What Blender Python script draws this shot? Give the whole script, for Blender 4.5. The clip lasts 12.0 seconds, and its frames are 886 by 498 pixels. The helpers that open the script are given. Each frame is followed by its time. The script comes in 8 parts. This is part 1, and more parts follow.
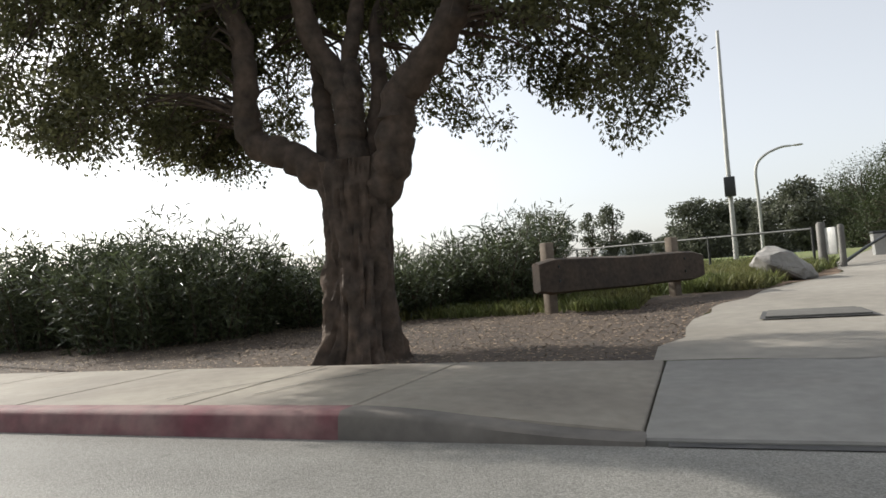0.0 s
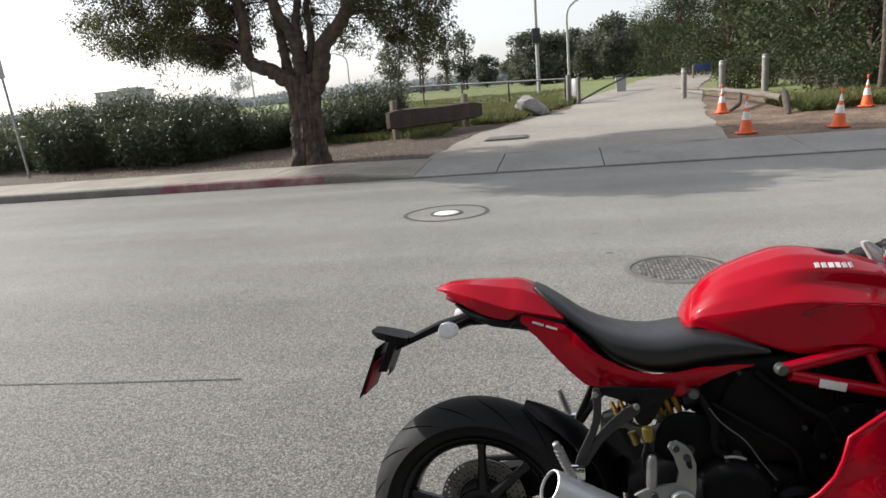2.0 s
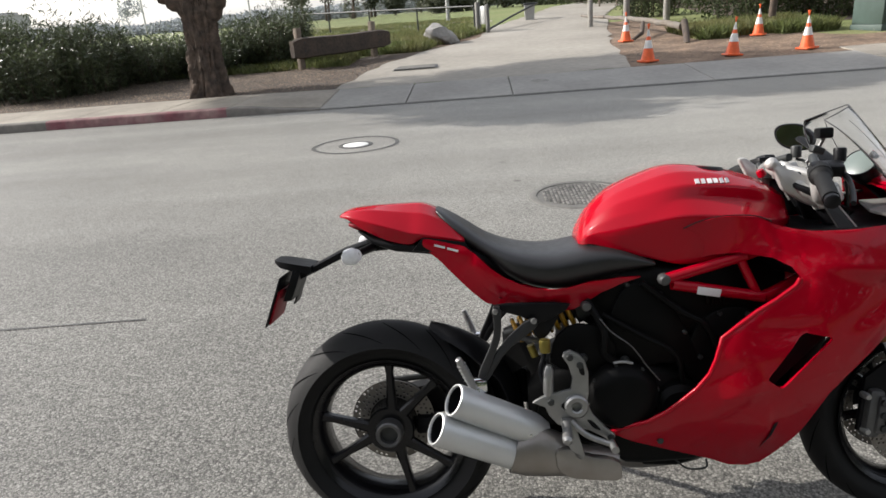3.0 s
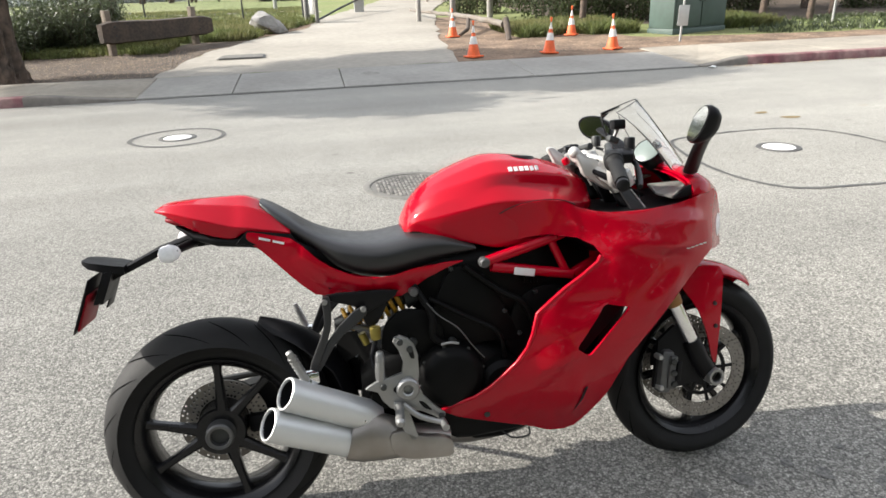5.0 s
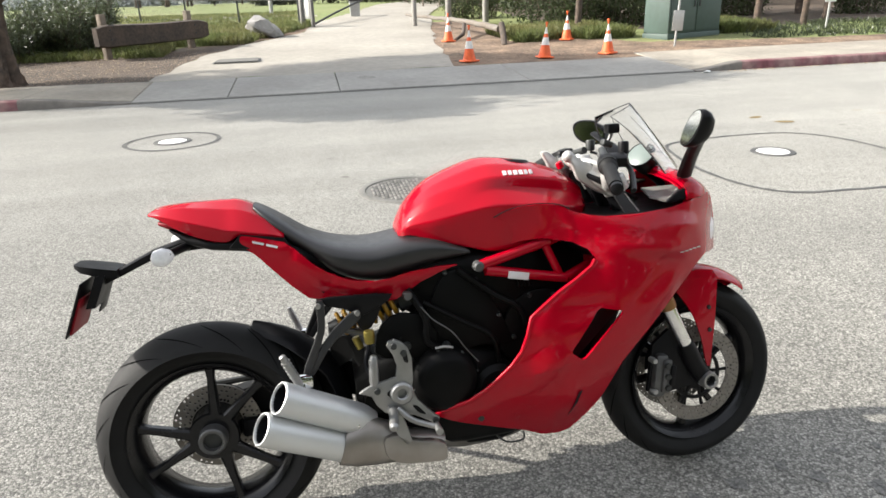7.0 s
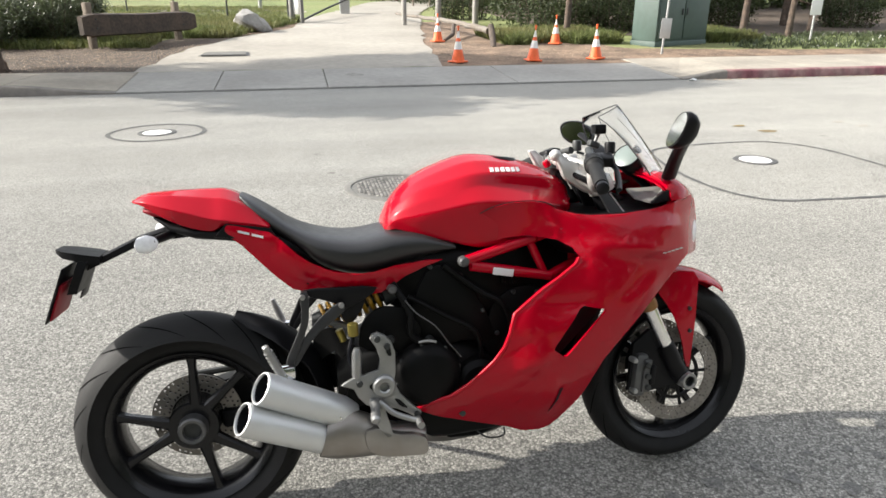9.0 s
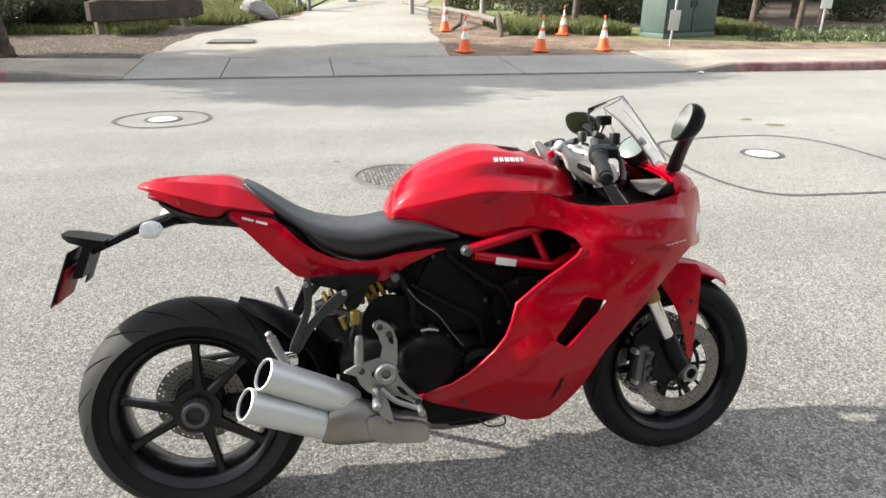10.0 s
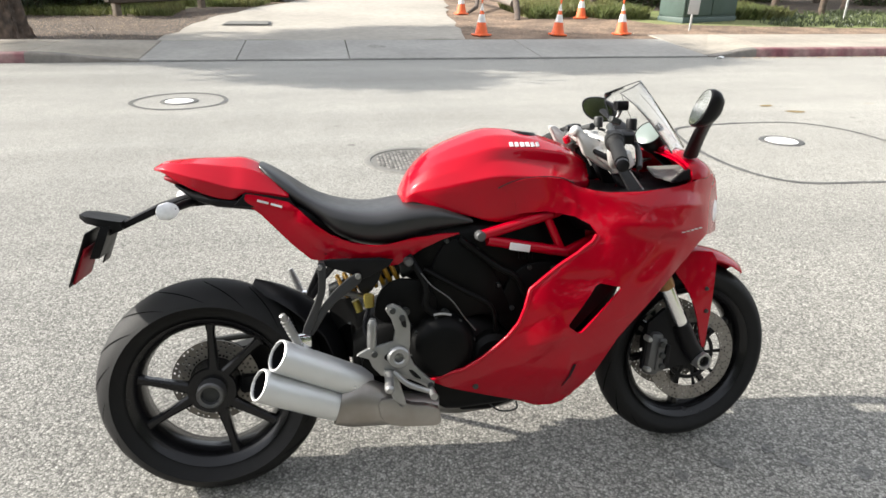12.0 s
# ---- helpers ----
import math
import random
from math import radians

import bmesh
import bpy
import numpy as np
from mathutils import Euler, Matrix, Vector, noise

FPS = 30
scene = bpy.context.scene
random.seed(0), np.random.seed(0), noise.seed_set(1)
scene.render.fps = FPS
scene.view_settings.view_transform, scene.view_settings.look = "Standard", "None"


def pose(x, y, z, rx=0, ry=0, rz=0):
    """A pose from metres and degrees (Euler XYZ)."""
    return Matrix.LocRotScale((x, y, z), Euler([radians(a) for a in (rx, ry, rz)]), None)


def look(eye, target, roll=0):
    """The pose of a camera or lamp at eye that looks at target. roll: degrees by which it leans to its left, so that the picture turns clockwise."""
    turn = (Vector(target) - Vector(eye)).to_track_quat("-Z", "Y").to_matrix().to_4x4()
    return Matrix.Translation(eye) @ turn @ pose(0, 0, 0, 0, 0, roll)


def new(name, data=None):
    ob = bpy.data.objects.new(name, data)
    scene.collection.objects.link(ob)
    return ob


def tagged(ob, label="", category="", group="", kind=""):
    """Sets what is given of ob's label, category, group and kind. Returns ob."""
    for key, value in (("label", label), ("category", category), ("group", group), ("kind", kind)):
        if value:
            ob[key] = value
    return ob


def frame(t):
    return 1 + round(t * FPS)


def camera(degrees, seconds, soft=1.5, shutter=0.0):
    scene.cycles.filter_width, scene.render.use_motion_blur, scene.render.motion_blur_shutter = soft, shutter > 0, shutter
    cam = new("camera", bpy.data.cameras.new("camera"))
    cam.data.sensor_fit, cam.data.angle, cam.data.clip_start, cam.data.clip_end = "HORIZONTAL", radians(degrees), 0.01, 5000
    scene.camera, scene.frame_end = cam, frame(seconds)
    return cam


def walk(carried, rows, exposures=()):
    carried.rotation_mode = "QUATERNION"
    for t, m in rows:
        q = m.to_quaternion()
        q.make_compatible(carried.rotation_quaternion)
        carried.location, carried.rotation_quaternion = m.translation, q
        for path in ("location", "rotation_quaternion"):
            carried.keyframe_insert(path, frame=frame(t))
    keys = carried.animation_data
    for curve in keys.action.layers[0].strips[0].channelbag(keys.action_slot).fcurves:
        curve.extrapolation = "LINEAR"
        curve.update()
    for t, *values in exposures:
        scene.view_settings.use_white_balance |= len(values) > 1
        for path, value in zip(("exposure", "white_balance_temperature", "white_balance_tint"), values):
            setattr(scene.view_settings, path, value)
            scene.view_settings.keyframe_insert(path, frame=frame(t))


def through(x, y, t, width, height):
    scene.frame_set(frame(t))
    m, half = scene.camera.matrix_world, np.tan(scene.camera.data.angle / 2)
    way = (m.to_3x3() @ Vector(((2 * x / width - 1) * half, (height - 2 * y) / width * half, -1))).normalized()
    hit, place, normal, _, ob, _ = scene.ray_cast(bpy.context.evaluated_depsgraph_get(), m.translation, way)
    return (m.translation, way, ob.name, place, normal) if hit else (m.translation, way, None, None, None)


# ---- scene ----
cam = camera(67.1, 12.0, soft=1.6)
PATH = [
    (0, (-2.05, 6.43, 0.813), (-2.79, 8.285, 0.91), -4.2),
    (0.5, (-0.83, 4.10, 0.88), (-1.62, 5.935, 0.855), -4.2),
    (1, (-0.549, 2.8, 1.067), (-1.23, 4.663, 0.840), -4.4),
    (1.5, (0.168, -1.291, 1.501), (-0.302, 0.608, 1.096), -4.5),
    (2, (0.284, -1.610, 1.478), (-0.098, 0.29, 1.012), -5.0),
    (2.5, (0.298, -1.617, 1.464), (0.028, 0.274, 0.871), -4.9),
    (3, (0.32, -1.624, 1.457), (0.178, 0.253, 0.779), -4.8),
    (3.5, (0.334, -1.632, 1.457), (0.322, 0.237, 0.746), -4.3),
    (5.5, (0.353, -1.651, 1.453), (0.716, 0.178, 0.73), -1.8),
    (6, (0.352, -1.65, 1.453), (0.697, 0.183, 0.729), -2.0),
    (6.5, (0.353, -1.649, 1.453), (0.689, 0.186, 0.732), -2.1),
    (7, (0.357, -1.649, 1.452), (0.7, 0.188, 0.739), -1.9),
    (9, (0.349, -1.66, 1.44), (0.74, 0.168, 0.728), 0.1),
    (9.5, (0.35, -1.666, 1.437), (0.733, 0.159, 0.713), 0.4),
    (10, (0.351, -1.666, 1.438), (0.727, 0.154, 0.7), 0.7),
    (10.5, (0.351, -1.668, 1.438), (0.722, 0.148, 0.688), 0.8),
    (11, (0.35, -1.667, 1.438), (0.703, 0.148, 0.675), 0.8),
    (11.5, (0.35, -1.669, 1.437), (0.691, 0.145, 0.666), 0.8),
    (12, (0.351, -1.666, 1.438), (0.684, 0.144, 0.657), 0.9),
]
EXPOSURES = [(0, 0.10, 6380, 10), (1.0, 0.10, 6350, 12), (2.0, 0.24, 6260, 12), (3.5, 0.53, 6280, 12), (5.5, 1.10, 6380, 10), (9, 1.07, 6380, 10), (12, 1.18, 6380, 10)]
walk(cam, [(t, look(eye, target, roll)) for t, eye, target, roll in PATH], EXPOSURES)

# ---- light: hazy low sun from the -x side, slightly from beyond the street ----
SUN_EL = 29.0
sun_dir = Vector((-1.0, 0.27, 1.036 * math.tan(radians(SUN_EL))))
world = bpy.data.worlds.new("world")
scene.world = world
world.use_nodes = True
wn, wl = world.node_tree.nodes, world.node_tree.links
sky = wn.new("ShaderNodeTexSky")
sky.sky_type = "NISHITA"
sky.sun_disc = False
sky.sun_elevation = radians(SUN_EL)
sky.sun_rotation = math.atan2(-1.0, 0.27)
sky.air_density, sky.dust_density, sky.ozone_density = 1.0, 2.0, 1.0
# thin even haze over the whole sky
haze = wn.new("ShaderNodeMixRGB")
haze.blend_type = "ADD"
haze.inputs["Fac"].default_value = 1.0
haze.inputs["Color2"].default_value = (1.75, 1.72, 1.65, 1)
pale = wn.new("ShaderNodeHueSaturation")
pale.inputs["Saturation"].default_value = 0.4
wl.new(sky.outputs[0], pale.inputs["Color"])
wl.new(pale.outputs[0], haze.inputs["Color1"])
wl.new(haze.outputs[0], wn["Background"].inputs[0])
wn["Background"].inputs[1].default_value = 0.14
sun = bpy.data.lights.new("sun", "SUN")
sun.energy, sun.angle, sun.color = 5.0, radians(0.6), (1.0, 0.94, 0.84)
sun_ob = new("sun", sun)
sun_ob.matrix_world = look(sun_dir * 20, (0, 0, 0))

# ---- materials ----


def mat(name, color, rough=0.6, metal=0.0, vary=0.15, scale=8.0, bump=0.0, bump_scale=60.0, color2=None, mix_scale=1.2,
        coat=0.0, spec=0.5, through=0.0, per_object=0.0, per_island=0.0):
    """A procedural surface: base colour varied by fine and coarse noise in object space, with fine relief."""
    m = bpy.data.materials.new(name)
    m.use_nodes = True
    nt = m.node_tree
    b = nt.nodes["Principled BSDF"]
    co = nt.nodes.new("ShaderNodeTexCoord")
    fine = nt.nodes.new("ShaderNodeTexNoise")
    fine.inputs["Scale"].default_value = scale
    fine.inputs["Detail"].default_value = 6
    coarse = nt.nodes.new("ShaderNodeTexNoise")
    coarse.inputs["Scale"].default_value = mix_scale
    coarse.inputs["Detail"].default_value = 4
    for n in (fine, coarse):
        nt.links.new(co.outputs["Object"], n.inputs["Vector"])
    ramp = nt.nodes.new("ShaderNodeValToRGB")
    c1 = color
    c2 = color2 or tuple(c * (1 - vary) for c in color)
    ramp.color_ramp.elements[0].position, ramp.color_ramp.elements[1].position = 0.35, 0.65
    ramp.color_ramp.elements[0].color, ramp.color_ramp.elements[1].color = (*c2, 1), (*c1, 1)
    nt.links.new(coarse.outputs["Fac"], ramp.inputs["Fac"])
    mul = nt.nodes.new("ShaderNodeMixRGB")
    mul.blend_type = "MULTIPLY"
    mul.inputs["Fac"].default_value = 1.0
    mr = nt.nodes.new("ShaderNodeMapRange")
    mr.inputs["From Min"].default_value, mr.inputs["From Max"].default_value = 0.25, 0.75
    mr.inputs["To Min"].default_value, mr.inputs["To Max"].default_value = 1 - vary, 1 + vary
    nt.links.new(fine.outputs["Fac"], mr.inputs["Value"])
    nt.links.new(ramp.outputs["Color"], mul.inputs["Color1"])
    nt.links.new(mr.outputs["Result"], mul.inputs["Color2"])
    out = mul.outputs["Color"]
    if per_object or per_island:
        if per_island:
            src = nt.nodes.new("ShaderNodeNewGeometry").outputs["Random Per Island"]
        else:
            src = nt.nodes.new("ShaderNodeObjectInfo").outputs["Random"]
        a = per_object or per_island
        mr2 = nt.nodes.new("ShaderNodeMapRange")
        mr2.inputs["To Min"].default_value, mr2.inputs["To Max"].default_value = 1 - a, 1 + a
        nt.links.new(src, mr2.inputs["Value"])
        mul2 = nt.nodes.new("ShaderNodeMixRGB")
        mul2.blend_type = "MULTIPLY"
        mul2.inputs["Fac"].default_value = 1.0
        nt.links.new(out, mul2.inputs["Color1"])
        nt.links.new(mr2.outputs["Result"], mul2.inputs["Color2"])
        out = mul2.outputs["Color"]
    nt.links.new(out, b.inputs["Base Color"])
    b.inputs["Roughness"].default_value = rough
    b.inputs["Metallic"].default_value = metal
    b.inputs["Coat Weight"].default_value = coat
    b.inputs["Coat Roughness"].default_value = 0.035
    b.inputs["Specular IOR Level"].default_value = spec
    if rough < 0.95 and coat == 0:
        rr = nt.nodes.new("ShaderNodeMapRange")
        rr.inputs["To Min"].default_value, rr.inputs["To Max"].default_value = max(rough - 0.1, 0.02), min(rough + 0.1, 1)
        nt.links.new(fine.outputs["Fac"], rr.inputs["Value"])
        nt.links.new(rr.outputs["Result"], b.inputs["Roughness"])
    if bump:
        bn = nt.nodes.new("ShaderNodeTexNoise")
        bn.inputs["Scale"].default_value = bump_scale
        bn.inputs["Detail"].default_value = 5
        nt.links.new(co.outputs["Object"], bn.inputs["Vector"])
        bu = nt.nodes.new("ShaderNodeBump")
        bu.inputs["Strength"].default_value = bump
        bu.inputs["Distance"].default_value = 0.3 / bump_scale
        nt.links.new(bn.outputs["Fac"], bu.inputs["Height"])
        nt.links.new(bu.outputs["Normal"], b.inputs["Normal"])
    if through:
        tr = nt.nodes.new("ShaderNodeBsdfTranslucent")
        nt.links.new(out, tr.inputs["Color"])
        mx = nt.nodes.new("ShaderNodeMixShader")
        mx.inputs["Fac"].default_value = through
        nt.links.new(b.outputs[0], mx.inputs[1])
        nt.links.new(tr.outputs[0], mx.inputs[2])
        nt.links.new(mx.outputs[0], nt.nodes["Material Output"].inputs["Surface"])
    return m


def asphalt_material():
    """Old pale asphalt: light chip stones proud of a grey binder, with broad stains and wheel tracks along the street."""
    m = mat("asphalt", (0.214, 0.208, 0.188), 0.7, vary=0.08, scale=3.0, color2=(0.188, 0.183, 0.166), mix_scale=0.5)
    nt = m.node_tree
    b = nt.nodes["Principled BSDF"]
    src = b.inputs["Base Color"].links[0].from_socket
    co = nt.nodes.new("ShaderNodeTexCoord")

    def times(x, y, fac=1.0):
        mul = nt.nodes.new("ShaderNodeMixRGB")
        mul.blend_type = "MULTIPLY"
        mul.inputs["Fac"].default_value = fac
        nt.links.new(x, mul.inputs["Color1"])
        nt.links.new(y, mul.inputs["Color2"])
        return mul.outputs["Color"]

    def ranged(x, lo, hi, a, c):
        mr = nt.nodes.new("ShaderNodeMapRange")
        mr.inputs["From Min"].default_value, mr.inputs["From Max"].default_value = lo, hi
        mr.inputs["To Min"].default_value, mr.inputs["To Max"].default_value = a, c
        nt.links.new(x, mr.inputs["Value"])
        return mr.outputs["Result"]

    # rough with bare chips at low y, smoother and paler with growing y
    xyz = nt.nodes.new("ShaderNodeSeparateXYZ")
    nt.links.new(co.outputs["Object"], xyz.inputs[0])
    worn = ranged(xyz.outputs["Y"], 0.6, 4.5, 0.0, 1.0)
    rough_part = ranged(xyz.outputs["Y"], 1.0, 5.0, 1.0, 0.45)
    heights = []
    for scale, lo, hi, gap in ((115, 0.58, 1.55, 0.66), (260, 0.6, 1.4, 0.85)):
        vo = nt.nodes.new("ShaderNodeTexVoronoi")
        vo.inputs["Scale"].default_value = scale
        nt.links.new(co.outputs["Object"], vo.inputs["Vector"])
        sep = nt.nodes.new("ShaderNodeSeparateColor")
        nt.links.new(vo.outputs["Color"], sep.inputs[0])
        for tone in (ranged(sep.outputs[0], 0, 1, lo, hi), ranged(vo.outputs["Distance"], 0.3, 0.75, 1.15, gap)):
            src = times(src, tone)
            nt.links.new(rough_part, src.node.inputs["Fac"])
        heights.append(ranged(vo.outputs["Distance"], 0.1, 0.7, 1.0, 0.0))
    # overall tone climbs from 0.94 to 1.30 along y
    src = times(src, ranged(worn, 0, 1, 0.94, 1.30))
    # worn wheel tracks along the street
    mp = nt.nodes.new("ShaderNodeMapping")
    mp.inputs["Scale"].default_value = (0.10, 1.1, 1.0)
    nt.links.new(co.outputs["Object"], mp.inputs["Vector"])
    tr = nt.nodes.new("ShaderNodeTexNoise")
    tr.inputs["Scale"].default_value = 1.0
    tr.inputs["Detail"].default_value = 5
    nt.links.new(mp.outputs["Vector"], tr.inputs["Vector"])
    src = times(src, ranged(tr.outputs["Fac"], 0.3, 0.7, 0.86, 1.12))
    # scattered small oil spots
    sp = nt.nodes.new("ShaderNodeTexVoronoi")
    sp.inputs["Scale"].default_value = 2.3
    nt.links.new(co.outputs["Object"], sp.inputs["Vector"])
    ns = nt.nodes.new("ShaderNodeTexNoise")
    ns.inputs["Scale"].default_value = 0.35
    nt.links.new(co.outputs["Object"], ns.inputs["Vector"])
    spots = times(src, ranged(sp.outputs["Distance"], 0.03, 0.11, 0.55, 1.0))
    mix = nt.nodes.new("ShaderNodeMixRGB")
    nt.links.new(ranged(ns.outputs["Fac"], 0.52, 0.6, 0, 1), mix.inputs["Fac"])
    nt.links.new(src, mix.inputs["Color1"])
    nt.links.new(spots, mix.inputs["Color2"])
    nt.links.new(mix.outputs["Color"], b.inputs["Base Color"])
    normal = None
    for h, dist in zip(heights, (0.0045, 0.002)):
        bu = nt.nodes.new("ShaderNodeBump")
        bu.inputs["Strength"].default_value = 0.35
        bu.inputs["Distance"].default_value = dist
        nt.links.new(h, bu.inputs["Height"])
        if normal:
            nt.links.new(normal, bu.inputs["Normal"])
        normal = bu.outputs["Normal"]
    nt.links.new(normal, b.inputs["Normal"])
    b.inputs["Diffuse Roughness"].default_value = 0.3
    b.inputs["Specular IOR Level"].default_value = 0.25
    return m


def glass_material(name, color, rough=0.02, alpha=1.0):
    m = bpy.data.materials.new(name)
    m.use_nodes = True
    b = m.node_tree.nodes["Principled BSDF"]
    b.inputs["Base Color"].default_value = (*color, 1)
    b.inputs["Roughness"].default_value = rough
    b.inputs["Transmission Weight"].default_value = 1.0
    b.inputs["IOR"].default_value = 1.2
    return m


ASPHALT = asphalt_material()
DRIVE = mat("driveway", (0.315, 0.292, 0.25), 0.85, vary=0.16, scale=6, color2=(0.245, 0.225, 0.19), mix_scale=0.35, bump=0.3, bump_scale=60)
# bare kerb concrete with the shade of its street side put into the colour
KERB_BARE_SHADED = mat("shaded_kerb_concrete", (0.12, 0.11, 0.098), 0.85, vary=0.2, scale=10, color2=(0.17, 0.155, 0.135), mix_scale=1.5, bump=0.2, bump_scale=80)
APRON = mat("apron_concrete", (0.29, 0.28, 0.255), 0.85, vary=0.14, scale=10, color2=(0.235, 0.225, 0.205), mix_scale=0.8, bump=0.2, bump_scale=80)
CONCRETE = mat("concrete", (0.31, 0.28, 0.228), 0.85, vary=0.16, scale=10, color2=(0.225, 0.20, 0.165), mix_scale=0.8, bump=0.2, bump_scale=80)
KERB_RED = mat("kerb_paint", (0.15, 0.048, 0.058), 0.8, vary=0.3, scale=9, color2=(0.25, 0.155, 0.145), mix_scale=2.5, bump=0.2)
TAR = mat("tar", (0.05, 0.05, 0.05), 0.75, vary=0.3, scale=12, color2=(0.09, 0.088, 0.082), mix_scale=5, bump=0.2)
DIRT = mat("dirt", (0.22, 0.150, 0.098), 0.95, vary=0.55, scale=14, color2=(0.105, 0.070, 0.046), mix_scale=1.8, bump=0.7, bump_scale=25)
MULCH = mat("mulch", (0.095, 0.068, 0.047), 0.95, vary=0.55, scale=22, color2=(0.062, 0.046, 0.034), mix_scale=2, bump=0.9, bump_scale=30)
LAWN = mat("lawn", (0.13, 0.17, 0.045), 0.95, vary=0.3, scale=6, color2=(0.18, 0.19, 0.07), mix_scale=0.12, bump=0.6, bump_scale=25)
IRON = mat("cast_iron", (0.16, 0.155, 0.14), 0.65, 0.3, vary=0.25, scale=30, bump=0.3)
WHITE_LID = mat("pale_lid", (0.78, 0.78, 0.74), 0.6, vary=0.08, scale=20)
BARK = mat("bark", (0.105, 0.075, 0.056), 0.95, vary=0.45, scale=11, color2=(0.062, 0.048, 0.038), mix_scale=5, bump=1.0, bump_scale=22)
LEAF_OAK = mat("leaf_oak", (0.125, 0.125, 0.055), 0.5, vary=0.2, color2=(0.085, 0.09, 0.038), mix_scale=0.8, through=0.45, per_island=0.45)
LEAF_HEDGE = mat("leaf_oleander", (0.092, 0.112, 0.055), 0.36, vary=0.2, color2=(0.055, 0.07, 0.034), mix_scale=0.9, through=0.3, per_island=0.5)
LEAF_WOODS = mat("leaf_woods", (0.062, 0.08, 0.026), 0.7, vary=0.2, color2=(0.030, 0.042, 0.015), mix_scale=0.35, through=0.3, per_island=0.3)
LEAF_FAR = mat("leaf_far", (0.115, 0.125, 0.085), 0.6, vary=0.2, mix_scale=0.3, through=0.3, per_island=0.4)
# distant haze is painted into this pale grey leaf and stem colour
PAINTED_HAZE = mat("painted_haze", (0.44, 0.46, 0.47), 0.9, vary=0.15, mix_scale=0.2, per_island=0.2)
GRASS_BLADE = mat("grass_blade", (0.12, 0.15, 0.045), 0.6, vary=0.2, mix_scale=0.7, color2=(0.185, 0.18, 0.07), through=0.35, per_island=0.4)
WOOD_OLD = mat("weathered_wood", (0.082, 0.060, 0.045), 0.9, vary=0.4, scale=14, color2=(0.055, 0.043, 0.034), mix_scale=3, bump=0.5, bump_scale=30)
WOOD_POST = mat("post_wood", (0.19, 0.155, 0.12), 0.9, vary=0.25, scale=12, color2=(0.17, 0.14, 0.11), mix_scale=3, bump=0.4, bump_scale=35)
LOG_GREY = mat("bare_log", (0.145, 0.13, 0.112), 0.9, vary=0.25, scale=10, color2=(0.15, 0.125, 0.10), mix_scale=3, bump=0.5, bump_scale=25)
BOLLARD = mat("bollard_wood", (0.26, 0.25, 0.23), 0.9, vary=0.2, scale=14, color2=(0.24, 0.225, 0.20), mix_scale=3, bump=0.3, bump_scale=40)
ROCK = mat("rock", (0.30, 0.29, 0.27), 0.9, vary=0.25, scale=6, color2=(0.24, 0.23, 0.215), mix_scale=2.5, bump=0.8, bump_scale=12)
GALV = mat("galvanised", (0.40, 0.40, 0.39), 0.5, 0.6, vary=0.12, scale=15)
POLE_GREY = mat("lamp_pole", (0.42, 0.42, 0.40), 0.55, 0.3, vary=0.1)
DARK_STEEL = mat("dark_steel", (0.032, 0.034, 0.033), 0.5, 0.2, vary=0.2)
CONE_ORANGE = mat("cone_orange", (0.80, 0.13, 0.03), 0.55, vary=0.12, scale=20, mix_scale=8)
CONE_WHITE = mat("cone_band", (0.72, 0.70, 0.66), 0.5, vary=0.12, scale=25)
CABINET_GREEN = mat("cabinet_green", (0.055, 0.085, 0.072), 0.55, vary=0.12, scale=6, mix_scale=1.5)
SIGN_GREY = mat("sign_back", (0.50, 0.50, 0.48), 0.5, 0.2, vary=0.1)
# walls and glass of the far block are lightened to paint distant haze
BUILDING = mat("far_building", (0.42, 0.41, 0.41), 0.9, vary=0.06)
BUILDING_GLASS = mat("far_glass", (0.33, 0.335, 0.34), 0.4)
WHITE_PAINT = mat("white_paint", (0.75, 0.75, 0.73), 0.5, vary=0.05)
YELLOW_MARK = mat("dry_leaf", (0.20, 0.145, 0.06), 0.8, vary=0.3, scale=30)
TARP_BLUE = mat("blue_sign", (0.035, 0.06, 0.18), 0.5)
SMALL_RED = mat("far_red", (0.7, 0.05, 0.05), 0.6)
# motorcycle
RED = mat("red_paint", (0.345, 0.0, 0.010), 0.25, vary=0.03, scale=3, coat=0.4, mix_scale=2, spec=0.08)
RUBBER = mat("tyre_rubber", (0.012, 0.012, 0.012), 0.66, spec=0.2, vary=0.2, scale=25, bump=0.15, bump_scale=150)
BLACK = mat("black_plastic", (0.006, 0.006, 0.007), 0.42, spec=0.16, vary=0.15, scale=30, bump=0.08, bump_scale=300)
SEATMAT = mat("seat_vinyl", (0.015, 0.015, 0.016), 0.42, spec=0.5, vary=0.1, scale=40, bump=0.15, bump_scale=400)
TRAY_GREY = mat("tray_grey", (0.16, 0.155, 0.145), 0.5, vary=0.1, scale=30)
BRACKET = mat("bracket_grey", (0.030, 0.030, 0.031), 0.45, 0.3, vary=0.1, scale=30)
ENGINE = mat("engine_black", (0.004, 0.004, 0.004), 0.45, 0.0, spec=0.10, vary=0.2, scale=20, bump=0.1, bump_scale=200)
GROOVE = mat("groove_shadow", (0.003, 0.003, 0.003), 1.0, spec=0.0)
WHEEL = mat("wheel_black", (0.006, 0.006, 0.007), 0.24, 0.2, spec=0.4, vary=0.1)
ALU = mat("cast_alu", (0.31, 0.31, 0.305), 0.42, 0.8, vary=0.08, scale=30)
SATIN = mat("satin_steel", (0.60, 0.61, 0.61), 0.45, 0.55, vary=0.04, scale=12)
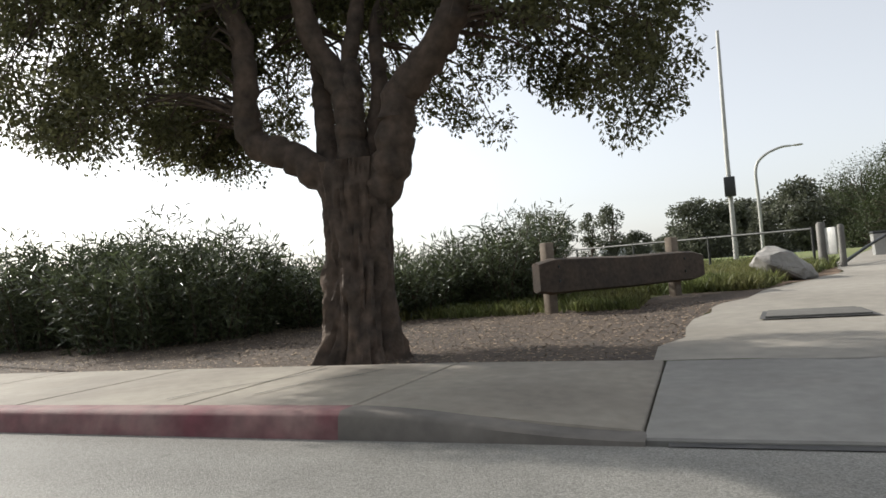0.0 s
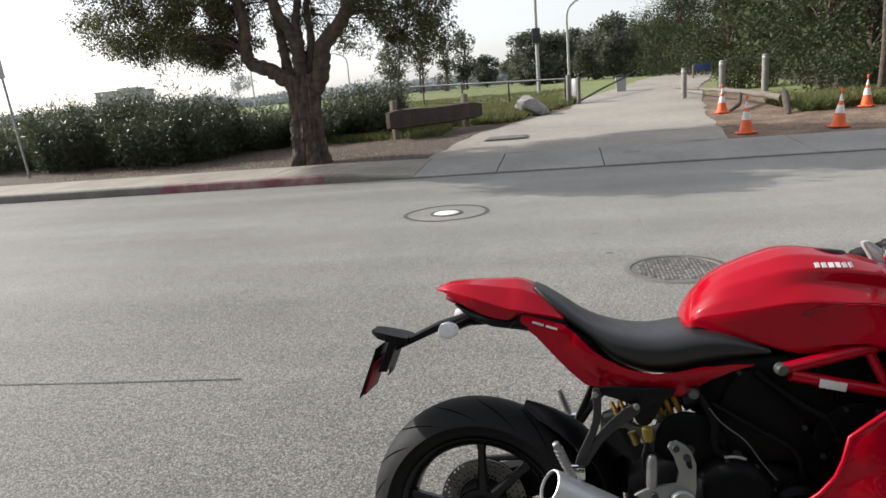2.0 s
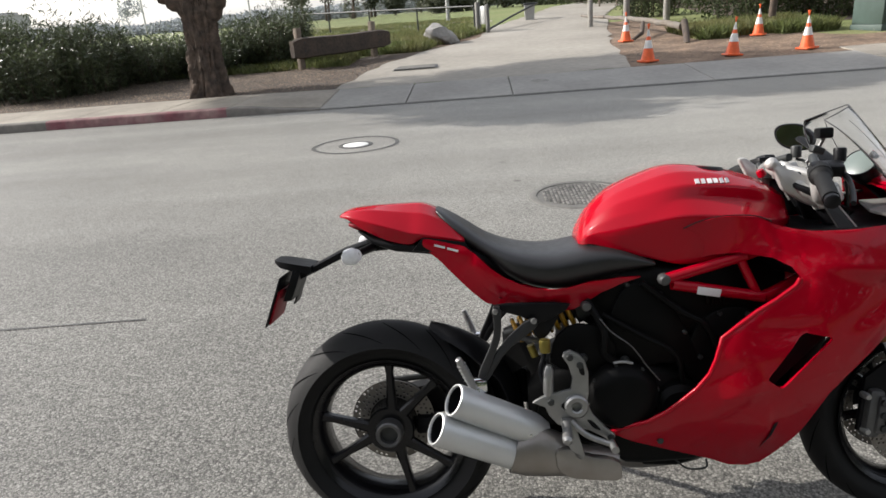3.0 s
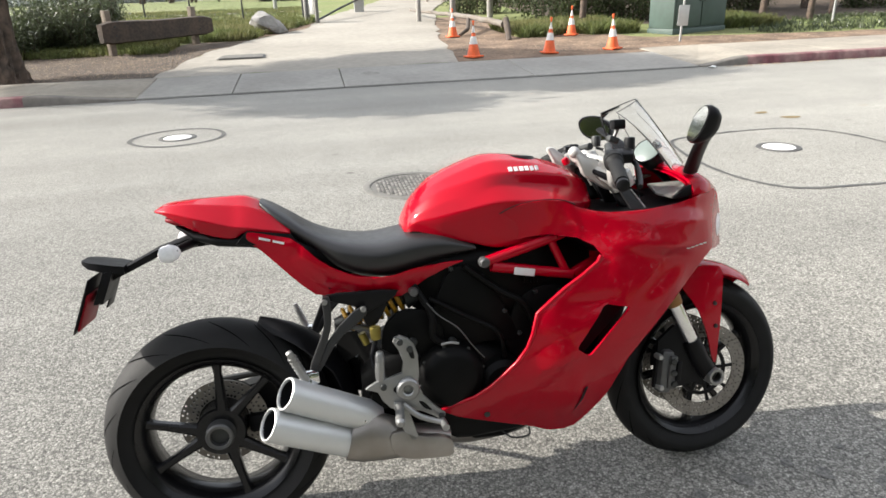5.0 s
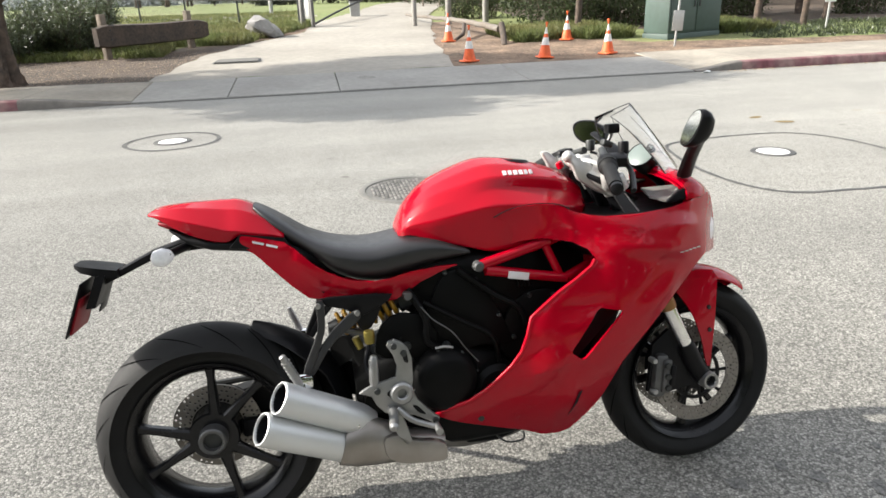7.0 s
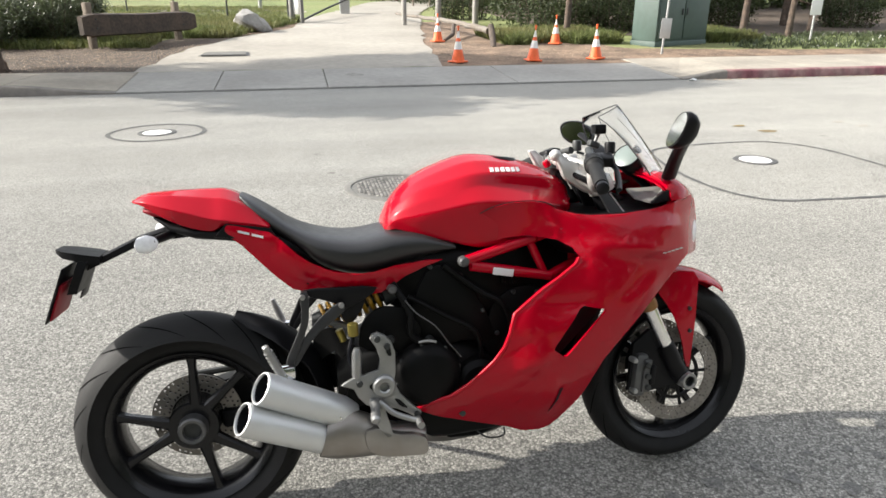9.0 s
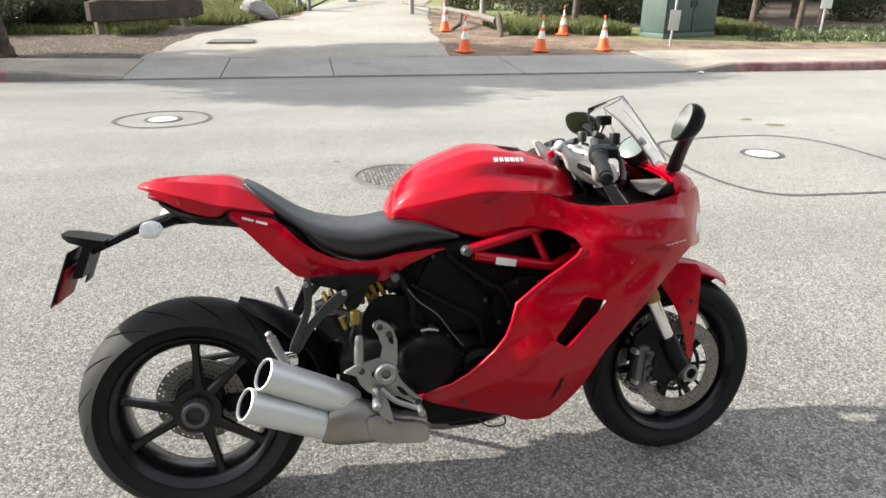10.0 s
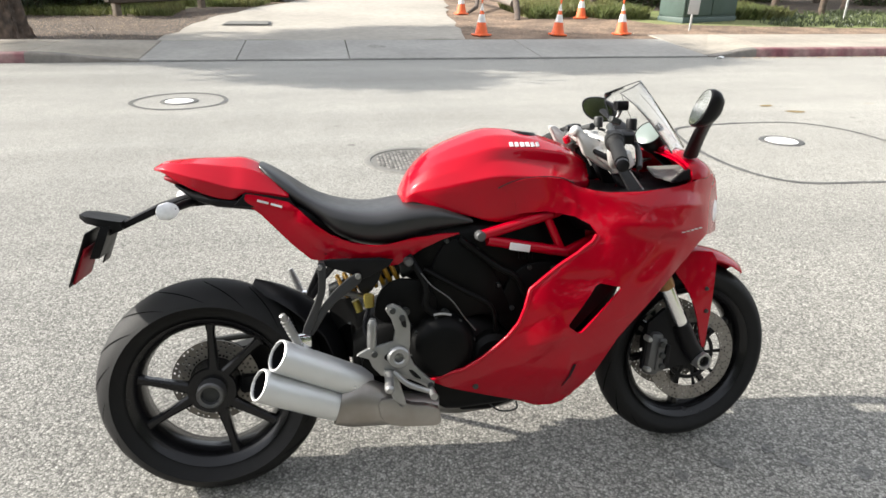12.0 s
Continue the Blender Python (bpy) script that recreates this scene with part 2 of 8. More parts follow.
HEAT = mat("warm_steel", (0.25, 0.228, 0.206), 0.42, 0.85, vary=0.18, scale=8, color2=(0.32, 0.30, 0.28), mix_scale=9)
DISC = mat("brake_steel", (0.225, 0.207, 0.184), 0.48, 0.6, vary=0.08, scale=40)
GOLD = mat("gold_anodised", (0.30, 0.24, 0.06), 0.35, 0.8, vary=0.1)
CALIPER = mat("caliper_grey", (0.11, 0.11, 0.11), 0.45, 0.6, vary=0.15, scale=30)
SPRING = mat("yellow_spring", (0.38, 0.20, 0.012), 0.4, vary=0.08)
YOKE = mat("silver_paint", (0.46, 0.45, 0.43), 0.42, 0.35, vary=0.06, scale=30)
CHROME = mat("chrome", (0.75, 0.75, 0.76), 0.12, 1.0, vary=0.03)
MIRROR = mat("mirror_glass", (0.82, 0.84, 0.85), 0.03, 1.0, vary=0.0)
BRONZE = mat("fork_bronze", (0.25, 0.13, 0.05), 0.35, 0.7, vary=0.1)
CLEAR = glass_material("screen_plastic", (0.985, 0.99, 0.99), 0.0)
LENS = mat("indicator_lens", (0.82, 0.82, 0.83), 0.22, 0.0, vary=0.1, scale=80)
REFLECTOR = mat("red_reflector", (0.22, 0.006, 0.014), 0.5, vary=0.15, spec=0.2)
BAR_WHITE = mat("white_print", (0.60, 0.58, 0.58), 0.5, vary=0.03)
DIAL = mat("dial_face", (0.14, 0.17, 0.155), 0.3, vary=0.1, coat=0.5)

# ---- builders ----


def mesh_from(name, verts, faces, material, smooth=True, sharp=40):
    me = bpy.data.meshes.new(name)
    me.from_pydata([tuple(v) for v in verts], [], faces)
    me.update()
    me.materials.append(material)
    if smooth:
        me.polygons.foreach_set("use_smooth", [True] * len(me.polygons))
        me.set_sharp_from_angle(angle=radians(sharp))
    return me


def thing(name, me, label="", category="", group="", kind=""):
    return tagged(new(name, me), label, category, group, kind)


def holder(name, m, label, category, group=""):
    ob = new(name)
    ob.empty_display_size = 0.1
    ob.matrix_world = m
    return tagged(ob, label, category, group)


def piece(name, me, parent, label=""):
    ob = new(name, me)
    ob.parent = parent
    return tagged(ob, label)


def join(*geos):
    verts, faces = [], []
    for v, f in geos:
        n = len(verts)
        verts += list(v)
        faces += [tuple(i + n for i in q) for q in f]
    return verts, faces


def placed(geo, m):
    return [m @ Vector(v) for v in geo[0]], geo[1]


def box_geo(c, s, b=0.0, turn=None):
    """A box with chamfered edges."""
    bm = bmesh.new()
    bmesh.ops.create_cube(bm, size=1.0)
    bmesh.ops.scale(bm, vec=s, verts=bm.verts)
    if b:
        bmesh.ops.bevel(bm, geom=bm.edges[:], offset=b, segments=2, affect="EDGES", profile=0.5)
    m = Matrix.Translation(c) @ (turn or Matrix.Identity(4))
    bmesh.ops.transform(bm, matrix=m, verts=bm.verts)
    geo = [v.co.copy() for v in bm.verts], [tuple(v.index for v in f.verts) for f in bm.faces]
    bm.free()
    return geo


def tube_geo(pts, radii, seg=10, cap=True):
    pts = [Vector(p) for p in pts]
    if not hasattr(radii, "__len__"):
        radii = [radii] * len(pts)
    verts, faces = [], []
    up = None
    for i, p in enumerate(pts):
        d = (pts[min(i + 1, len(pts) - 1)] - pts[max(i - 1, 0)]).normalized()
        if up is None:
            up = d.orthogonal().normalized()
        side = d.cross(up).normalized()
        up = side.cross(d).normalized()
        for k in range(seg):
            a = 2 * math.pi * k / seg
            verts.append(p + (up * math.cos(a) + side * math.sin(a)) * radii[i])
    for i in range(len(pts) - 1):
        for k in range(seg):
            k2 = (k + 1) % seg
            faces.append((i * seg + k, i * seg + k2, (i + 1) * seg + k2, (i + 1) * seg + k))
    if cap:
        faces.append(tuple(range(seg - 1, -1, -1)))
        n = (len(pts) - 1) * seg
        faces.append(tuple(range(n, n + seg)))
    return verts, faces


def smooth_path(pts, n=6):
    """Catmull-Rom through the points."""
    P = [Vector(p) for p in pts]
    P = [P[0] * 2 - P[1]] + P + [P[-1] * 2 - P[-2]]
    out = []
    for i in range(1, len(P) - 2):
        a, b, c, d = P[i - 1], P[i], P[i + 1], P[i + 2]
        for k in range(n):
            t = k / n
            out.append(0.5 * (2 * b + (c - a) * t + (2 * a - 5 * b + 4 * c - d) * t * t + (3 * b - a - 3 * c + d) * t ** 3))
    out.append(P[-2])
    return out


def lathe_geo(profile, m=None, seg=32, closed=False):
    """Turns (radius, height) pairs round z, then places them by m."""
    m = m or Matrix.Identity(4)
    verts, faces = [], []
    n = len(profile)
    for k in range(seg):
        a = 2 * math.pi * k / seg
        for r, h in profile:
            verts.append(m @ Vector((r * math.cos(a), r * math.sin(a), h)))
    for k in range(seg):
        k2 = (k + 1) % seg
        for i in range(n if closed else n - 1):
            j = (i + 1) % n
            faces.append((k * n + i, k2 * n + i, k2 * n + j, k * n + j))
    return verts, faces


def loft_geo(rings, cap=True):
    n = len(rings[0])
    verts = [v for r in rings for v in r]
    faces = []
    for i in range(len(rings) - 1):
        for k in range(n):
            k2 = (k + 1) % n
            faces.append((i * n + k, i * n + k2, (i + 1) * n + k2, (i + 1) * n + k))
    if cap:
        faces.append(tuple(range(n - 1, -1, -1)))
        faces.append(tuple(range((len(rings) - 1) * n, len(rings) * n)))
    return verts, faces


def plate_geo(outline, y0, y1, b=0.0):
    """An outline in x and z, given thickness from y0 to y1, with chamfered rims."""
    bm = bmesh.new()
    vs = [bm.verts.new((x, y0, z)) for x, z in outline]
    f = bm.faces.new(vs)
    r = bmesh.ops.extrude_face_region(bm, geom=[f])
    bmesh.ops.translate(bm, vec=(0, y1 - y0, 0), verts=[v for v in r["geom"] if isinstance(v, bmesh.types.BMVert)])
    bmesh.ops.recalc_face_normals(bm, faces=bm.faces)
    if b:
        rim = [e for e in bm.edges if abs(e.verts[0].co.y - e.verts[1].co.y) < 1e-6]
        bmesh.ops.bevel(bm, geom=rim, offset=b, segments=2, affect="EDGES", profile=0.5)
    geo = [v.co.copy() for v in bm.verts], [tuple(v.index for v in q.verts) for q in bm.faces]
    bm.free()
    return geo


def ground_z(y):
    """Height of the land: the street is level, the park rises gently beyond the kerb."""
    if y < 9.6:
        return 0.0
    return 0.10 + 0.03 * min(max(y - 11.5, 0.0), 29.0)


def sheet(name, outline, material, lift, label, category, step=1.0, kind="structure"):
    """A flat patch that follows the land."""
    bm = bmesh.new()
    bm.faces.new([bm.verts.new((x, y, 0)) for x, y in outline])
    y0, y1 = min(p[1] for p in outline), max(p[1] for p in outline)
    cuts = [9.6, 11.5] + list(np.arange(math.floor(y0) + 1, min(y1, 45), step))
    for yc in cuts:
        if y0 < yc < y1:
            bmesh.ops.bisect_plane(bm, geom=bm.verts[:] + bm.edges[:] + bm.faces[:], plane_co=(0, yc, 0), plane_no=(0, 1, 0))
    for v in bm.verts:
        v.co.z = ground_z(v.co.y) + lift
    bmesh.ops.recalc_face_normals(bm, faces=bm.faces)
    if bm.faces[:][0].normal.z < 0:
        bmesh.ops.reverse_faces(bm, faces=bm.faces)
    me = bpy.data.meshes.new(name)
    bm.to_mesh(me)
    bm.free()
    me.materials.append(material)
    return thing(name, me, label, category, kind=kind)


def ragged(pts, step=0.5, amp=0.12, seed=1):
    """An outline with a worn, uneven rim."""
    rng = random.Random(seed)
    out = []
    for i, p in enumerate(pts):
        q = pts[(i + 1) % len(pts)]
        d = math.dist(p, q)
        n = max(1, int(d / step))
        for k in range(n):
            t = k / n
            out.append((p[0] + (q[0] - p[0]) * t + rng.uniform(-amp, amp) * (k > 0), p[1] + (q[1] - p[1]) * t + rng.uniform(-amp, amp) * (k > 0)))
    return out


# ---- land, street, kerbs ----
ys = [-1500, -300, -60, -12, 9.70, 11.40, 11.5] + [11.5 + 29 * i / 12 for i in range(1, 13)] + [60, 120, 300, 1500]
xs = [-1500, -300, -60, -30, -15, -8, 0, 8, 15, 30, 60, 300, 1500]
gv = [(x, y, ground_z(y) if y > 11.45 else -0.05) for y in ys for x in xs]
gf = [(j * len(xs) + i, j * len(xs) + i + 1, (j + 1) * len(xs) + i + 1, (j + 1) * len(xs) + i) for j in range(len(ys) - 1) for i in range(len(xs) - 1)]
thing("ground", mesh_from("ground", gv, gf, LAWN, smooth=False), "rising park lawn of short mixed grass", "ground", kind="structure")
thing("road", mesh_from("road", [(-150, -6, 0), (150, -6, 0), (150, 9.6, 0), (-150, 9.6, 0)], [(0, 1, 2, 3)], ASPHALT, smooth=False),
      "pale worn asphalt street with exposed chip stones", "road", kind="structure")


def kerb_run(name, x0, x1, material, label, fall0=False, fall1=False):
    """A kerb with a rounded nose; it falls to the gutter where a driveway begins."""
    rings = []
    n = 12
    for i in range(n + 1):
        t = i / n
        x = x0 + (x1 - x0) * t
        h = 0.15
        if fall1:
            h = 0.15 - 0.125 * t * t * (3 - 2 * t)
        if fall0:
            h = 0.025 + 0.125 * t * t * (3 - 2 * t)
        rings.append([Vector((x, 9.58, -0.05)), Vector((x, 9.60, h * 0.8)), Vector((x, 9.625, h * 0.97)), Vector((x, 9.66, h)),
                      Vector((x, 9.78, h)), Vector((x, 9.78, -0.05))])
    return thing(name, mesh_from(name, *loft_geo(rings), material, sharp=50), label, "kerb", kind="structure")


kerb_run("kerb_1", -60, -7.2, KERB_BARE_SHADED, "bare concrete kerb with a rounded nose")
kerb_run("kerb_2", -7.2, -4.0, KERB_RED, "concrete kerb with faded red paint")
kerb_run("kerb_3", -4.0, -2.4, KERB_BARE_SHADED, "bare concrete kerb end falling to the driveway", fall1=True)
kerb_run("kerb_4", 7.2, 8.1, KERB_BARE_SHADED, "bare concrete kerb end rising from the driveway", fall0=True)
kerb_run("kerb_5", 8.1, 60, KERB_RED, "concrete kerb with faded red paint")


def slab(name, x0, x1, y0, y1, z00, z01, label, z10=None, z11=None, material=None):
    """One pavement flag between joints; z00 at its street side, z01 at its far side."""
    g = 0.006
    z10, z11 = (z00 if z10 is None else z10), (z01 if z11 is None else z11)
    a = [(x0 + g, y0 + g, z00), (x1 - g, y0 + g, z10), (x1 - g, y1 - g, z11), (x0 + g, y1 - g, z01)]
    v = [(x, y, z - 0.012) for x, y, z in a]
    i = 0.008
    v += [(x0 + g + i, y0 + g + i, z00), (x1 - g - i, y0 + g + i, z10), (x1 - g - i, y1 - g - i, z11), (x0 + g + i, y1 - g - i, z01)]
    v += [(x, y, z - 0.15) for x, y, z in a]
    f = [(4, 5, 6, 7)] + [(k, (k + 1) % 4, 4 + (k + 1) % 4, 4 + k) for k in range(4)] + [(8 + k, 8 + (k + 1) % 4, (k + 1) % 4, k) for k in range(4)]
    return mesh_from(name, v, f, material or CONCRETE, smooth=False)


walkway = holder("pavement", Matrix.Identity(4), "pale concrete pavement with tooled joints", "pavement")
walkway["kind"] = "structure"
piece("flag", slab("flag", -4.0, -2.42, 9.78, 11.5, 0.148, 0.155, "", 0.028, 0.135), walkway)
piece("flag", slab("flag", 7.2, 8.6, 9.78, 12.1, 0.028, 0.16, "", 0.15, 0.16), walkway)
x = -44.0
while x < -4.1:
    w = min(1.55, -4.0 - x)
    piece("flag", slab("flag", x, x + w, 9.78, 11.5, 0.148, 0.155, ""), walkway)
    x += w
x = 8.6
while x < 40:
    piece("flag", slab("flag", x, x + 1.6, 9.78, 12.1, 0.15, 0.16, ""), walkway)
    x += 1.6
apron = holder("driveway_apron", Matrix.Identity(4), "concrete driveway apron sloping up from the gutter", "apron")
apron["kind"] = "structure"
ax = [-2.42, -0.95, 0.84, 4.1, 7.2]
for i in range(len(ax) - 1):
    piece("flag", slab("flag", ax[i], ax[i + 1], 9.66, 11.5, 0.022, 0.13, "", material=APRON), apron)
# gutter seam
sheet("gutter_seam", [(-2.3, 9.585), (7.3, 9.585), (7.3, 9.66), (-2.3, 9.66)], TAR, 0.006 - 0.0, "dark tar seam along the gutter", "seam")
for ob in list(bpy.data.objects):
    if ob.name == "gutter_seam":
        for v in ob.data.vertices:
            v.co.z = 0.006
sheet("driveway", ragged([(-2.5, 11.5), (3.15, 11.5), (3.3, 12.6), (3.6, 15.8), (4.6, 22.0), (6.0, 30), (9.5, 42), (16, 70), (12, 70), (5.2, 42), (0.9, 26.0), (0.35, 21.6), (-1.1, 18.4), (-2.1, 15.4)], 0.6, 0.10, 3), DRIVE, 0.030,
      "pale sun-bleached park driveway with ragged edges", "driveway")
sheet("dirt_patch", ragged([(2.95, 11.52), (7.3, 11.52), (7.3, 12.1), (30, 12.1), (30, 13.0), (13, 13.4), (8.6, 14.2), (8.0, 15.6), (6.2, 17.5), (6.6, 24.0), (4.6, 24.0), (3.9, 20.0), (3.2, 15.8)], 0.5, 0.12, 5), DIRT, 0.016,
      "bare reddish-brown dirt beside the driveway", "dirt")
sheet("dirt_patch", ragged([(-1.0, 18.7), (0.25, 21.3), (0.9, 24.6), (0.2, 24.2), (-0.6, 21.4), (-1.5, 19.4), (-2.4, 18.0)], 0.4, 0.12, 9), DIRT, 0.020, "worn reddish dirt along the edge of the driveway", "dirt")
sheet("mulch_bed", ragged([(-40, 11.52), (-2.45, 11.52), (-2.1, 15.3), (-1.0, 18.6), (-2.8, 18.2), (-4.3, 16.0), (-6.5, 16.4), (-8, 18.0), (-11, 17.5), (-40, 17.0)], 0.5, 0.10, 7), MULCH, 0.016,
      "brown leaf mulch and dry litter round the tree", "mulch")
# brown ground sheet whose dark colour carries the deep shade of the wood
sheet("wood_floor", ragged([(8.8, 18.6), (11.5, 17.4), (34, 16.8), (34, 44), (10.5, 44), (8.6, 26)], 0.8, 0.3, 15), MULCH, 0.012, "brown ground under the trees, kept dark for the wood's shade", "leaf mould")
sheet("field_path", [(-80, 36.0), (-1, 31.5), (1.0, 30.5), (1.0, 31.6), (-1, 32.6), (-80, 37.6)], CONCRETE, 0.02, "pale footpath crossing the lawn", "path")


def disc_sheet(name, x, y, r0, r1, material, z, label, category, wobble=0.0, seed=1, seg=48, kind=""):
    rng = random.Random(seed)
    verts, faces = [], []
    ph = [rng.uniform(0, 6.28) for _ in range(4)]
    for k in range(seg):
        a = 2 * math.pi * k / seg
        wv = wobble * sum(math.sin((i + 2) * a + ph[i]) for i in range(4)) / 4
        for r in (r0, r1):
            verts.append((x + (r + wv) * math.cos(a), y + (r + wv) * math.sin(a), z))
    for k in range(seg):
        k2 = (k + 1) % seg
        faces.append((2 * k, 2 * k + 1, 2 * k2 + 1, 2 * k2))
    return thing(name, mesh_from(name, verts, faces, material, smooth=False), label, category, kind=kind)


def round_lid(name, x, y, r, material, label):
    """A cast cover set in an iron ring, a finger proud of the road."""
    h = holder(name, pose(x, y, 0), label, "manhole cover")
    piece("lid", mesh_from("lid", *lathe_geo([(0.0, 0.007), (r * 0.9, 0.007), (r * 0.93, 0.003)], seg=36), material), h)
    piece("rim", mesh_from("rim", *lathe_geo([(r * 0.94, -0.002), (r * 0.95, 0.008), (r * 1.22, 0.007), (r * 1.26, 0.0)], seg=36), TAR), h)
    return h


round_lid("valve_cover", -1.21, 6.23, 0.165, WHITE_LID, "small pale round valve cover in an iron ring")
disc_sheet("patch_seam", -1.21, 6.25, 0.47, 0.52, TAR, 0.004, "dark round tar seam about a valve cover", "seam", 0.015, 3, kind="structure")
round_lid("valve_cover", 4.48, 3.72, 0.155, WHITE_LID, "small pale round valve cover in an iron ring")

man = holder("manhole", pose(1.04, 3.49, 0), "dark cast-iron manhole cover with raised studs", "manhole cover")
piece("rim", mesh_from("rim", *lathe_geo([(0.33, -0.002), (0.335, 0.008), (0.385, 0.008), (0.395, 0.0)], seg=48), IRON), man)
piece("lid", mesh_from("lid", *lathe_geo([(0.0, 0.003), (0.325, 0.003), (0.328, -0.004)], seg=48), IRON), man)
STUD = mat("worn_iron", (0.22, 0.21, 0.195), 0.7, 0.2, vary=0.25, scale=30, per_island=0.5)
studs = []
rng = random.Random(4)
for i in range(-10, 11):
    for j in range(-10, 11):
        px, py = i * 0.030, j * 0.030
        if px * px + py * py < 0.30 ** 2:
            studs.append(box_geo((px, py, 0.006), (0.017, 0.017, 0.008), 0, Matrix.Rotation(0.4 if (i + j) % 2 else -0.4, 4, "Z")))
piece("stud_pattern", mesh_from("stud_pattern", *join(*studs), STUD, smooth=False), man)


def tar_line(name, pts, w, z=0.004):
    P = smooth_path([(x, y, 0) for x, y in pts], 8)
    rng = random.Random(len(P))
    verts, faces = [], []
    for i, p in enumerate(P):
        d = (P[min(i + 1, len(P) - 1)] - P[max(i - 1, 0)]).normalized()
        n = Vector((-d.y, d.x, 0))
        ww = w * rng.uniform(0.7, 1.25) / 2
        verts += [(p + n * ww) + Vector((0, 0, z)), (p - n * ww) + Vector((0, 0, z))]
    for i in range(len(P) - 1):
        faces.append((2 * i, 2 * i + 1, 2 * i + 3, 2 * i + 2))
    me = mesh_from(name, verts, faces, TAR, smooth=False)
    return thing(name, me, "dark tar line of a trench patch in the road", "seam", kind="structure")


tar_line("tar_line", [(3.56, 3.75), (3.52, 3.40), (3.54, 2.98), (3.64, 2.68), (3.84, 2.51), (4.26, 2.47), (4.7, 2.45), (6.5, 2.4), (9, 2.4)], 0.042)
tar_line("tar_line", [(3.56, 3.75), (3.66, 4.15), (3.84, 4.35), (4.4, 4.46), (5.0, 4.46), (5.28, 4.30), (5.44, 4.0), (5.48, 3.6), (5.48, 3.2), (5.45, 2.43)], 0.036)
for pts in ([(-5.55, 9.95), (-5.42, 10.4), (-5.20, 10.75), (-5.12, 11.3)], [(-4.95, 10.1), (-4.82, 10.55), (-4.60, 10.9), (-4.52, 11.2)]):
    tar_line("pavement_crack", pts, 0.018, 0.158)
tar_line("road_crack", [(-4.5, 1.45), (-3.4, 1.48), (-2.75, 1.50), (-2.3, 1.52), (-1.56, 1.56)], 0.014)
FAINT_STAIN = mat("faint_stain", (0.19, 0.182, 0.165), 0.85, vary=0.3, scale=14, color2=(0.245, 0.235, 0.212), mix_scale=9)
OIL = mat("oil_stain", (0.115, 0.112, 0.104), 0.8, vary=0.7, scale=110, color2=(0.15, 0.147, 0.137), mix_scale=28, bump=0.5, bump_scale=140)
for i, (x, y, r) in enumerate(((1.72, -0.13, 0.035), (1.94, -0.10, 0.022), (2.09, -0.11, 0.026), (2.16, -0.16, 0.030), (1.80, -0.20, 0.045), (1.54, -0.17, 0.05), (1.38, -0.20, 0.04), (2.3, -0.02, 0.03), (1.95, -0.28, 0.05), (1.63, 0.9, 0.012), (0.95, 5.3, 0.03))):
    disc_sheet("oil_stain", x, y, 0.0, r * 0.6, OIL, 0.003, "small dark oil stain on the ground", "stain", r * 0.22, 20 + i, 24, kind="structure")
smudge = disc_sheet("faint_stain", 1.36, 10.75, 0.0, 0.17, FAINT_STAIN, 0.0, "faint grey smudge on the concrete apron", "stain", 0.05, 9, 28, kind="structure")
for v in smudge.data.vertices:
    v.co.z = 0.026 + (v.co.y - 9.66) * 0.0587
sheet_ob = sheet("drain_cover", [(-1.66, 13.75), (-0.62, 13.75), (-0.66, 14.5), (-1.58, 14.5)], TAR, 0.045, "sunken dark utility lid in the driveway", "drain cover", kind="")
LID_GREY = mat("worn_lid", (0.15, 0.145, 0.13), 0.85, vary=0.25, scale=9, bump=0.3, bump_scale=40)
piece("lid", mesh_from("lid", [(x, y, ground_z(y) + h) for h in (0.046, 0.062) for x, y in ((-1.60, 13.81), (-0.68, 13.81), (-0.72, 14.43), (-1.53, 14.43))], [(4, 5, 6, 7)] + [(k, (k + 1) % 4, 4 + (k + 1) % 4, 4 + k) for k in range(4)], LID_GREY, smooth=False), sheet_ob, "worn grey lid in a dark frame")


def leaf_blade(p, d, n, length, width):
    """One bent leaf: four corners about a midrib."""
    s = d.cross(n).normalized()
    return [p, p + d * length * 0.5 + s * width * 0.5 - n * width * 0.12, p + d * length, p + d * length * 0.5 - s * width * 0.5 - n * width * 0.12]


def leaves_mesh(name, spots, material, length, width, rng, droop=0.3):
    """spots: centres and outward ways; each gets one leaf turned at random."""
    verts, faces = [], []
    for p, o in spots:
        d = Vector((rng.gauss(0, 1), rng.gauss(0, 1), rng.gauss(0, 0.8) - droop)) + o * 0.8
        if d.length < 1e-4:
            continue
        d.normalize()
        n = Vector((rng.gauss(0, 1), rng.gauss(0, 1), rng.gauss(0, 1) + 0.6)).normalized()
        if abs(n.dot(d)) > 0.95:
            continue
        k = rng.uniform(0.7, 1.3)
        b = len(verts)
        verts += leaf_blade(p, d, n, length * k, width * k)
        faces.append((b, b + 1, b + 2, b + 3))
    me = bpy.data.meshes.new(name)
    me.from_pydata(verts, [], faces)
    me.materials.append(material)
    return me


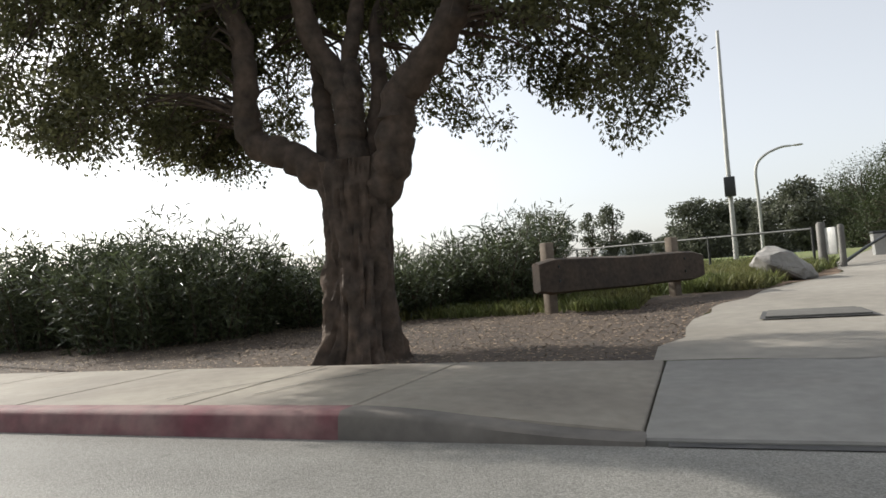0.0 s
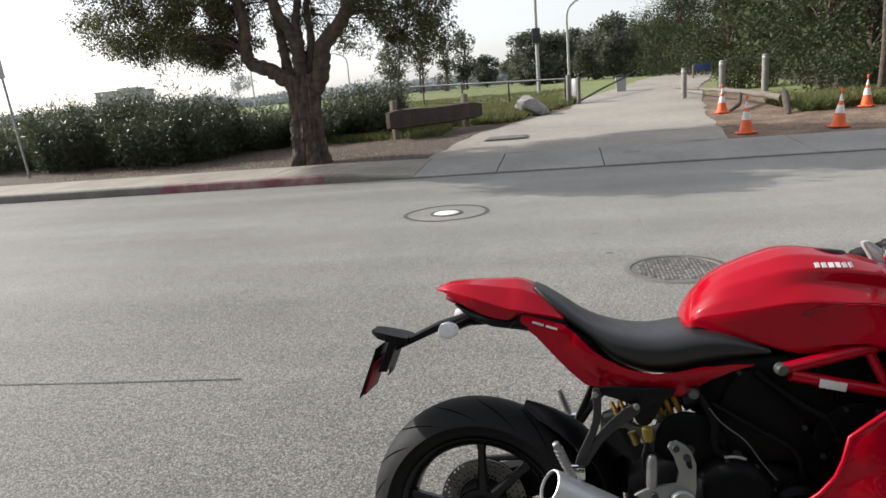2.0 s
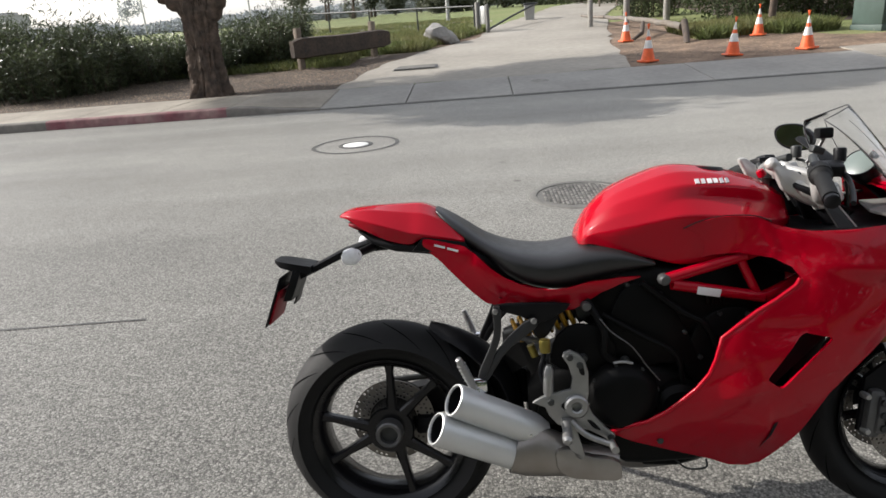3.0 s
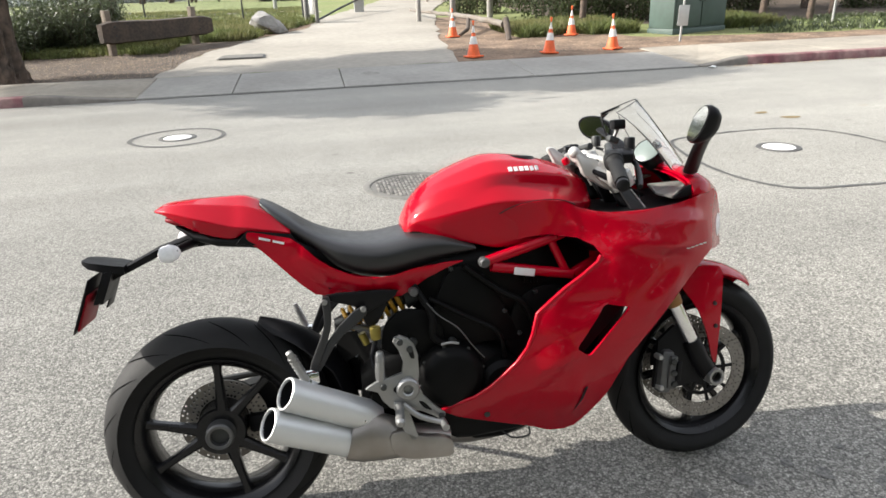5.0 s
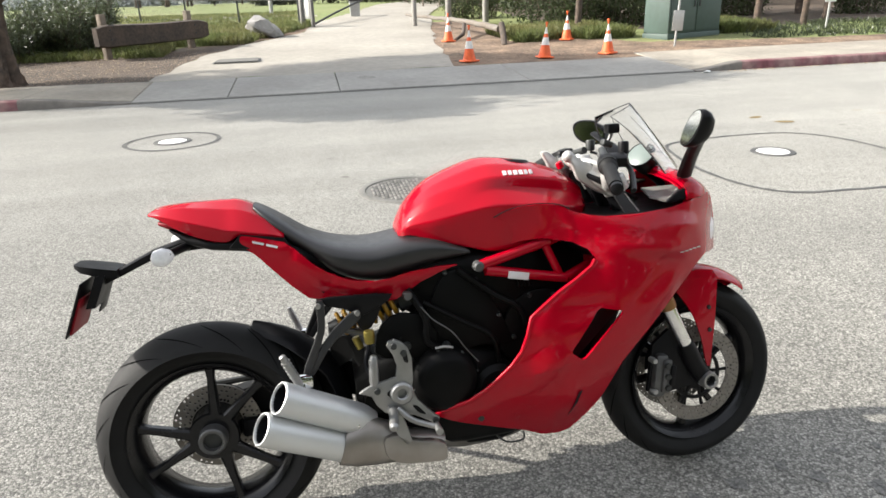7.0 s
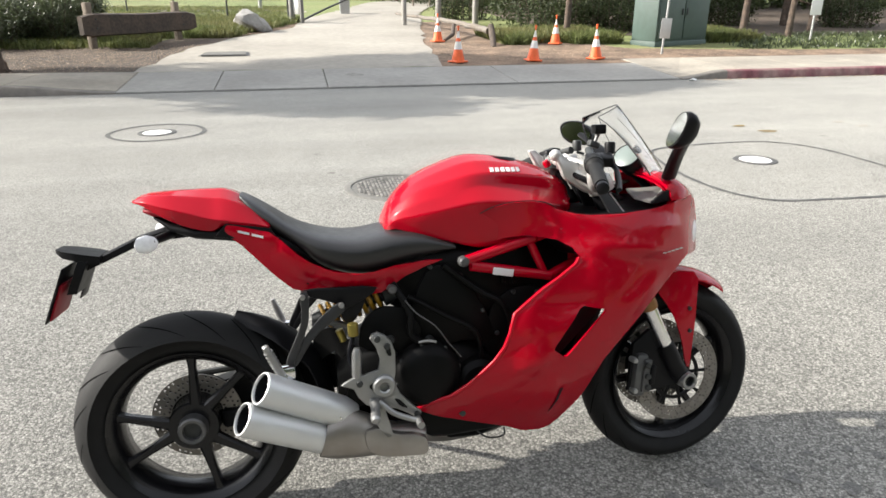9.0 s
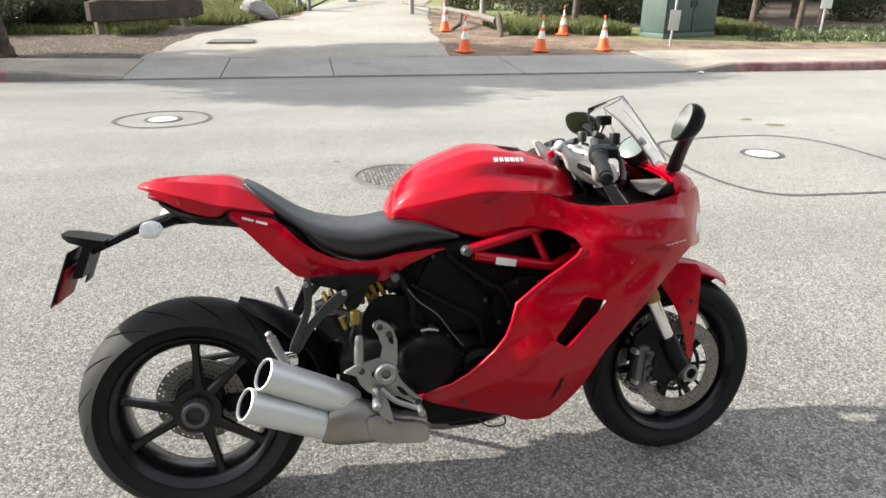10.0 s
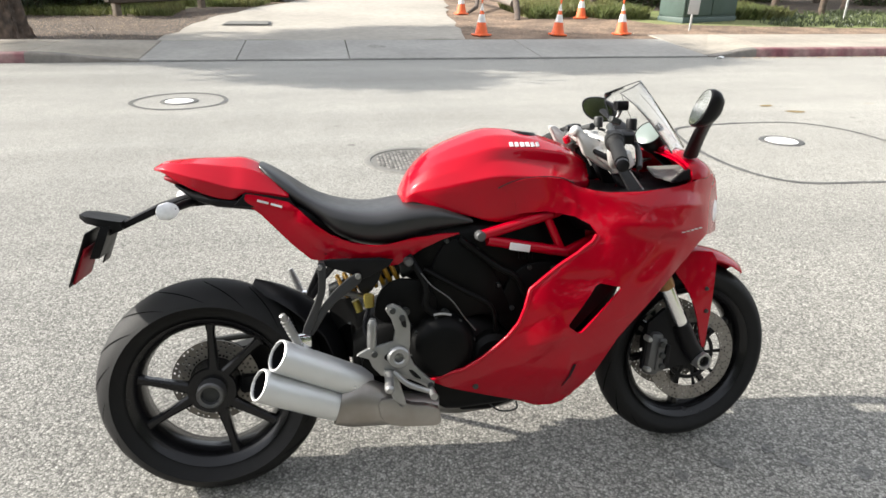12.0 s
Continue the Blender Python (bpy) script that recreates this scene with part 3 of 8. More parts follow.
def leaf_cloud(name, clumps, per, material, length, width, seed, droop=0.4, squash=0.8):
    """Many small kite leaves scattered through round clumps (centre, radius)."""
    g = np.random.default_rng(seed)
    c = np.repeat(np.array([tuple(p) for p, r in clumps]), per, axis=0)
    r = np.repeat(np.array([r for p, r in clumps]), per)[:, None]
    n = len(c)
    o = g.normal(size=(n, 3)) * (1, 1, squash)
    o /= np.maximum(np.linalg.norm(o, axis=1), 0.2)[:, None]
    p = c + o * r * g.uniform(0.1, 1.0, (n, 1)) ** 0.55
    d = g.normal(size=(n, 3)) + o * 0.6 - np.array((0, 0, droop))
    d /= np.linalg.norm(d, axis=1)[:, None]
    u = g.normal(size=(n, 3)) + np.array((0, 0, 0.6))
    s = np.cross(d, u)
    s /= np.maximum(np.linalg.norm(s, axis=1), 1e-3)[:, None]
    u = np.cross(s, d)
    k = g.uniform(0.65, 1.3, (n, 1))
    mid = p + d * length * 0.5 * k - u * width * 0.12
    v = np.stack([p, mid + s * width * 0.5 * k, p + d * length * k, mid - s * width * 0.5 * k], axis=1).reshape(-1, 3)
    me = bpy.data.meshes.new(name)
    me.vertices.add(4 * n)
    me.vertices.foreach_set("co", v.astype(np.float32).ravel())
    me.loops.add(4 * n)
    me.loops.foreach_set("vertex_index", np.arange(4 * n, dtype=np.int32))
    me.polygons.add(n)
    me.polygons.foreach_set("loop_start", np.arange(0, 4 * n, 4, dtype=np.int32))
    me.update(calc_edges=True)
    me.materials.append(material)
    return me


def clump_spots(rng, clumps, per, spread):
    out = []
    for c, r in clumps:
        for _ in range(per):
            o = Vector((rng.gauss(0, 1), rng.gauss(0, 1), rng.gauss(0, 0.75)))
            o *= 1 / max(o.length, 0.2)
            out.append((Vector(c) + o * r * rng.uniform(0.25, 1.0) ** 0.6 * spread, o))
    return out


# ---- the old oak by the kerb ----


def level(x, stations):
    """Straight steps between (x, value) stations."""
    if x <= stations[0][0]:
        return stations[0][1]
    for (a, p), (b, q) in zip(stations, stations[1:]):
        if x <= b:
            return p + (q - p) * (x - a) / (b - a)
    return stations[-1][1]


def oak_tree():
    rng = random.Random(11)
    tree = holder("oak_tree", pose(-5.15, 12.0, 0.11), "old oak with a gnarled furrowed trunk and dark drooping crown", "tree")
    # trunk: buttressed, fluted and knotted
    rings = []
    for i in range(73):
        t = i / 72
        z = -0.1 + 1.98 * t
        r = 0.325 - 0.045 * t + 0.17 * math.exp(-t * 8) + 0.20 * max(0, t - 0.62) ** 1.2
        cx = -0.07 + 0.16 * t + 0.03 * math.sin(5 * t)
        ring = []
        for k in range(96):
            a = 2 * math.pi * k / 96
            ca, sa = math.cos(a), math.sin(a)
            tw = a + 0.35 * z
            f = 0.05 * math.sin(5 * tw + 1.2 * z) + 0.03 * math.sin(9 * tw + 1) + 0.10 * math.exp(-t * 6) * math.sin(6 * a + 0.7)
            f += 0.05 * noise.noise(Vector((ca * 2.5, sa * 2.5, z * 2.2)))
            # long furrows between ropy ridges, and burrs
            f += 0.085 * (1 - 2 * abs(noise.noise(Vector((ca * 6, sa * 6, z * 1.9))))) - 0.05
            f += 0.06 * (1 - 2 * abs(noise.noise(Vector((ca * 11 + 3, sa * 11, z * 4.2))))) - 0.03
            f += 0.11 * max(0.0, noise.noise(Vector((ca * 3.5 + 7, sa * 3.5, z * 4.5))))
            rr = r * (1 + f * 1.7)
            ring.append(Vector((cx + rr * ca, rr * 0.9 * sa, z)))
        rings.append(ring)
    piece("trunk", mesh_from("trunk", *loft_geo(rings), BARK, sharp=80), tree, "gnarled fluted trunk with swollen roots")
    limbs = [
        ([(0.05, 0, 1.45), (-0.28, -0.05, 1.80), (-0.62, -0.1, 2.03), (-0.97, -0.15, 2.20), (-1.02, -0.2, 2.50), (-0.96, -0.25, 2.90), (-1.03, -0.3, 3.40), (-1.4, -0.5, 4.2), (-2.0, -0.7, 4.9)], 0.175),
        ([(0.12, 0, 1.45), (0.40, -0.05, 1.72), (0.54, -0.1, 2.10), (0.63, -0.12, 2.42), (0.92, -0.15, 2.68), (1.19, -0.2, 2.97), (1.32, -0.25, 3.32), (1.7, -0.3, 4.1), (2.5, -0.4, 4.8)], 0.20),
        ([(-0.05, 0.05, 1.5), (-0.28, 0.1, 2.0), (-0.36, 0.15, 2.5), (-0.44, 0.25, 2.95), (-0.58, 0.4, 3.45), (-0.8, 0.7, 4.6)], 0.125),
        ([(0.05, 0, 1.6), (0.02, 0.0, 2.1), (0.0, 0.0, 2.45), (-0.10, 0.0, 2.75), (-0.30, -0.1, 3.2), (-0.35, -0.3, 4.2), (-0.2, -0.6, 5.4)], 0.165),
        ([(0.04, 0.0, 2.3), (0.08, 0.0, 2.62), (0.03, 0.05, 2.9), (0.12, 0.1, 3.35), (0.3, 0.2, 4.3), (0.6, 0.4, 5.4)], 0.11),
        ([(0.08, 0.1, 1.7), (0.20, 0.15, 2.2), (0.27, 0.2, 2.7), (0.22, 0.25, 3.1), (0.30, 0.4, 3.6), (0.8, 0.9, 4.6)], 0.10),
    ]
    for pts, r in limbs:
        P = smooth_path(pts, 6)
        n = len(P)
        P = [p + Vector((rng.uniform(-1, 1), rng.uniform(-1, 1), rng.uniform(-1, 1))) * 0.014 for p in P]
        piece("limb", mesh_from("limb", *tube_geo(P, [r * (1 - 0.52 * i / n) * (1 + 0.10 * math.sin(i * 1.9)) for i in range(n)], 14), BARK, sharp=80), tree)
    # lower rim of the crown along the street, drooping at both sides of the open fork
    rim = [(-4.7, 3.3), (-4.4, 2.6), (-3.4, 2.40), (-2.6, 2.20), (-1.95, 2.05), (-1.6, 2.45), (-1.3, 2.95), (-1.0, 3.4), (1.3, 3.4), (1.6, 3.0), (1.8, 2.4), (2.4, 1.98), (2.9, 2.2), (3.2, 2.9), (3.4, 4.2)]
    shade = [(-1.5, 7.9), (0, 7.0), (1, 6.6), (2, 7.2), (4, 7.8), (6.3, 8.6), (8, 9.0)]
    clumps, high, thin = [], [], []
    while len(clumps) < 190:
        x, y = rng.uniform(-4.45, 3.2), rng.uniform(-1.0, 1.6)
        z = level(x, rim) + 0.18 + 2.6 * rng.random() ** 1.3
        if z > 4.4 or (-1.2 < x < 1.6 and rng.random() < 0.75):
            continue
        clumps.append((Vector((x, y, z)), rng.uniform(0.20, 0.42)))
    for i in range(44):
        x = rng.uniform(-1.2, 1.6)
        thin.append((Vector((x, rng.uniform(0.3, 2.2), rng.uniform(2.3, 3.7))), rng.uniform(0.16, 0.30)))
    while len(high) < 270:
        a, q = rng.uniform(0, 6.283), math.sqrt(rng.random())
        p = Vector((3.6 * q * math.cos(a) - 0.7, 3.5 * q * math.sin(a) + 0.3, 5.9 - 1.2 * q * q + rng.uniform(-0.5, 0.4)))
        if p.z < (4.9 if p.y > 0 else 4.3):
            continue
        r = rng.uniform(0.5, 0.8)
        # the crown ends where its shade ends on the street
        if 12.0 + p.y - 0.47 * p.z - 0.8 * r < level(-5.15 + p.x + 1.742 * p.z, shade):
            continue
        high.append((p, r))
    anchors = [Vector(p) for pts, r in limbs for p in smooth_path(pts, 4)[12:]]
    geos = []
    for c, r in clumps + thin + high:
        a = min(anchors, key=lambda q: (q - c).length)
        mid = (a + c) / 2 + Vector((rng.uniform(-.2, .2), rng.uniform(-.2, .2), 0.25))
        geos.append(tube_geo(smooth_path([a, mid, c], 3), [0.020, 0.017, 0.014, 0.011, 0.009, 0.007, 0.004], 5, False))
        for _ in range(3):
            o = Vector((rng.gauss(0, 1), rng.gauss(0, 1), rng.gauss(0, 1) - 0.6)).normalized() * r
            geos.append(tube_geo([c, c + o * 0.5 + Vector((0, 0, 0.05)), c + o], [0.007, 0.005, 0.002], 4, False))
    # bare hanging twigs in the gap between the right limb and the drooping side
    for i in range(16):
        x = rng.uniform(1.35, 2.1)
        p = Vector((x, rng.uniform(-0.6, 0.6), rng.uniform(3.3, 3.9)))
        e = p + Vector((rng.uniform(-0.15, 0.35), rng.uniform(-.1, .1), -rng.uniform(0.5, 1.2)))
        geos.append(tube_geo(smooth_path([p, p.lerp(e, 0.4) + Vector((0.06, 0, 0.03)), e], 3), [0.010, 0.009, 0.008, 0.007, 0.006, 0.004, 0.002], 4, False))
    piece("bough", mesh_from("bough", *join(*geos), BARK), tree, "thin dark boughs and hanging twigs")
    piece("crown", leaf_cloud("crown", clumps, 400, LEAF_OAK, 0.062, 0.030, 5), tree, "dense small dark green leaves")
    piece("crown", leaf_cloud("crown", thin, 170, LEAF_OAK, 0.062, 0.030, 6), tree, "thin sprays of leaves in the fork")
    piece("upper_crown", leaf_cloud("upper_crown", high, 210, LEAF_OAK, 0.16, 0.085, 7, 0.3), tree, "closed leafy top of the crown")
    return tree


oak_tree()


# ---- oleander hedge and bushes ----
def bush(name, x0, x1, y0, y1, top, count, seed, label, leaf=0.15, stems=110, material=None, w=0.024):
    """A clump of upright stems with narrow leaves; its outline is uneven and thins towards the rim."""
    rng = random.Random(seed)
    cx, cy = (x0 + x1) / 2, (y0 + y1) / 2
    gz = ground_z(cy)
    h = holder(name, pose(cx, cy, gz), label, "bush")
    geos, spots = [], []
    hx, hy = (x1 - x0) / 2, (y1 - y0) / 2
    for i in range(stems):
        a, q = rng.uniform(0, 6.283), math.sqrt(rng.random())
        bx, by = hx * 0.8 * q * math.cos(a), hy * 0.8 * q * math.sin(a)
        ht = top * rng.uniform(0.6, 1.05) * (1 - 0.30 * q ** 3) * (1 + 0.30 * noise.noise(Vector(((cx + bx) * 0.9, (cy + by) * 0.9, seed))))
        lean = Vector((bx * 0.3 + rng.uniform(-.2, .2), by * 0.3 + rng.uniform(-.2, .2), 0))
        P = [Vector((bx, by, -0.05)), Vector((bx, by, ht * 0.5)) + lean * 0.35, Vector((bx, by, ht)) + lean]
        geos.append(tube_geo(P, [0.014, 0.010, 0.004], 5, False))
        n = int(count / stems)
        for k in range(n):
            t = 1 - 0.97 * rng.random() ** 1.1
            p = P[0].lerp(P[1], t * 2) if t < 0.5 else P[1].lerp(P[2], t * 2 - 1)
            o = Vector((rng.gauss(0, 1), rng.gauss(0, 1), rng.gauss(0.2, 0.6))).normalized()
            spots.append((p + o * rng.uniform(0.02, 0.30), o))
    piece("stem", mesh_from("stem", *join(*geos), BARK), h, "thin grey stems")
    piece("foliage", leaves_mesh("foliage", spots, material or LEAF_HEDGE, leaf, w, rng, -0.2), h, "narrow dusty green leaves")
    return h


OL = "dusty green oleander bush with narrow leaves"
bush("oleander_bush", -18.5, -13.2, 13.8, 17.4, 1.55, 26000, 1, OL + ", broad and dark")
bush("oleander_bush", -14.2, -10.6, 13.2, 16.6, 1.85, 34000, 2, OL + ", tall")
bush("oleander_bush", -11.6, -8.2, 12.9, 16.6, 1.80, 32000, 3, OL + ", rounded top")
bush("oleander_bush", -9.4, -6.9, 15.2, 18.2, 1.08, 16000, 4, OL + ", lower and sunlit on top")
bush("oleander_bush", -7.8, -5.9, 15.8, 18.6, 1.02, 13000, 5, OL + ", low beside the trunk")
bush("oleander_bush", -6.9, -4.4, 16.9, 19.6, 1.5, 17000, 6, OL + ", loose and airy")


# ---- wooden board on two posts ----
def wooden_board():
    a, b = Vector((-4.42, 15.6, 0)), Vector((-2.33, 18.25, 0))
    d = (b - a).normalized()
    ang = math.atan2(d.y, d.x)
    h = holder("wooden_board", pose(a.x, a.y, 0.22, 0, 0, math.degrees(ang)), "long weathered timber beam between two square posts", "park barrier")
    ln = (b - a).length
    rings = []
    for i in range(15):
        t = i / 14
        e = 0.045 if i in (0, 14) else 0.0
        sag = 0.02 * math.sin(3 * t * math.pi)
        z0, z1 = 0.29 + 0.03 * t + sag * 0.3 + e, 0.80 - 0.01 * t + sag * 0.5 - e
        rings.append([Vector((ln * t, -0.13, z0)), Vector((ln * t, -0.21, z0 + 0.03)), Vector((ln * t, -0.21, z1 - 0.03)), Vector((ln * t, -0.13, z1)), Vector((ln * t, -0.05, z1 - 0.02)), Vector((ln * t, -0.05, z0 + 0.02))])
    piece("beam", mesh_from("beam", *loft_geo(rings), WOOD_OLD, sharp=40), h, "dark weathered beam with split grain")
    for x in (0.35, ln - 0.45):
        v, f = box_geo((x, 0.03, 0.49), (0.15, 0.15, 1.10), 0.02)
        piece("post", mesh_from("post", v, f, WOOD_POST, sharp=30), h, "square sun-bleached post")
    for x in (0.35, ln - 0.45):
        for z in (0.48, 0.68):
            piece("bolt", mesh_from("bolt", *lathe_geo([(0, 0.012), (0.02, 0.010), (0.024, 0)], Matrix.Translation((x, -0.212, z)) @ Matrix.Rotation(math.pi / 2, 4, "X"), 10), DARK_STEEL), h)


wooden_board()


# ---- boulder ----
def boulder():
    """A broken block: the hull of scattered corners with chipped edges."""
    rng = random.Random(5)
    bm = bmesh.new()
    for _ in range(30):
        p = Vector((rng.gauss(0, 1), rng.gauss(0, 1), rng.gauss(0, 1))).normalized() * rng.uniform(0.85, 1.1)
        bm.verts.new((p.x * 0.56 - 0.12 * p.z, p.y * 0.50, p.z * 0.40 - 0.10 * p.x))
    hull = bmesh.ops.convex_hull(bm, input=bm.verts[:])
    bmesh.ops.delete(bm, geom=[v for v in bm.verts if not v.link_faces], context="VERTS")
    bmesh.ops.subdivide_edges(bm, edges=bm.edges[:], cuts=3, use_grid_fill=True)
    bmesh.ops.triangulate(bm, faces=bm.faces[:])
    bm.normal_update()
    moves = [(v, v.normal * (0.035 * noise.noise(v.co * 5) + 0.022 * noise.noise(v.co * 13))) for v in bm.verts]
    for v, d in moves:
        v.co += d
    me = bpy.data.meshes.new("boulder")
    bm.to_mesh(me)
    bm.free()
    me.materials.append(ROCK)
    me.polygons.foreach_set("use_smooth", [True] * len(me.polygons))
    me.set_sharp_from_angle(angle=radians(22))
    ob = thing("boulder", me, "grey angular boulder with pale faces on grass", "boulder")
    ob.location = (-0.85, 20.3, 0.62)


boulder()


# ---- chain-link fence with a gate ----
def fence():
    h = holder("chain_link_fence", Matrix.Identity(4), "low dark chain-link fence with a top rail", "fence")
    a, b = Vector((-9.0, 34.0, 0)), Vector((0.22, 24.4, 0))
    d = b - a
    for i in range(5):
        p = a + d * i / 4
        z = ground_z(p.y)
        piece("post", mesh_from("post", *tube_geo([(p.x, p.y, z - 0.1), (p.x, p.y, z + 0.98)], 0.035, 10), DARK_STEEL), h)
    za, zb = ground_z(a.y) + 0.93, ground_z(b.y) + 0.93
    piece("rail", mesh_from("rail", *tube_geo([(a.x, a.y, za), (b.x, b.y, zb)], 0.032, 10), DARK_STEEL), h)
    v, f = [], []
    n = 110
    for i in range(n):
        for s in (1, -1):
            t0 = i / n
            t1 = t0 + s * 0.055
            if not 0 <= t1 <= 1:
                continue
            p, q = a + d * t0, a + d * t1
            zp, zq = ground_z(p.y) + 0.05, ground_z(q.y) + 0.9
            k = len(v)
            v += [(p.x, p.y, zp), (p.x + 0.006, p.y + 0.006, zp), (q.x + 0.006, q.y + 0.006, zq), (q.x, q.y, zq)]
            f.append((k, k + 1, k + 2, k + 3))
    piece("mesh_wire", mesh_from("mesh_wire", v, f, DARK_STEEL, smooth=False), h, "crossed diamond wire")


fence()


def gate():
    h = holder("swing_gate", pose(0.35, 24.0, 0.47), "open pipe gate with heavy grey posts", "gate")
    for dx, dy, r, ht in ((0, 0, 0.10, 1.05), (0.34, -0.35, 0.07, 0.95)):
        piece("post", mesh_from("post", *lathe_geo([(0, ht + 0.03), (r * 0.7, ht + 0.02), (r, ht - 0.02), (r, -0.2)], Matrix.Translation((dx, dy, 0)), 16), IRON), h)
    piece("panel", mesh_from("panel", *box_geo((0.16, -0.15, 0.62), (0.30, 0.05, 0.62), 0.02, Matrix.Rotation(-0.8, 4, "Z")), SIGN_GREY), h, "grey steel latch panel")
    piece("arm", mesh_from("arm", *tube_geo([(0.35, -0.4, 0.12), (1.3, 2.2, 0.45), (2.6, 5.6, 0.85)], 0.04, 8), DARK_STEEL), h, "dark pipe arm")
    hb = holder("litter_bin", pose(2.6, 29.4, ground_z(29.4)), "small grey park litter bin", "bin")
    piece("body", mesh_from("body", *loft_geo([[Vector((sx * w, sy * w, z)) for sx, sy in ((-1, -1), (1, -1), (1, 1), (-1, 1))] for w, z in ((0.19, 0), (0.22, 0.60), (0.22, 0.64))]), GALV), hb)
    piece("lid", mesh_from("lid", *box_geo((0, 0, 0.68), (0.48, 0.48, 0.08), 0.03), DARK_STEEL), hb)


gate()


# ---- bollards, fallen log, cones ----
def bollard(x, y, ht, r, label):
    h = holder("bollard", pose(x, y, ground_z(y) + 0.02), label, "bollard", "bollards across the driveway")
    piece("post", mesh_from("post", *lathe_geo([(0, ht), (r * 0.75, ht), (r, ht - 0.03), (r * 1.01, 0.0), (r, -0.2)], None, 18), BOLLARD), h)
    piece("band", mesh_from("band", *lathe_geo([(r + 0.002, ht - 0.16), (r + 0.006, ht - 0.155), (r + 0.006, ht - 0.09), (r + 0.002, ht - 0.085)], None, 18), GALV), h)


bollard(4.10, 22.3, 1.0, 0.085, "round pale wooden bollard with a metal band")
bollard(5.40, 22.8, 1.12, 0.105, "round thick wooden bollard with a metal band")
bollard(6.85, 23.2, 1.2, 0.11, "round thick weathered bollard by the undergrowth")

rng = random.Random(8)
P = smooth_path([(4.3, 25.5, 0.74), (4.7, 21.0, 0.72), (5.05, 17.6, 0.66), (5.35, 16.0, 0.55)], 8)
logh = holder("fallen_log", Matrix.Identity(4), "long bare grey fallen log with a forked end", "log")
piece("stem", mesh_from("stem", *tube_geo([(p.x + rng.uniform(-.02, .02), p.y, p.z + rng.uniform(-.02, .02)) for p in P], [0.05 + 0.035 * i / len(P) for i in range(len(P))], 14), LOG_GREY), logh)
piece("branch", mesh_from("branch", *tube_geo([(5.42, 16.1, 0.66), (5.33, 15.6, 0.42), (5.22, 15.1, 0.18)], [0.085, 0.08, 0.07], 12), WOOD_OLD), logh, "dark-sided stub that props the log")
piece("branch", mesh_from("branch", *tube_geo([(4.9, 18.2, 0.62), (4.6, 17.0, 0.42), (4.3, 16.6, 0.30)], [0.06, 0.055, 0.04], 10), WOOD_OLD), logh)


def cone(x, y, turn, label):
    z = ground_z(y) + (0.03 if y > 11.5 else 0.0)
    h = holder("traffic_cone", pose(x, y, z, turn[0], turn[1], turn[2]), label, "traffic cone", "cones round the dirt patch")
    piece("base", mesh_from("base", *box_geo((0, 0, 0.017), (0.30, 0.30, 0.034), 0.012), CONE_ORANGE), h)
    prof = lambda a, b, p: [((0.140 - 0.155 * t) + p, t * 0.70) for t in (a, (a + b) / 2, b)]
    piece("body", mesh_from("body", *lathe_geo([(0.150, 0.03)] + prof(0.06, 0.36, 0), None, 24), CONE_ORANGE), h)
    piece("band", mesh_from("band", *lathe_geo([(0.082, 0.255)] + prof(0.365, 0.58, 0.003), None, 24), CONE_WHITE), h, "wide white reflective band")
    piece("body", mesh_from("body", *lathe_geo(prof(0.58, 0.68, 0), None, 24), CONE_ORANGE), h)
    piece("band", mesh_from("band", *lathe_geo(prof(0.68, 0.87, 0.003), None, 24), CONE_WHITE), h, "upper white reflective band")
    piece("tip", mesh_from("tip", *lathe_geo([(0.006, 0.60), (0.010, 0.61), (0.026, 0.69), (0.024, 0.705), (0, 0.71)], None, 16), CONE_ORANGE), h)


CL = "orange traffic cone with white reflective bands"
cone(4.06, 16.4, (0, 0, 12), CL + " beside the log")
cone(3.60, 12.1, (0, 0, 30), CL + " at the driveway edge")
cone(5.21, 12.1, (0, 3, 5), CL + ", leaning slightly")
cone(6.98, 15.45, (0, 0, 50), CL + " on the ground cover")
cone(6.68, 12.25, (0, -2, 22), CL + " near the pavement")


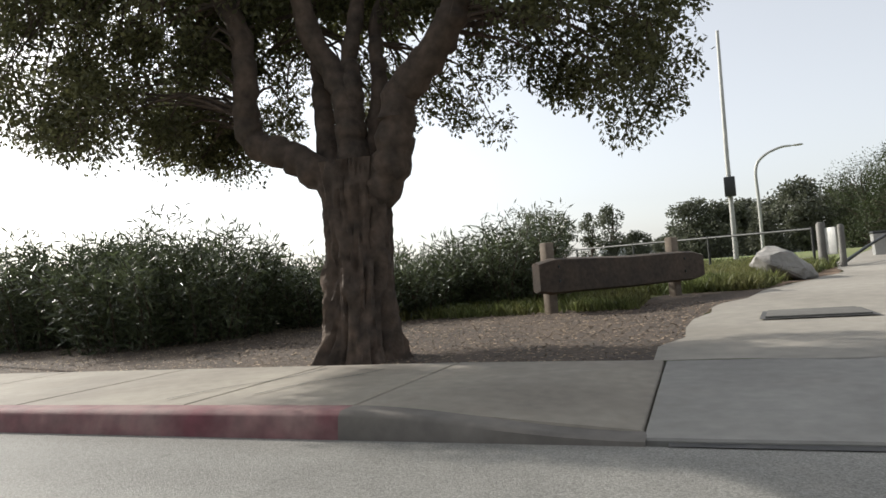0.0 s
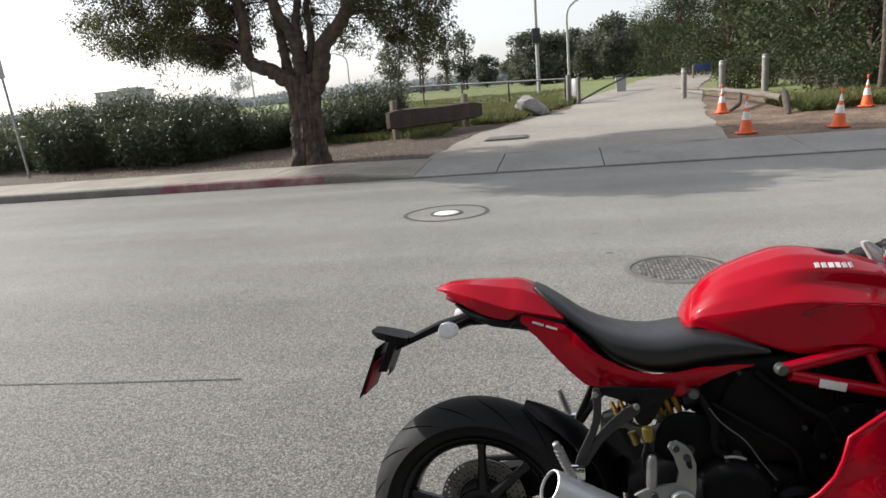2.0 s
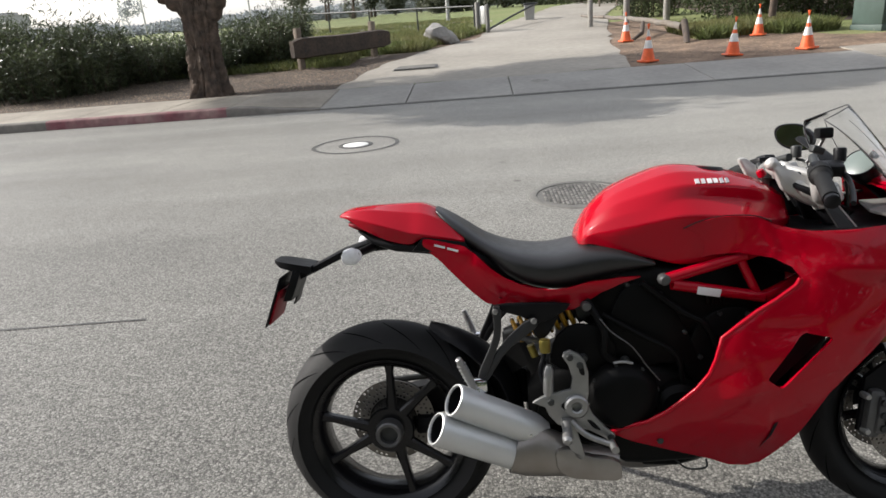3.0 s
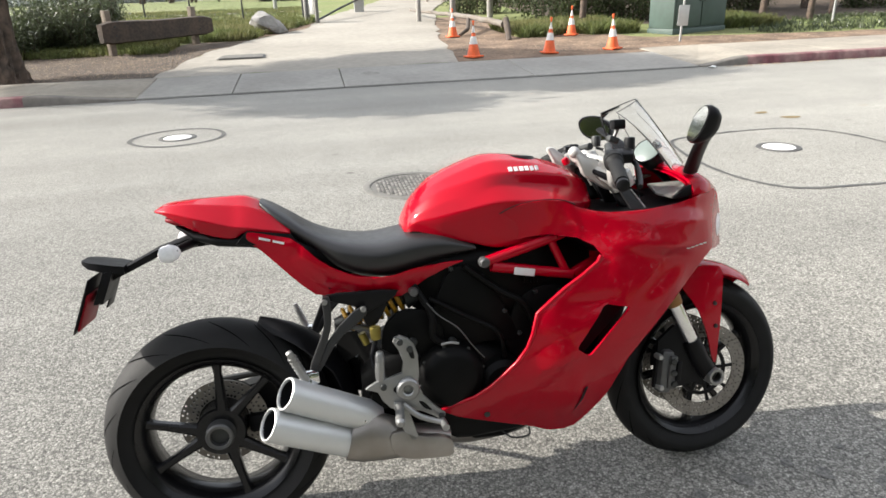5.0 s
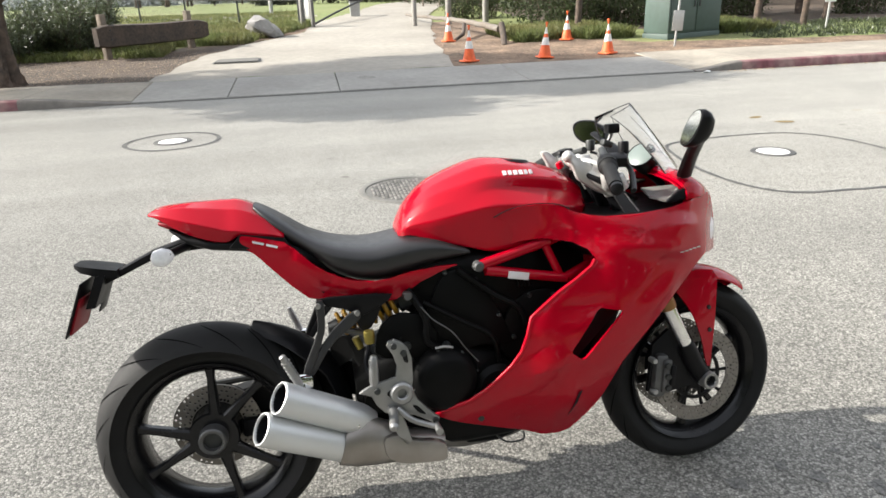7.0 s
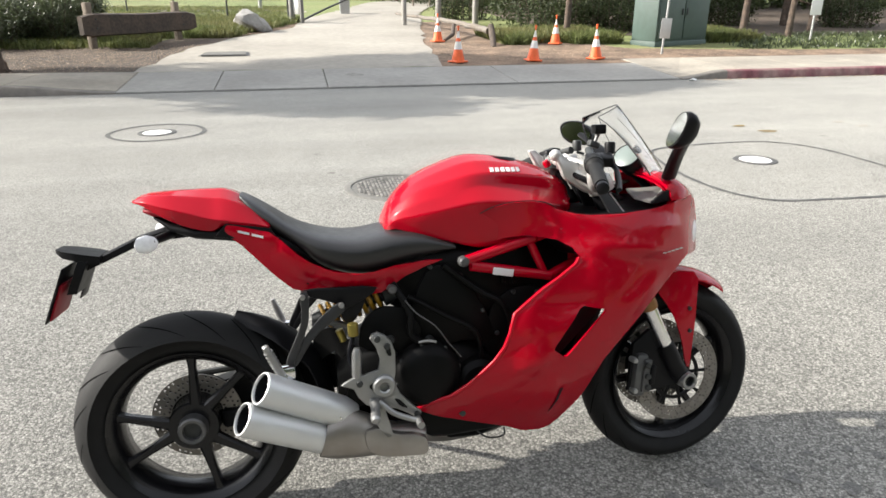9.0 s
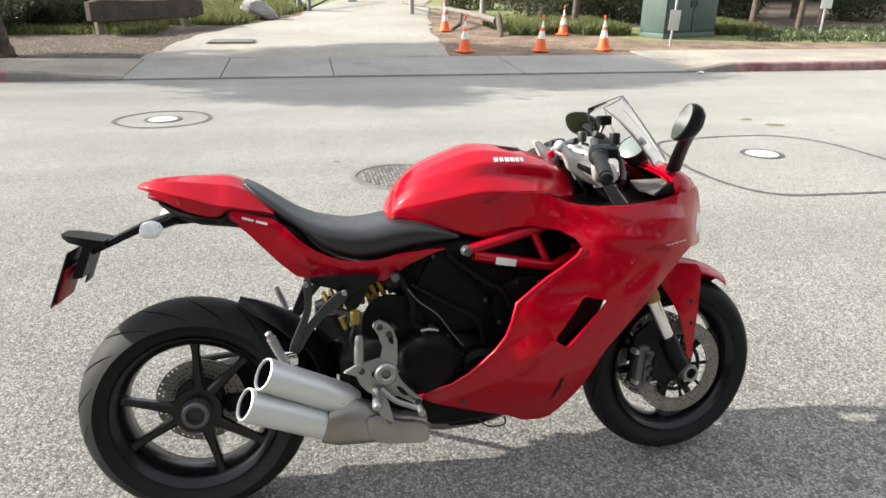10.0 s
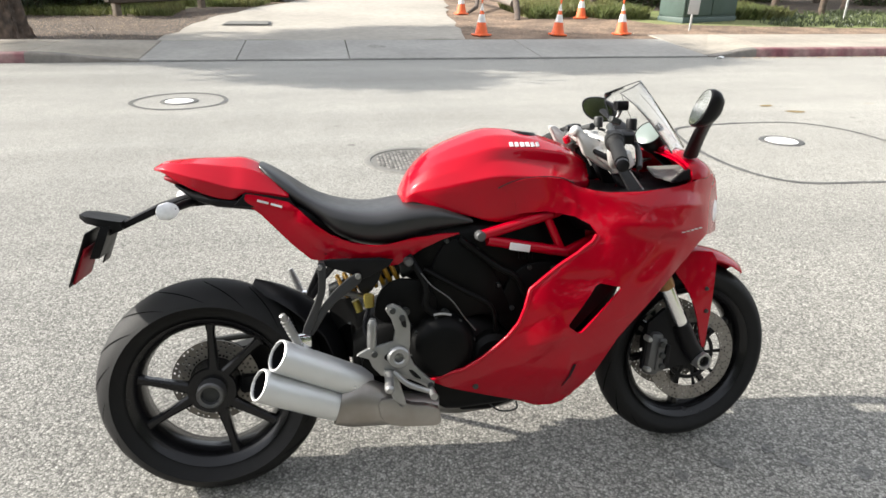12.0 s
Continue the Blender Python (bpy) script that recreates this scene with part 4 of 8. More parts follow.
# ---- utility cabinet and small sign ----
def cabinet():
    h = holder("utility_cabinet", pose(9.30, 14.55, ground_z(14.5), 0, 0, 20), "dark green metal utility cabinet on a plinth", "cabinet")
    piece("plinth", mesh_from("plinth", *box_geo((0.99, 0.40, 0.04), (2.00, 0.84, 0.20), 0.01), CABINET_GREEN), h)
    piece("body", mesh_from("body", *box_geo((0.99, 0.40, 0.86), (1.96, 0.80, 1.44), 0.015), CABINET_GREEN), h)
    for i in range(2):
        piece("door", mesh_from("door", *box_geo((0.52 + 0.95 * i, -0.008, 0.84), (0.90, 0.03, 1.30), 0.008), CABINET_GREEN), h)
        piece("handle", mesh_from("handle", *box_geo((0.90 + 0.18 * i, -0.035, 0.85), (0.03, 0.03, 0.16), 0.008), DARK_STEEL), h)
    piece("lid", mesh_from("lid", *box_geo((0.99, 0.40, 1.61), (2.06, 0.90, 0.06), 0.02), CABINET_GREEN), h)
    s = holder("sign_post", pose(8.68, 13.05, ground_z(13.0), 0, 2, 0), "small grey sign plate on a thin galvanised post", "sign")
    piece("pole", mesh_from("pole", *tube_geo([(0, 0, -0.2), (0, 0, 2.1)], 0.025, 10), GALV), s)
    piece("plate", mesh_from("plate", *plate_geo([(-0.13, 0.36), (0.13, 0.36), (0.13, 0.80), (-0.13, 0.80)], -0.035, -0.027, 0.002), SIGN_GREY), s)
    p = holder("sign_post", pose(-13.0, 12.95, ground_z(12.9), 0, -3, 0), "narrow pale sign blade on a thin post", "sign")
    piece("pole", mesh_from("pole", *tube_geo([(0, 0, -0.2), (0, 0, 2.9)], 0.03, 10), GALV), p)
    piece("plate", mesh_from("plate", *plate_geo([(-0.13, 2.45), (0.13, 2.45), (0.13, 2.95), (-0.13, 2.95)], -0.045, -0.037, 0.003), SIGN_GREY), p)


cabinet()


# ---- lamps and poles ----
def street_lamp(x, y, ht, reach, label, way=1):
    h = holder("street_lamp", pose(x, y, ground_z(y)), label, "street lamp", "park street lamps")
    P = smooth_path([(0, 0, -0.2), (0, 0, ht * 0.5), (0, 0, ht * 0.82), (way * reach * 0.25, 0, ht * 0.94), (way * reach * 0.7, 0, ht), (way * reach, 0, ht * 1.005)], 6)
    n = len(P)
    piece("pole", mesh_from("pole", *tube_geo(P, [ht * (0.017 - 0.008 * i / n) for i in range(n)], 10), POLE_GREY), h)
    piece("head", mesh_from("head", *loft_geo([[Vector((way * (reach - 0.1 + ht * 0.02 + u * ht * 0.1), ww * math.cos(a), ht * 1.005 + 0.5 * ww * math.sin(a))) for a in [k * math.pi / 4 for k in range(8)]] for u, ww in ((0, ht * 0.008), (0.3, ht * 0.02), (0.8, ht * 0.02), (1, ht * 0.008))]), POLE_GREY), h)


street_lamp(0.45, 44.0, 5.35, 1.7, "tall grey street lamp with a curved arm")
street_lamp(-2.3, 66.0, 5.0, 1.6, "grey street lamp with a curved arm, far off", -1)
street_lamp(-19.6, 60.0, 4.4, 1.5, "thin grey street lamp with a curved arm, far off", -1)
street_lamp(-46.0, 95.0, 7.0, 1.8, "thin distant street lamp with a curved arm", -1)
up = holder("utility_pole", pose(-1.15, 34.5, ground_z(34.5)), "tall thin grey pole with a dark equipment box", "pole")
piece("pole", mesh_from("pole", *tube_geo([(0, 0, -0.2), (0, 0, 4), (0.08, 0, 9)], [0.10, 0.085, 0.06], 12), POLE_GREY), up)
piece("box", mesh_from("box", *box_geo((0.0, -0.16, 2.85), (0.40, 0.30, 0.75), 0.03), DARK_STEEL), up)
fp = holder("flag_pole", pose(-62, 120, 1.0), "thin white pole on the skyline", "pole")
piece("pole", mesh_from("pole", *tube_geo([(0, 0, -0.2), (0, 0, 6.5)], 0.12, 8), WHITE_PAINT), fp)


# ---- far trees ----
def far_tree(x, y, ht, wd, seed, material, label, stem_share=0.3, stems=1, leaf=0.28, clumps=26, per=46, flat=1.0):
    rng = random.Random(seed)
    h = holder("far_tree", pose(x, y, ground_z(y)), label, "tree", "trees beyond the lawn")
    geos, cl = [], []
    for s in range(stems):
        top = Vector((rng.uniform(-.2, .2) * wd, rng.uniform(-.2, .2) * wd, ht * 0.85))
        base = Vector((0.12 * wd * (s - (stems - 1) / 2), 0, -0.1))
        P = smooth_path([base, base.lerp(top, 0.4) + Vector((rng.uniform(-.06, .06) * wd, 0, 0)), top], 5)
        r = 0.032 * ht / (stems ** 0.5)
        geos.append(tube_geo(P, [r * (1 - 0.85 * i / len(P)) for i in range(len(P))], 7, False))
        for k in range(5):
            p = P[3 + k]
            e = p + Vector((rng.uniform(-.42, .42) * wd, rng.uniform(-.42, .42) * wd, ht * rng.uniform(0.08, 0.22)))
            geos.append(tube_geo([p, (p + e) / 2 + Vector((0, 0, 0.03 * ht)), e], [r * 0.5, r * 0.3, r * 0.12], 5, False))
    for i in range(clumps):
        a, q = rng.uniform(0, 6.283), math.sqrt(rng.random())
        z = rng.uniform(stem_share, 1.0)
        prof = math.sin(math.pi * min(max((z - stem_share) / (1.02 - stem_share), 0.06), 0.98)) ** (0.55 * flat)
        cl.append((Vector((q * 0.45 * wd * prof * math.cos(a), q * 0.45 * wd * prof * math.sin(a), z * ht * 0.95)), wd * rng.uniform(0.11, 0.19)))
    piece("trunk", mesh_from("trunk", *join(*geos), BARK if material is not PAINTED_HAZE else PAINTED_HAZE), h)
    piece("crown", leaves_mesh("crown", clump_spots(rng, cl, per, 1.0), material, leaf, leaf * 0.5, rng), h)
    return h


EU = "tall slender eucalyptus with an airy grey-green crown"
far_tree(-22.8, 90, 8.8, 5.6, 21, LEAF_FAR, EU, 0.30, 3, 0.34, 44, 75)
far_tree(-19.5, 92, 7.6, 3.6, 22, LEAF_FAR, EU + ", thin", 0.36, 2, 0.32, 28, 60)
far_tree(-16.6, 95, 7.6, 3.2, 23, LEAF_FAR, EU + ", thin", 0.4, 2, 0.32, 26, 60)
far_tree(-13.4, 92, 7.9, 4.2, 24, LEAF_FAR, EU + ", dense upright", 0.2, 2, 0.34, 42, 75)
far_tree(-10.2, 90, 4.3, 3.5, 25, LEAF_FAR, "round dark park tree on a short trunk", 0.22, 1, 0.3, 46, 130)
far_tree(-8.4, 110, 4.0, 3.8, 26, LEAF_FAR, "round park tree on a short trunk, far off", 0.28, 1, 0.3, 40, 110)
far_tree(-6.0, 96, 4.5, 4.0, 27, LEAF_FAR, "loose park tree behind a lamp", 0.28, 1, 0.3, 38, 100)
far_tree(-50.5, 100, 5.2, 4.4, 28, PAINTED_HAZE, "flat-topped skyline tree in painted haze", 0.6, 1, 0.35, 18, 40)
far_tree(-19.8, 112, 3.4, 3.0, 29, LEAF_FAR, "small dark tree beyond the lawn", 0.15, 1, 0.3, 20, 44)
rng = random.Random(31)
for i in range(9):
    far_tree(-2.6 + i * 1.9 + rng.uniform(-.5, .5), 70 + rng.uniform(-7, 7), rng.uniform(4.2, 5.6), rng.uniform(4.0, 5.2), 40 + i, LEAF_FAR, "dark rounded tree in the grove by the path", 0.10, 1, 0.3, 52, 130)


def tree_belt(name, x0, x1, y, z0, z1, count, leaf, material, seed, label):
    rng = random.Random(seed)
    spots = []
    n = 60
    for _ in range(count):
        u = rng.random()
        prof = 0.55 + 0.3 * noise.noise(Vector((u * 9, seed, 0))) + 0.25 * noise.noise(Vector((u * 31, seed, 2)))
        p = Vector((x0 + (x1 - x0) * u, y + rng.uniform(-6, 6), z0 + (z1 - z0) * prof * rng.random() ** 0.7))
        spots.append((p, Vector((0, 0, 0.3))))
    return thing(name, leaves_mesh(name, spots, material, leaf, leaf * 0.7, rng), label, "woods", kind="stuff")


# the two pale belts carry the haze of distance in their leaf colour
tree_belt("far_woods", -150, -24, 150, 0.5, 6.0, 30000, 0.6, PAINTED_HAZE, 3, "grey-green tree line on the horizon in painted haze")
tree_belt("far_woods", -26, 22, 170, 0.5, 9, 12000, 0.75, PAINTED_HAZE, 5, "pale tree line beyond the lawn in painted haze")
tree_belt("street_trees", -70, 80, -15, 0.0, 15, 15000, 1.1, LEAF_WOODS, 9, "dense dark trees along the near side of the street")
tree_belt("far_woods", 18, 170, 130, 0.5, 16, 9000, 1.2, LEAF_FAR, 6, "dark tree line on the rise")

bld = holder("office_building", pose(-176, 250, 0.5), "flat-roofed office block on the skyline, paled by painted haze", "building")
piece("wall", mesh_from("wall", *box_geo((0, 0, 5.2), (17, 14, 10.4), 0.1), BUILDING), bld)
piece("roof", mesh_from("roof", *box_geo((0, 0, 10.6), (17.6, 14.6, 0.5), 0.1), BUILDING), bld)
piece("penthouse", mesh_from("penthouse", *box_geo((3, 0, 11.3), (8, 7, 0.9), 0.1), BUILDING), bld)
for fl in range(3):
    for k in range(8):
        piece("window", mesh_from("window", *box_geo((-7.0 + k * 2.0, -7.02, 3.4 + fl * 2.5), (1.5, 0.2, 1.0)), BUILDING_GLASS), bld)


# ---- woods and undergrowth beyond the dirt ----
def wood_tree(x, y, ht, wd, seed, label, low=0.1, clumps=75, per=210, leaf=0.14):
    rng = random.Random(seed)
    z = ground_z(y)
    h = holder("wood_tree", pose(x, y, z), label, "tree", "trees of the small wood")
    top = Vector((rng.uniform(-.5, .5), rng.uniform(-.5, .5), ht * 0.8))
    P = smooth_path([(0, 0, -0.2), (rng.uniform(-.2, .2), 0, ht * 0.35), top], 6)
    geos = [tube_geo(P, [0.19 * (1 - 0.8 * i / len(P)) for i in range(len(P))], 10, False)]
    cl = []
    for i in range(clumps):
        a, q = rng.uniform(0, 6.283), math.sqrt(rng.random())
        zz = rng.uniform(low, 1.0)
        prof = math.sin(math.pi * min(0.97, 0.25 + 0.72 * zz)) ** 0.6
        c = Vector((q * 0.5 * wd * prof * math.cos(a), q * 0.5 * wd * prof * math.sin(a), zz * ht))
        cl.append((c, wd * rng.uniform(0.10, 0.17)))
        p = P[min(len(P) - 1, int(zz * len(P) * 0.8))]
        geos.append(tube_geo([p, (p + c) / 2 + Vector((0, 0, 0.15)), c], [0.05, 0.03, 0.01], 5, False))
    piece("trunk", mesh_from("trunk", *join(*geos), BARK), h)
    piece("crown", leaves_mesh("crown", clump_spots(rng, cl, per, 1.0), LEAF_WOODS, leaf, leaf * 0.45, rng), h)


wood_tree(9.5, 21.5, 5.5, 5.0, 51, "dense dark green tree at the wood's edge", 0.03)
wood_tree(13.5, 22.5, 6.0, 5.5, 52, "dense dark green tree with raised boughs", 0.34)
wood_tree(18.0, 21.0, 6.5, 6.0, 53, "broad dark green tree with raised boughs", 0.34)
wood_tree(11.0, 30.0, 6.0, 6.0, 54, "bright green rounded tree in the wood", 0.03)
wood_tree(9.5, 40.0, 5.5, 6.0, 55, "green rounded tree beside the path", 0.03)
wood_tree(12.0, 52.0, 6.0, 7.0, 56, "dark green tree beside the path", 0.03)
wood_tree(7.9, 47.0, 5.2, 5.2, 59, "green rounded tree over the path", 0.03)
wood_tree(8.2, 60.0, 6.0, 6.5, 60, "dark rounded tree at the bend of the path", 0.03)
wood_tree(18.0, 33.0, 7.0, 7.0, 57, "tall dark green tree deeper in the wood", 0.05)
wood_tree(24.0, 26.0, 7.0, 7.0, 58, "tall dark green tree at the end of the wood", 0.05)
tree_belt("wood_interior", 9.0, 45, 38, 0.4, 10.5, 45000, 0.32, LEAF_WOODS, 13, "dark leafy depth of the small wood")
for i, (x, y, s) in enumerate(((6.9, 25.5, 1.5), (8.3, 19.4, 1.6), (10.4, 19.2, 1.4), (15.8, 21.5, 1.2), (19.8, 20.0, 1.3))):
    bush("shrub", x - 1.2, x + 1.2, y - 0.8, y + 0.9, s, 4200, 70 + i, "dark green leafy shrub in the undergrowth", 0.10, 40, LEAF_WOODS, 0.045)
for x, y in ((8.05, 17.4), (12.2, 18.6), (13.2, 16.6), (13.75, 17.4), (14.9, 16.8), (16.6, 18.0)):
    th = holder("tree_trunk", pose(x, y, ground_z(y)), "slim reddish-brown trunk in the undergrowth", "tree trunk")
    piece("trunk", mesh_from("trunk", *tube_geo([(0, 0, -0.1), (0.04, 0, 1.2), (0.0, 0.05, 3.5)], [0.10, 0.085, 0.07], 12), BARK), th)
board = holder("notice_board", pose(14.7, 15.6, ground_z(15.6), 0, 0, -8), "pale grey notice plate on a short post in the grass", "sign")
piece("pole", mesh_from("pole", *tube_geo([(0, 0, -0.1), (0, 0, 1.0)], 0.03, 8), GALV), board)
piece("plate", mesh_from("plate", *plate_geo([(-0.16, 0.7), (0.16, 0.7), (0.16, 1.25), (-0.16, 1.25)], -0.04, -0.03, 0.002), WHITE_PAINT), board)
bs = holder("park_sign", pose(7.2, 36.0, ground_z(36)), "low blue park sign on two short posts by the path", "sign")
piece("panel", mesh_from("panel", *box_geo((0, 0, 0.55), (0.8, 0.06, 0.32), 0.01), TARP_BLUE), bs)
for s in (-0.45, 0.45):
    piece("post", mesh_from("post", *tube_geo([(s, 0.04, -0.1), (s, 0.04, 0.7)], 0.05, 8), WOOD_POST), bs)


def grass(name, spots, ht, seed, label, w=0.012, material=None):
    rng = random.Random(seed)
    v, f = [], []
    for x, y in spots:
        z = ground_z(y) + 0.01
        a = rng.uniform(0, 6.283)
        hh = ht * rng.uniform(0.4, 1.2)
        ln = Vector((rng.gauss(0, 0.35), rng.gauss(0, 0.35), 1)).normalized() * hh
        s = Vector((math.cos(a), math.sin(a), 0)) * w
        k = len(v)
        p = Vector((x, y, z))
        v += [p - s, p + s, p + ln * 0.6 + s * 0.7, p + ln + Vector((ln.x, ln.y, -0.1 * hh)) * 0.4, p + ln * 0.6 - s * 0.7]
        f.append((k, k + 1, k + 2, k + 3, k + 4))
    me = bpy.data.meshes.new(name)
    me.from_pydata(v, [], f)
    me.materials.append(material or GRASS_BLADE)
    return thing(name, me, label, "grass", kind="stuff")


def scatter(rng, n, x0, x1, y0, y1, patch=0.0, keep=lambda x, y: True):
    out = []
    while len(out) < n:
        x, y = rng.uniform(x0, x1), rng.uniform(y0, y1)
        if not keep(x, y):
            continue
        if patch and noise.noise(Vector((x * 1.3, y * 1.3, 0))) < patch:
            if rng.random() < 0.8:
                continue
        out.append((x, y))
    return out


rng = random.Random(77)
left_of_drive = lambda x, y: x < -2.3 + 0.30 * (y - 15.0)
grass("rough_grass", scatter(rng, 16000, -3.2, 0.6, 18.2, 24.5, -0.1, lambda x, y: x < -1.4 + (y - 18.0) * 0.34), 0.30, 1, "rough green grass along the fence")
grass("rough_grass", scatter(rng, 14000, -8.5, -3.0, 15.8, 20.5, -0.1, lambda x, y: y > 15.4 - (x + 4.5) * 0.2), 0.20, 2, "shaded green grass under the bushes")
grass("ground_cover", scatter(rng, 20000, 5.6, 13.0, 15.4, 18.4, -0.2, lambda x, y: (x < 8.9 or x > 11.4) and (x - 6.98) ** 2 + (y - 15.3) ** 2 > 0.3 and not (6.6 < x < 7.3 and y < 15.4) and y > 15.3 + 0.2 * math.sin(3 * x)), 0.32, 3, "lush green strappy ground cover", 0.018)
# these blades take the darker hedge colour to paint the wood's shade
grass("ground_cover", scatter(rng, 6500, 11.5, 24.0, 13.6, 17.5, 0.05), 0.14, 4, "patchy green grass beside the pavement, blades darkened for the wood's shade", 0.014, LEAF_HEDGE)
grass("lawn_tufts", scatter(rng, 14000, -9, 2.5, 22.0, 36.0, -0.3, lambda x, y: x < -0.5 + (y - 24) * 0.12), 0.10, 6, "uneven tufts of the park lawn", 0.02)
# dry litter on the mulch and the dirt
v, f = [], []
for x, y in scatter(rng, 16000, -12, -1.6, 11.6, 16.5, 0.0, lambda x, y: x < -2.5 + max(0, y - 12) * 0.25) + scatter(rng, 2600, 3.3, 12, 12.2, 16.5):
    a, s = rng.uniform(0, 6.28), rng.uniform(0.006, 0.022)
    z = ground_z(y) + 0.022
    k = len(v)
    t = rng.uniform(-0.5, 0.5)
    v += [(x + s * math.cos(a + q), y + s * 0.7 * math.sin(a + q), z + 0.003 * math.sin(q + t)) for q in (0, 1.6, 3.1, 4.7)]
    f.append((k, k + 1, k + 2, k + 3))
LITTER = mat("litter", (0.32, 0.24, 0.165), 0.9, vary=0.2, per_island=0.75)
thing("leaf_litter", mesh_from("leaf_litter", v, f, LITTER, smooth=False), "scattered dry leaves and wood chips", "litter", kind="stuff")
# dry leaves blown against the kerb
v, f = [], []
for i in range(1500):
    x, y = rng.uniform(7.6, 19.0), 9.56 - abs(rng.gauss(0, 0.10))
    a, s = rng.uniform(0, 6.28), rng.uniform(0.006, 0.024)
    k = len(v)
    v += [(x + s * math.cos(a + q), y + s * 0.7 * math.sin(a + q), 0.006 + 0.004 * math.sin(q)) for q in (0, 1.6, 3.1, 4.7)]
    f.append((k, k + 1, k + 2, k + 3))
thing("gutter_leaves", mesh_from("gutter_leaves", v, f, LITTER, smooth=False), "dry brown leaves blown along the kerb", "litter", kind="stuff")
scrap = [Vector((0.07 * math.cos(q) * (1 + 0.3 * math.sin(3 * q)), 0.05 * math.sin(q), 0.012 + 0.012 * math.sin(2 * q))) for q in [6.283 * k / 12 for k in range(12)]]
ob = thing("paper_scrap", mesh_from("paper_scrap", [p + Vector((0, 0, 0.006)) for p in scrap] + scrap + [Vector((0, 0, 0.045)), Vector((0, 0, 0.0))], [(k, (k + 1) % 12, 24) for k in range(12)] + [(12 + (k + 1) % 12, 12 + k, 25) for k in range(12)] + [(k, 12 + k, 12 + (k + 1) % 12, (k + 1) % 12) for k in range(12)], WHITE_PAINT, smooth=False), "crumpled white paper scrap in the gutter", "litter")
ob.location = (7.30, 9.42, 0.003)
for x, y, s, turn in ((5.40, 5.30, 0.09, 0.3), (5.52, 4.95, 0.11, -0.2), (6.75, 5.30, 0.08, 0.2), (6.85, 5.02, 0.08, 0.1)):
    w = []
    for k in range(14):
        a = 6.283 * k / 14
        w.append((s * math.cos(a) * (1 + 0.15 * math.sin(3 * a)), s * 0.55 * math.sin(a), 0.0))
    me = mesh_from("paint_mark", w, [tuple(range(14))], YELLOW_MARK if x < 6 else DRIVE, smooth=False)
    ob = thing("paint_mark", me, "small worn yellowish paint mark on the road", "paint mark", kind="structure")
    ob.matrix_world = pose(x, y, 0.004, 0, 0, math.degrees(turn))

# ---- the motorcycle, built upright in its own axes (x ahead, y to its left), then leaned on its stand ----
bike = holder("motorcycle", pose(0, 0, 0.0, -10, 0, 0), "glossy red faired sport motorcycle leaning on its side stand", "motorcycle")
ALONG_Y = Matrix.Rotation(-math.pi / 2, 4, "X")      # turns z into +y


def axle(x, z, y=0.0):
    return Matrix.Translation((x, y, z)) @ ALONG_Y


def bike_part(name, geo, material, label="", sharp=40, parent=None):
    return piece(name, mesh_from(name, *geo, material, sharp=sharp), parent or bike, label)


def mirrored(geo):
    return [Vector((v[0], -v[1], v[2])) for v in geo[0]], [tuple(reversed(q)) for q in geo[1]]


def spline_surface(ctrl):
    """A thin-plate surface through (x, z, half-width) control points."""
    P = np.array(ctrl, float)
    n = len(P)

    def U(d2):
        return np.where(d2 > 1e-12, d2 * np.log(np.maximum(d2, 1e-12)), 0.0)
    K = U(((P[:, None, :2] - P[None, :, :2]) ** 2).sum(-1)) + np.eye(n) * 2e-4
    Q = np.c_[np.ones(n), P[:, :2]]
    A = np.r_[np.c_[K, Q], np.c_[Q.T, np.zeros((3, 3))]]
    w = np.linalg.solve(A, np.r_[P[:, 2], 0, 0, 0])

    def f(x, z):
        d2 = (P[:, 0] - x) ** 2 + (P[:, 1] - z) ** 2
        return float(U(d2) @ w[:n] + w[n] + w[n + 1] * x + w[n + 2] * z)
    return f


def round_corners(pts, n=1):
    """Softens an outline by cutting its corners."""
    for _ in range(n):
        out = []
        for i, p in enumerate(pts):
            q = pts[(i + 1) % len(pts)]
            out += [(p[0] * 0.8 + q[0] * 0.2, p[1] * 0.8 + q[1] * 0.2), (p[0] * 0.2 + q[0] * 0.8, p[1] * 0.2 + q[1] * 0.8)]
        pts = out
    return pts


def inside(p, poly):
    c = False
    for i in range(len(poly)):
        a, b = poly[i - 1], poly[i]
        if (a[1] > p[1]) != (b[1] > p[1]) and p[0] < (b[0] - a[0]) * (p[1] - a[1]) / (b[1] - a[1]) + a[0]:
            c = not c
    return c


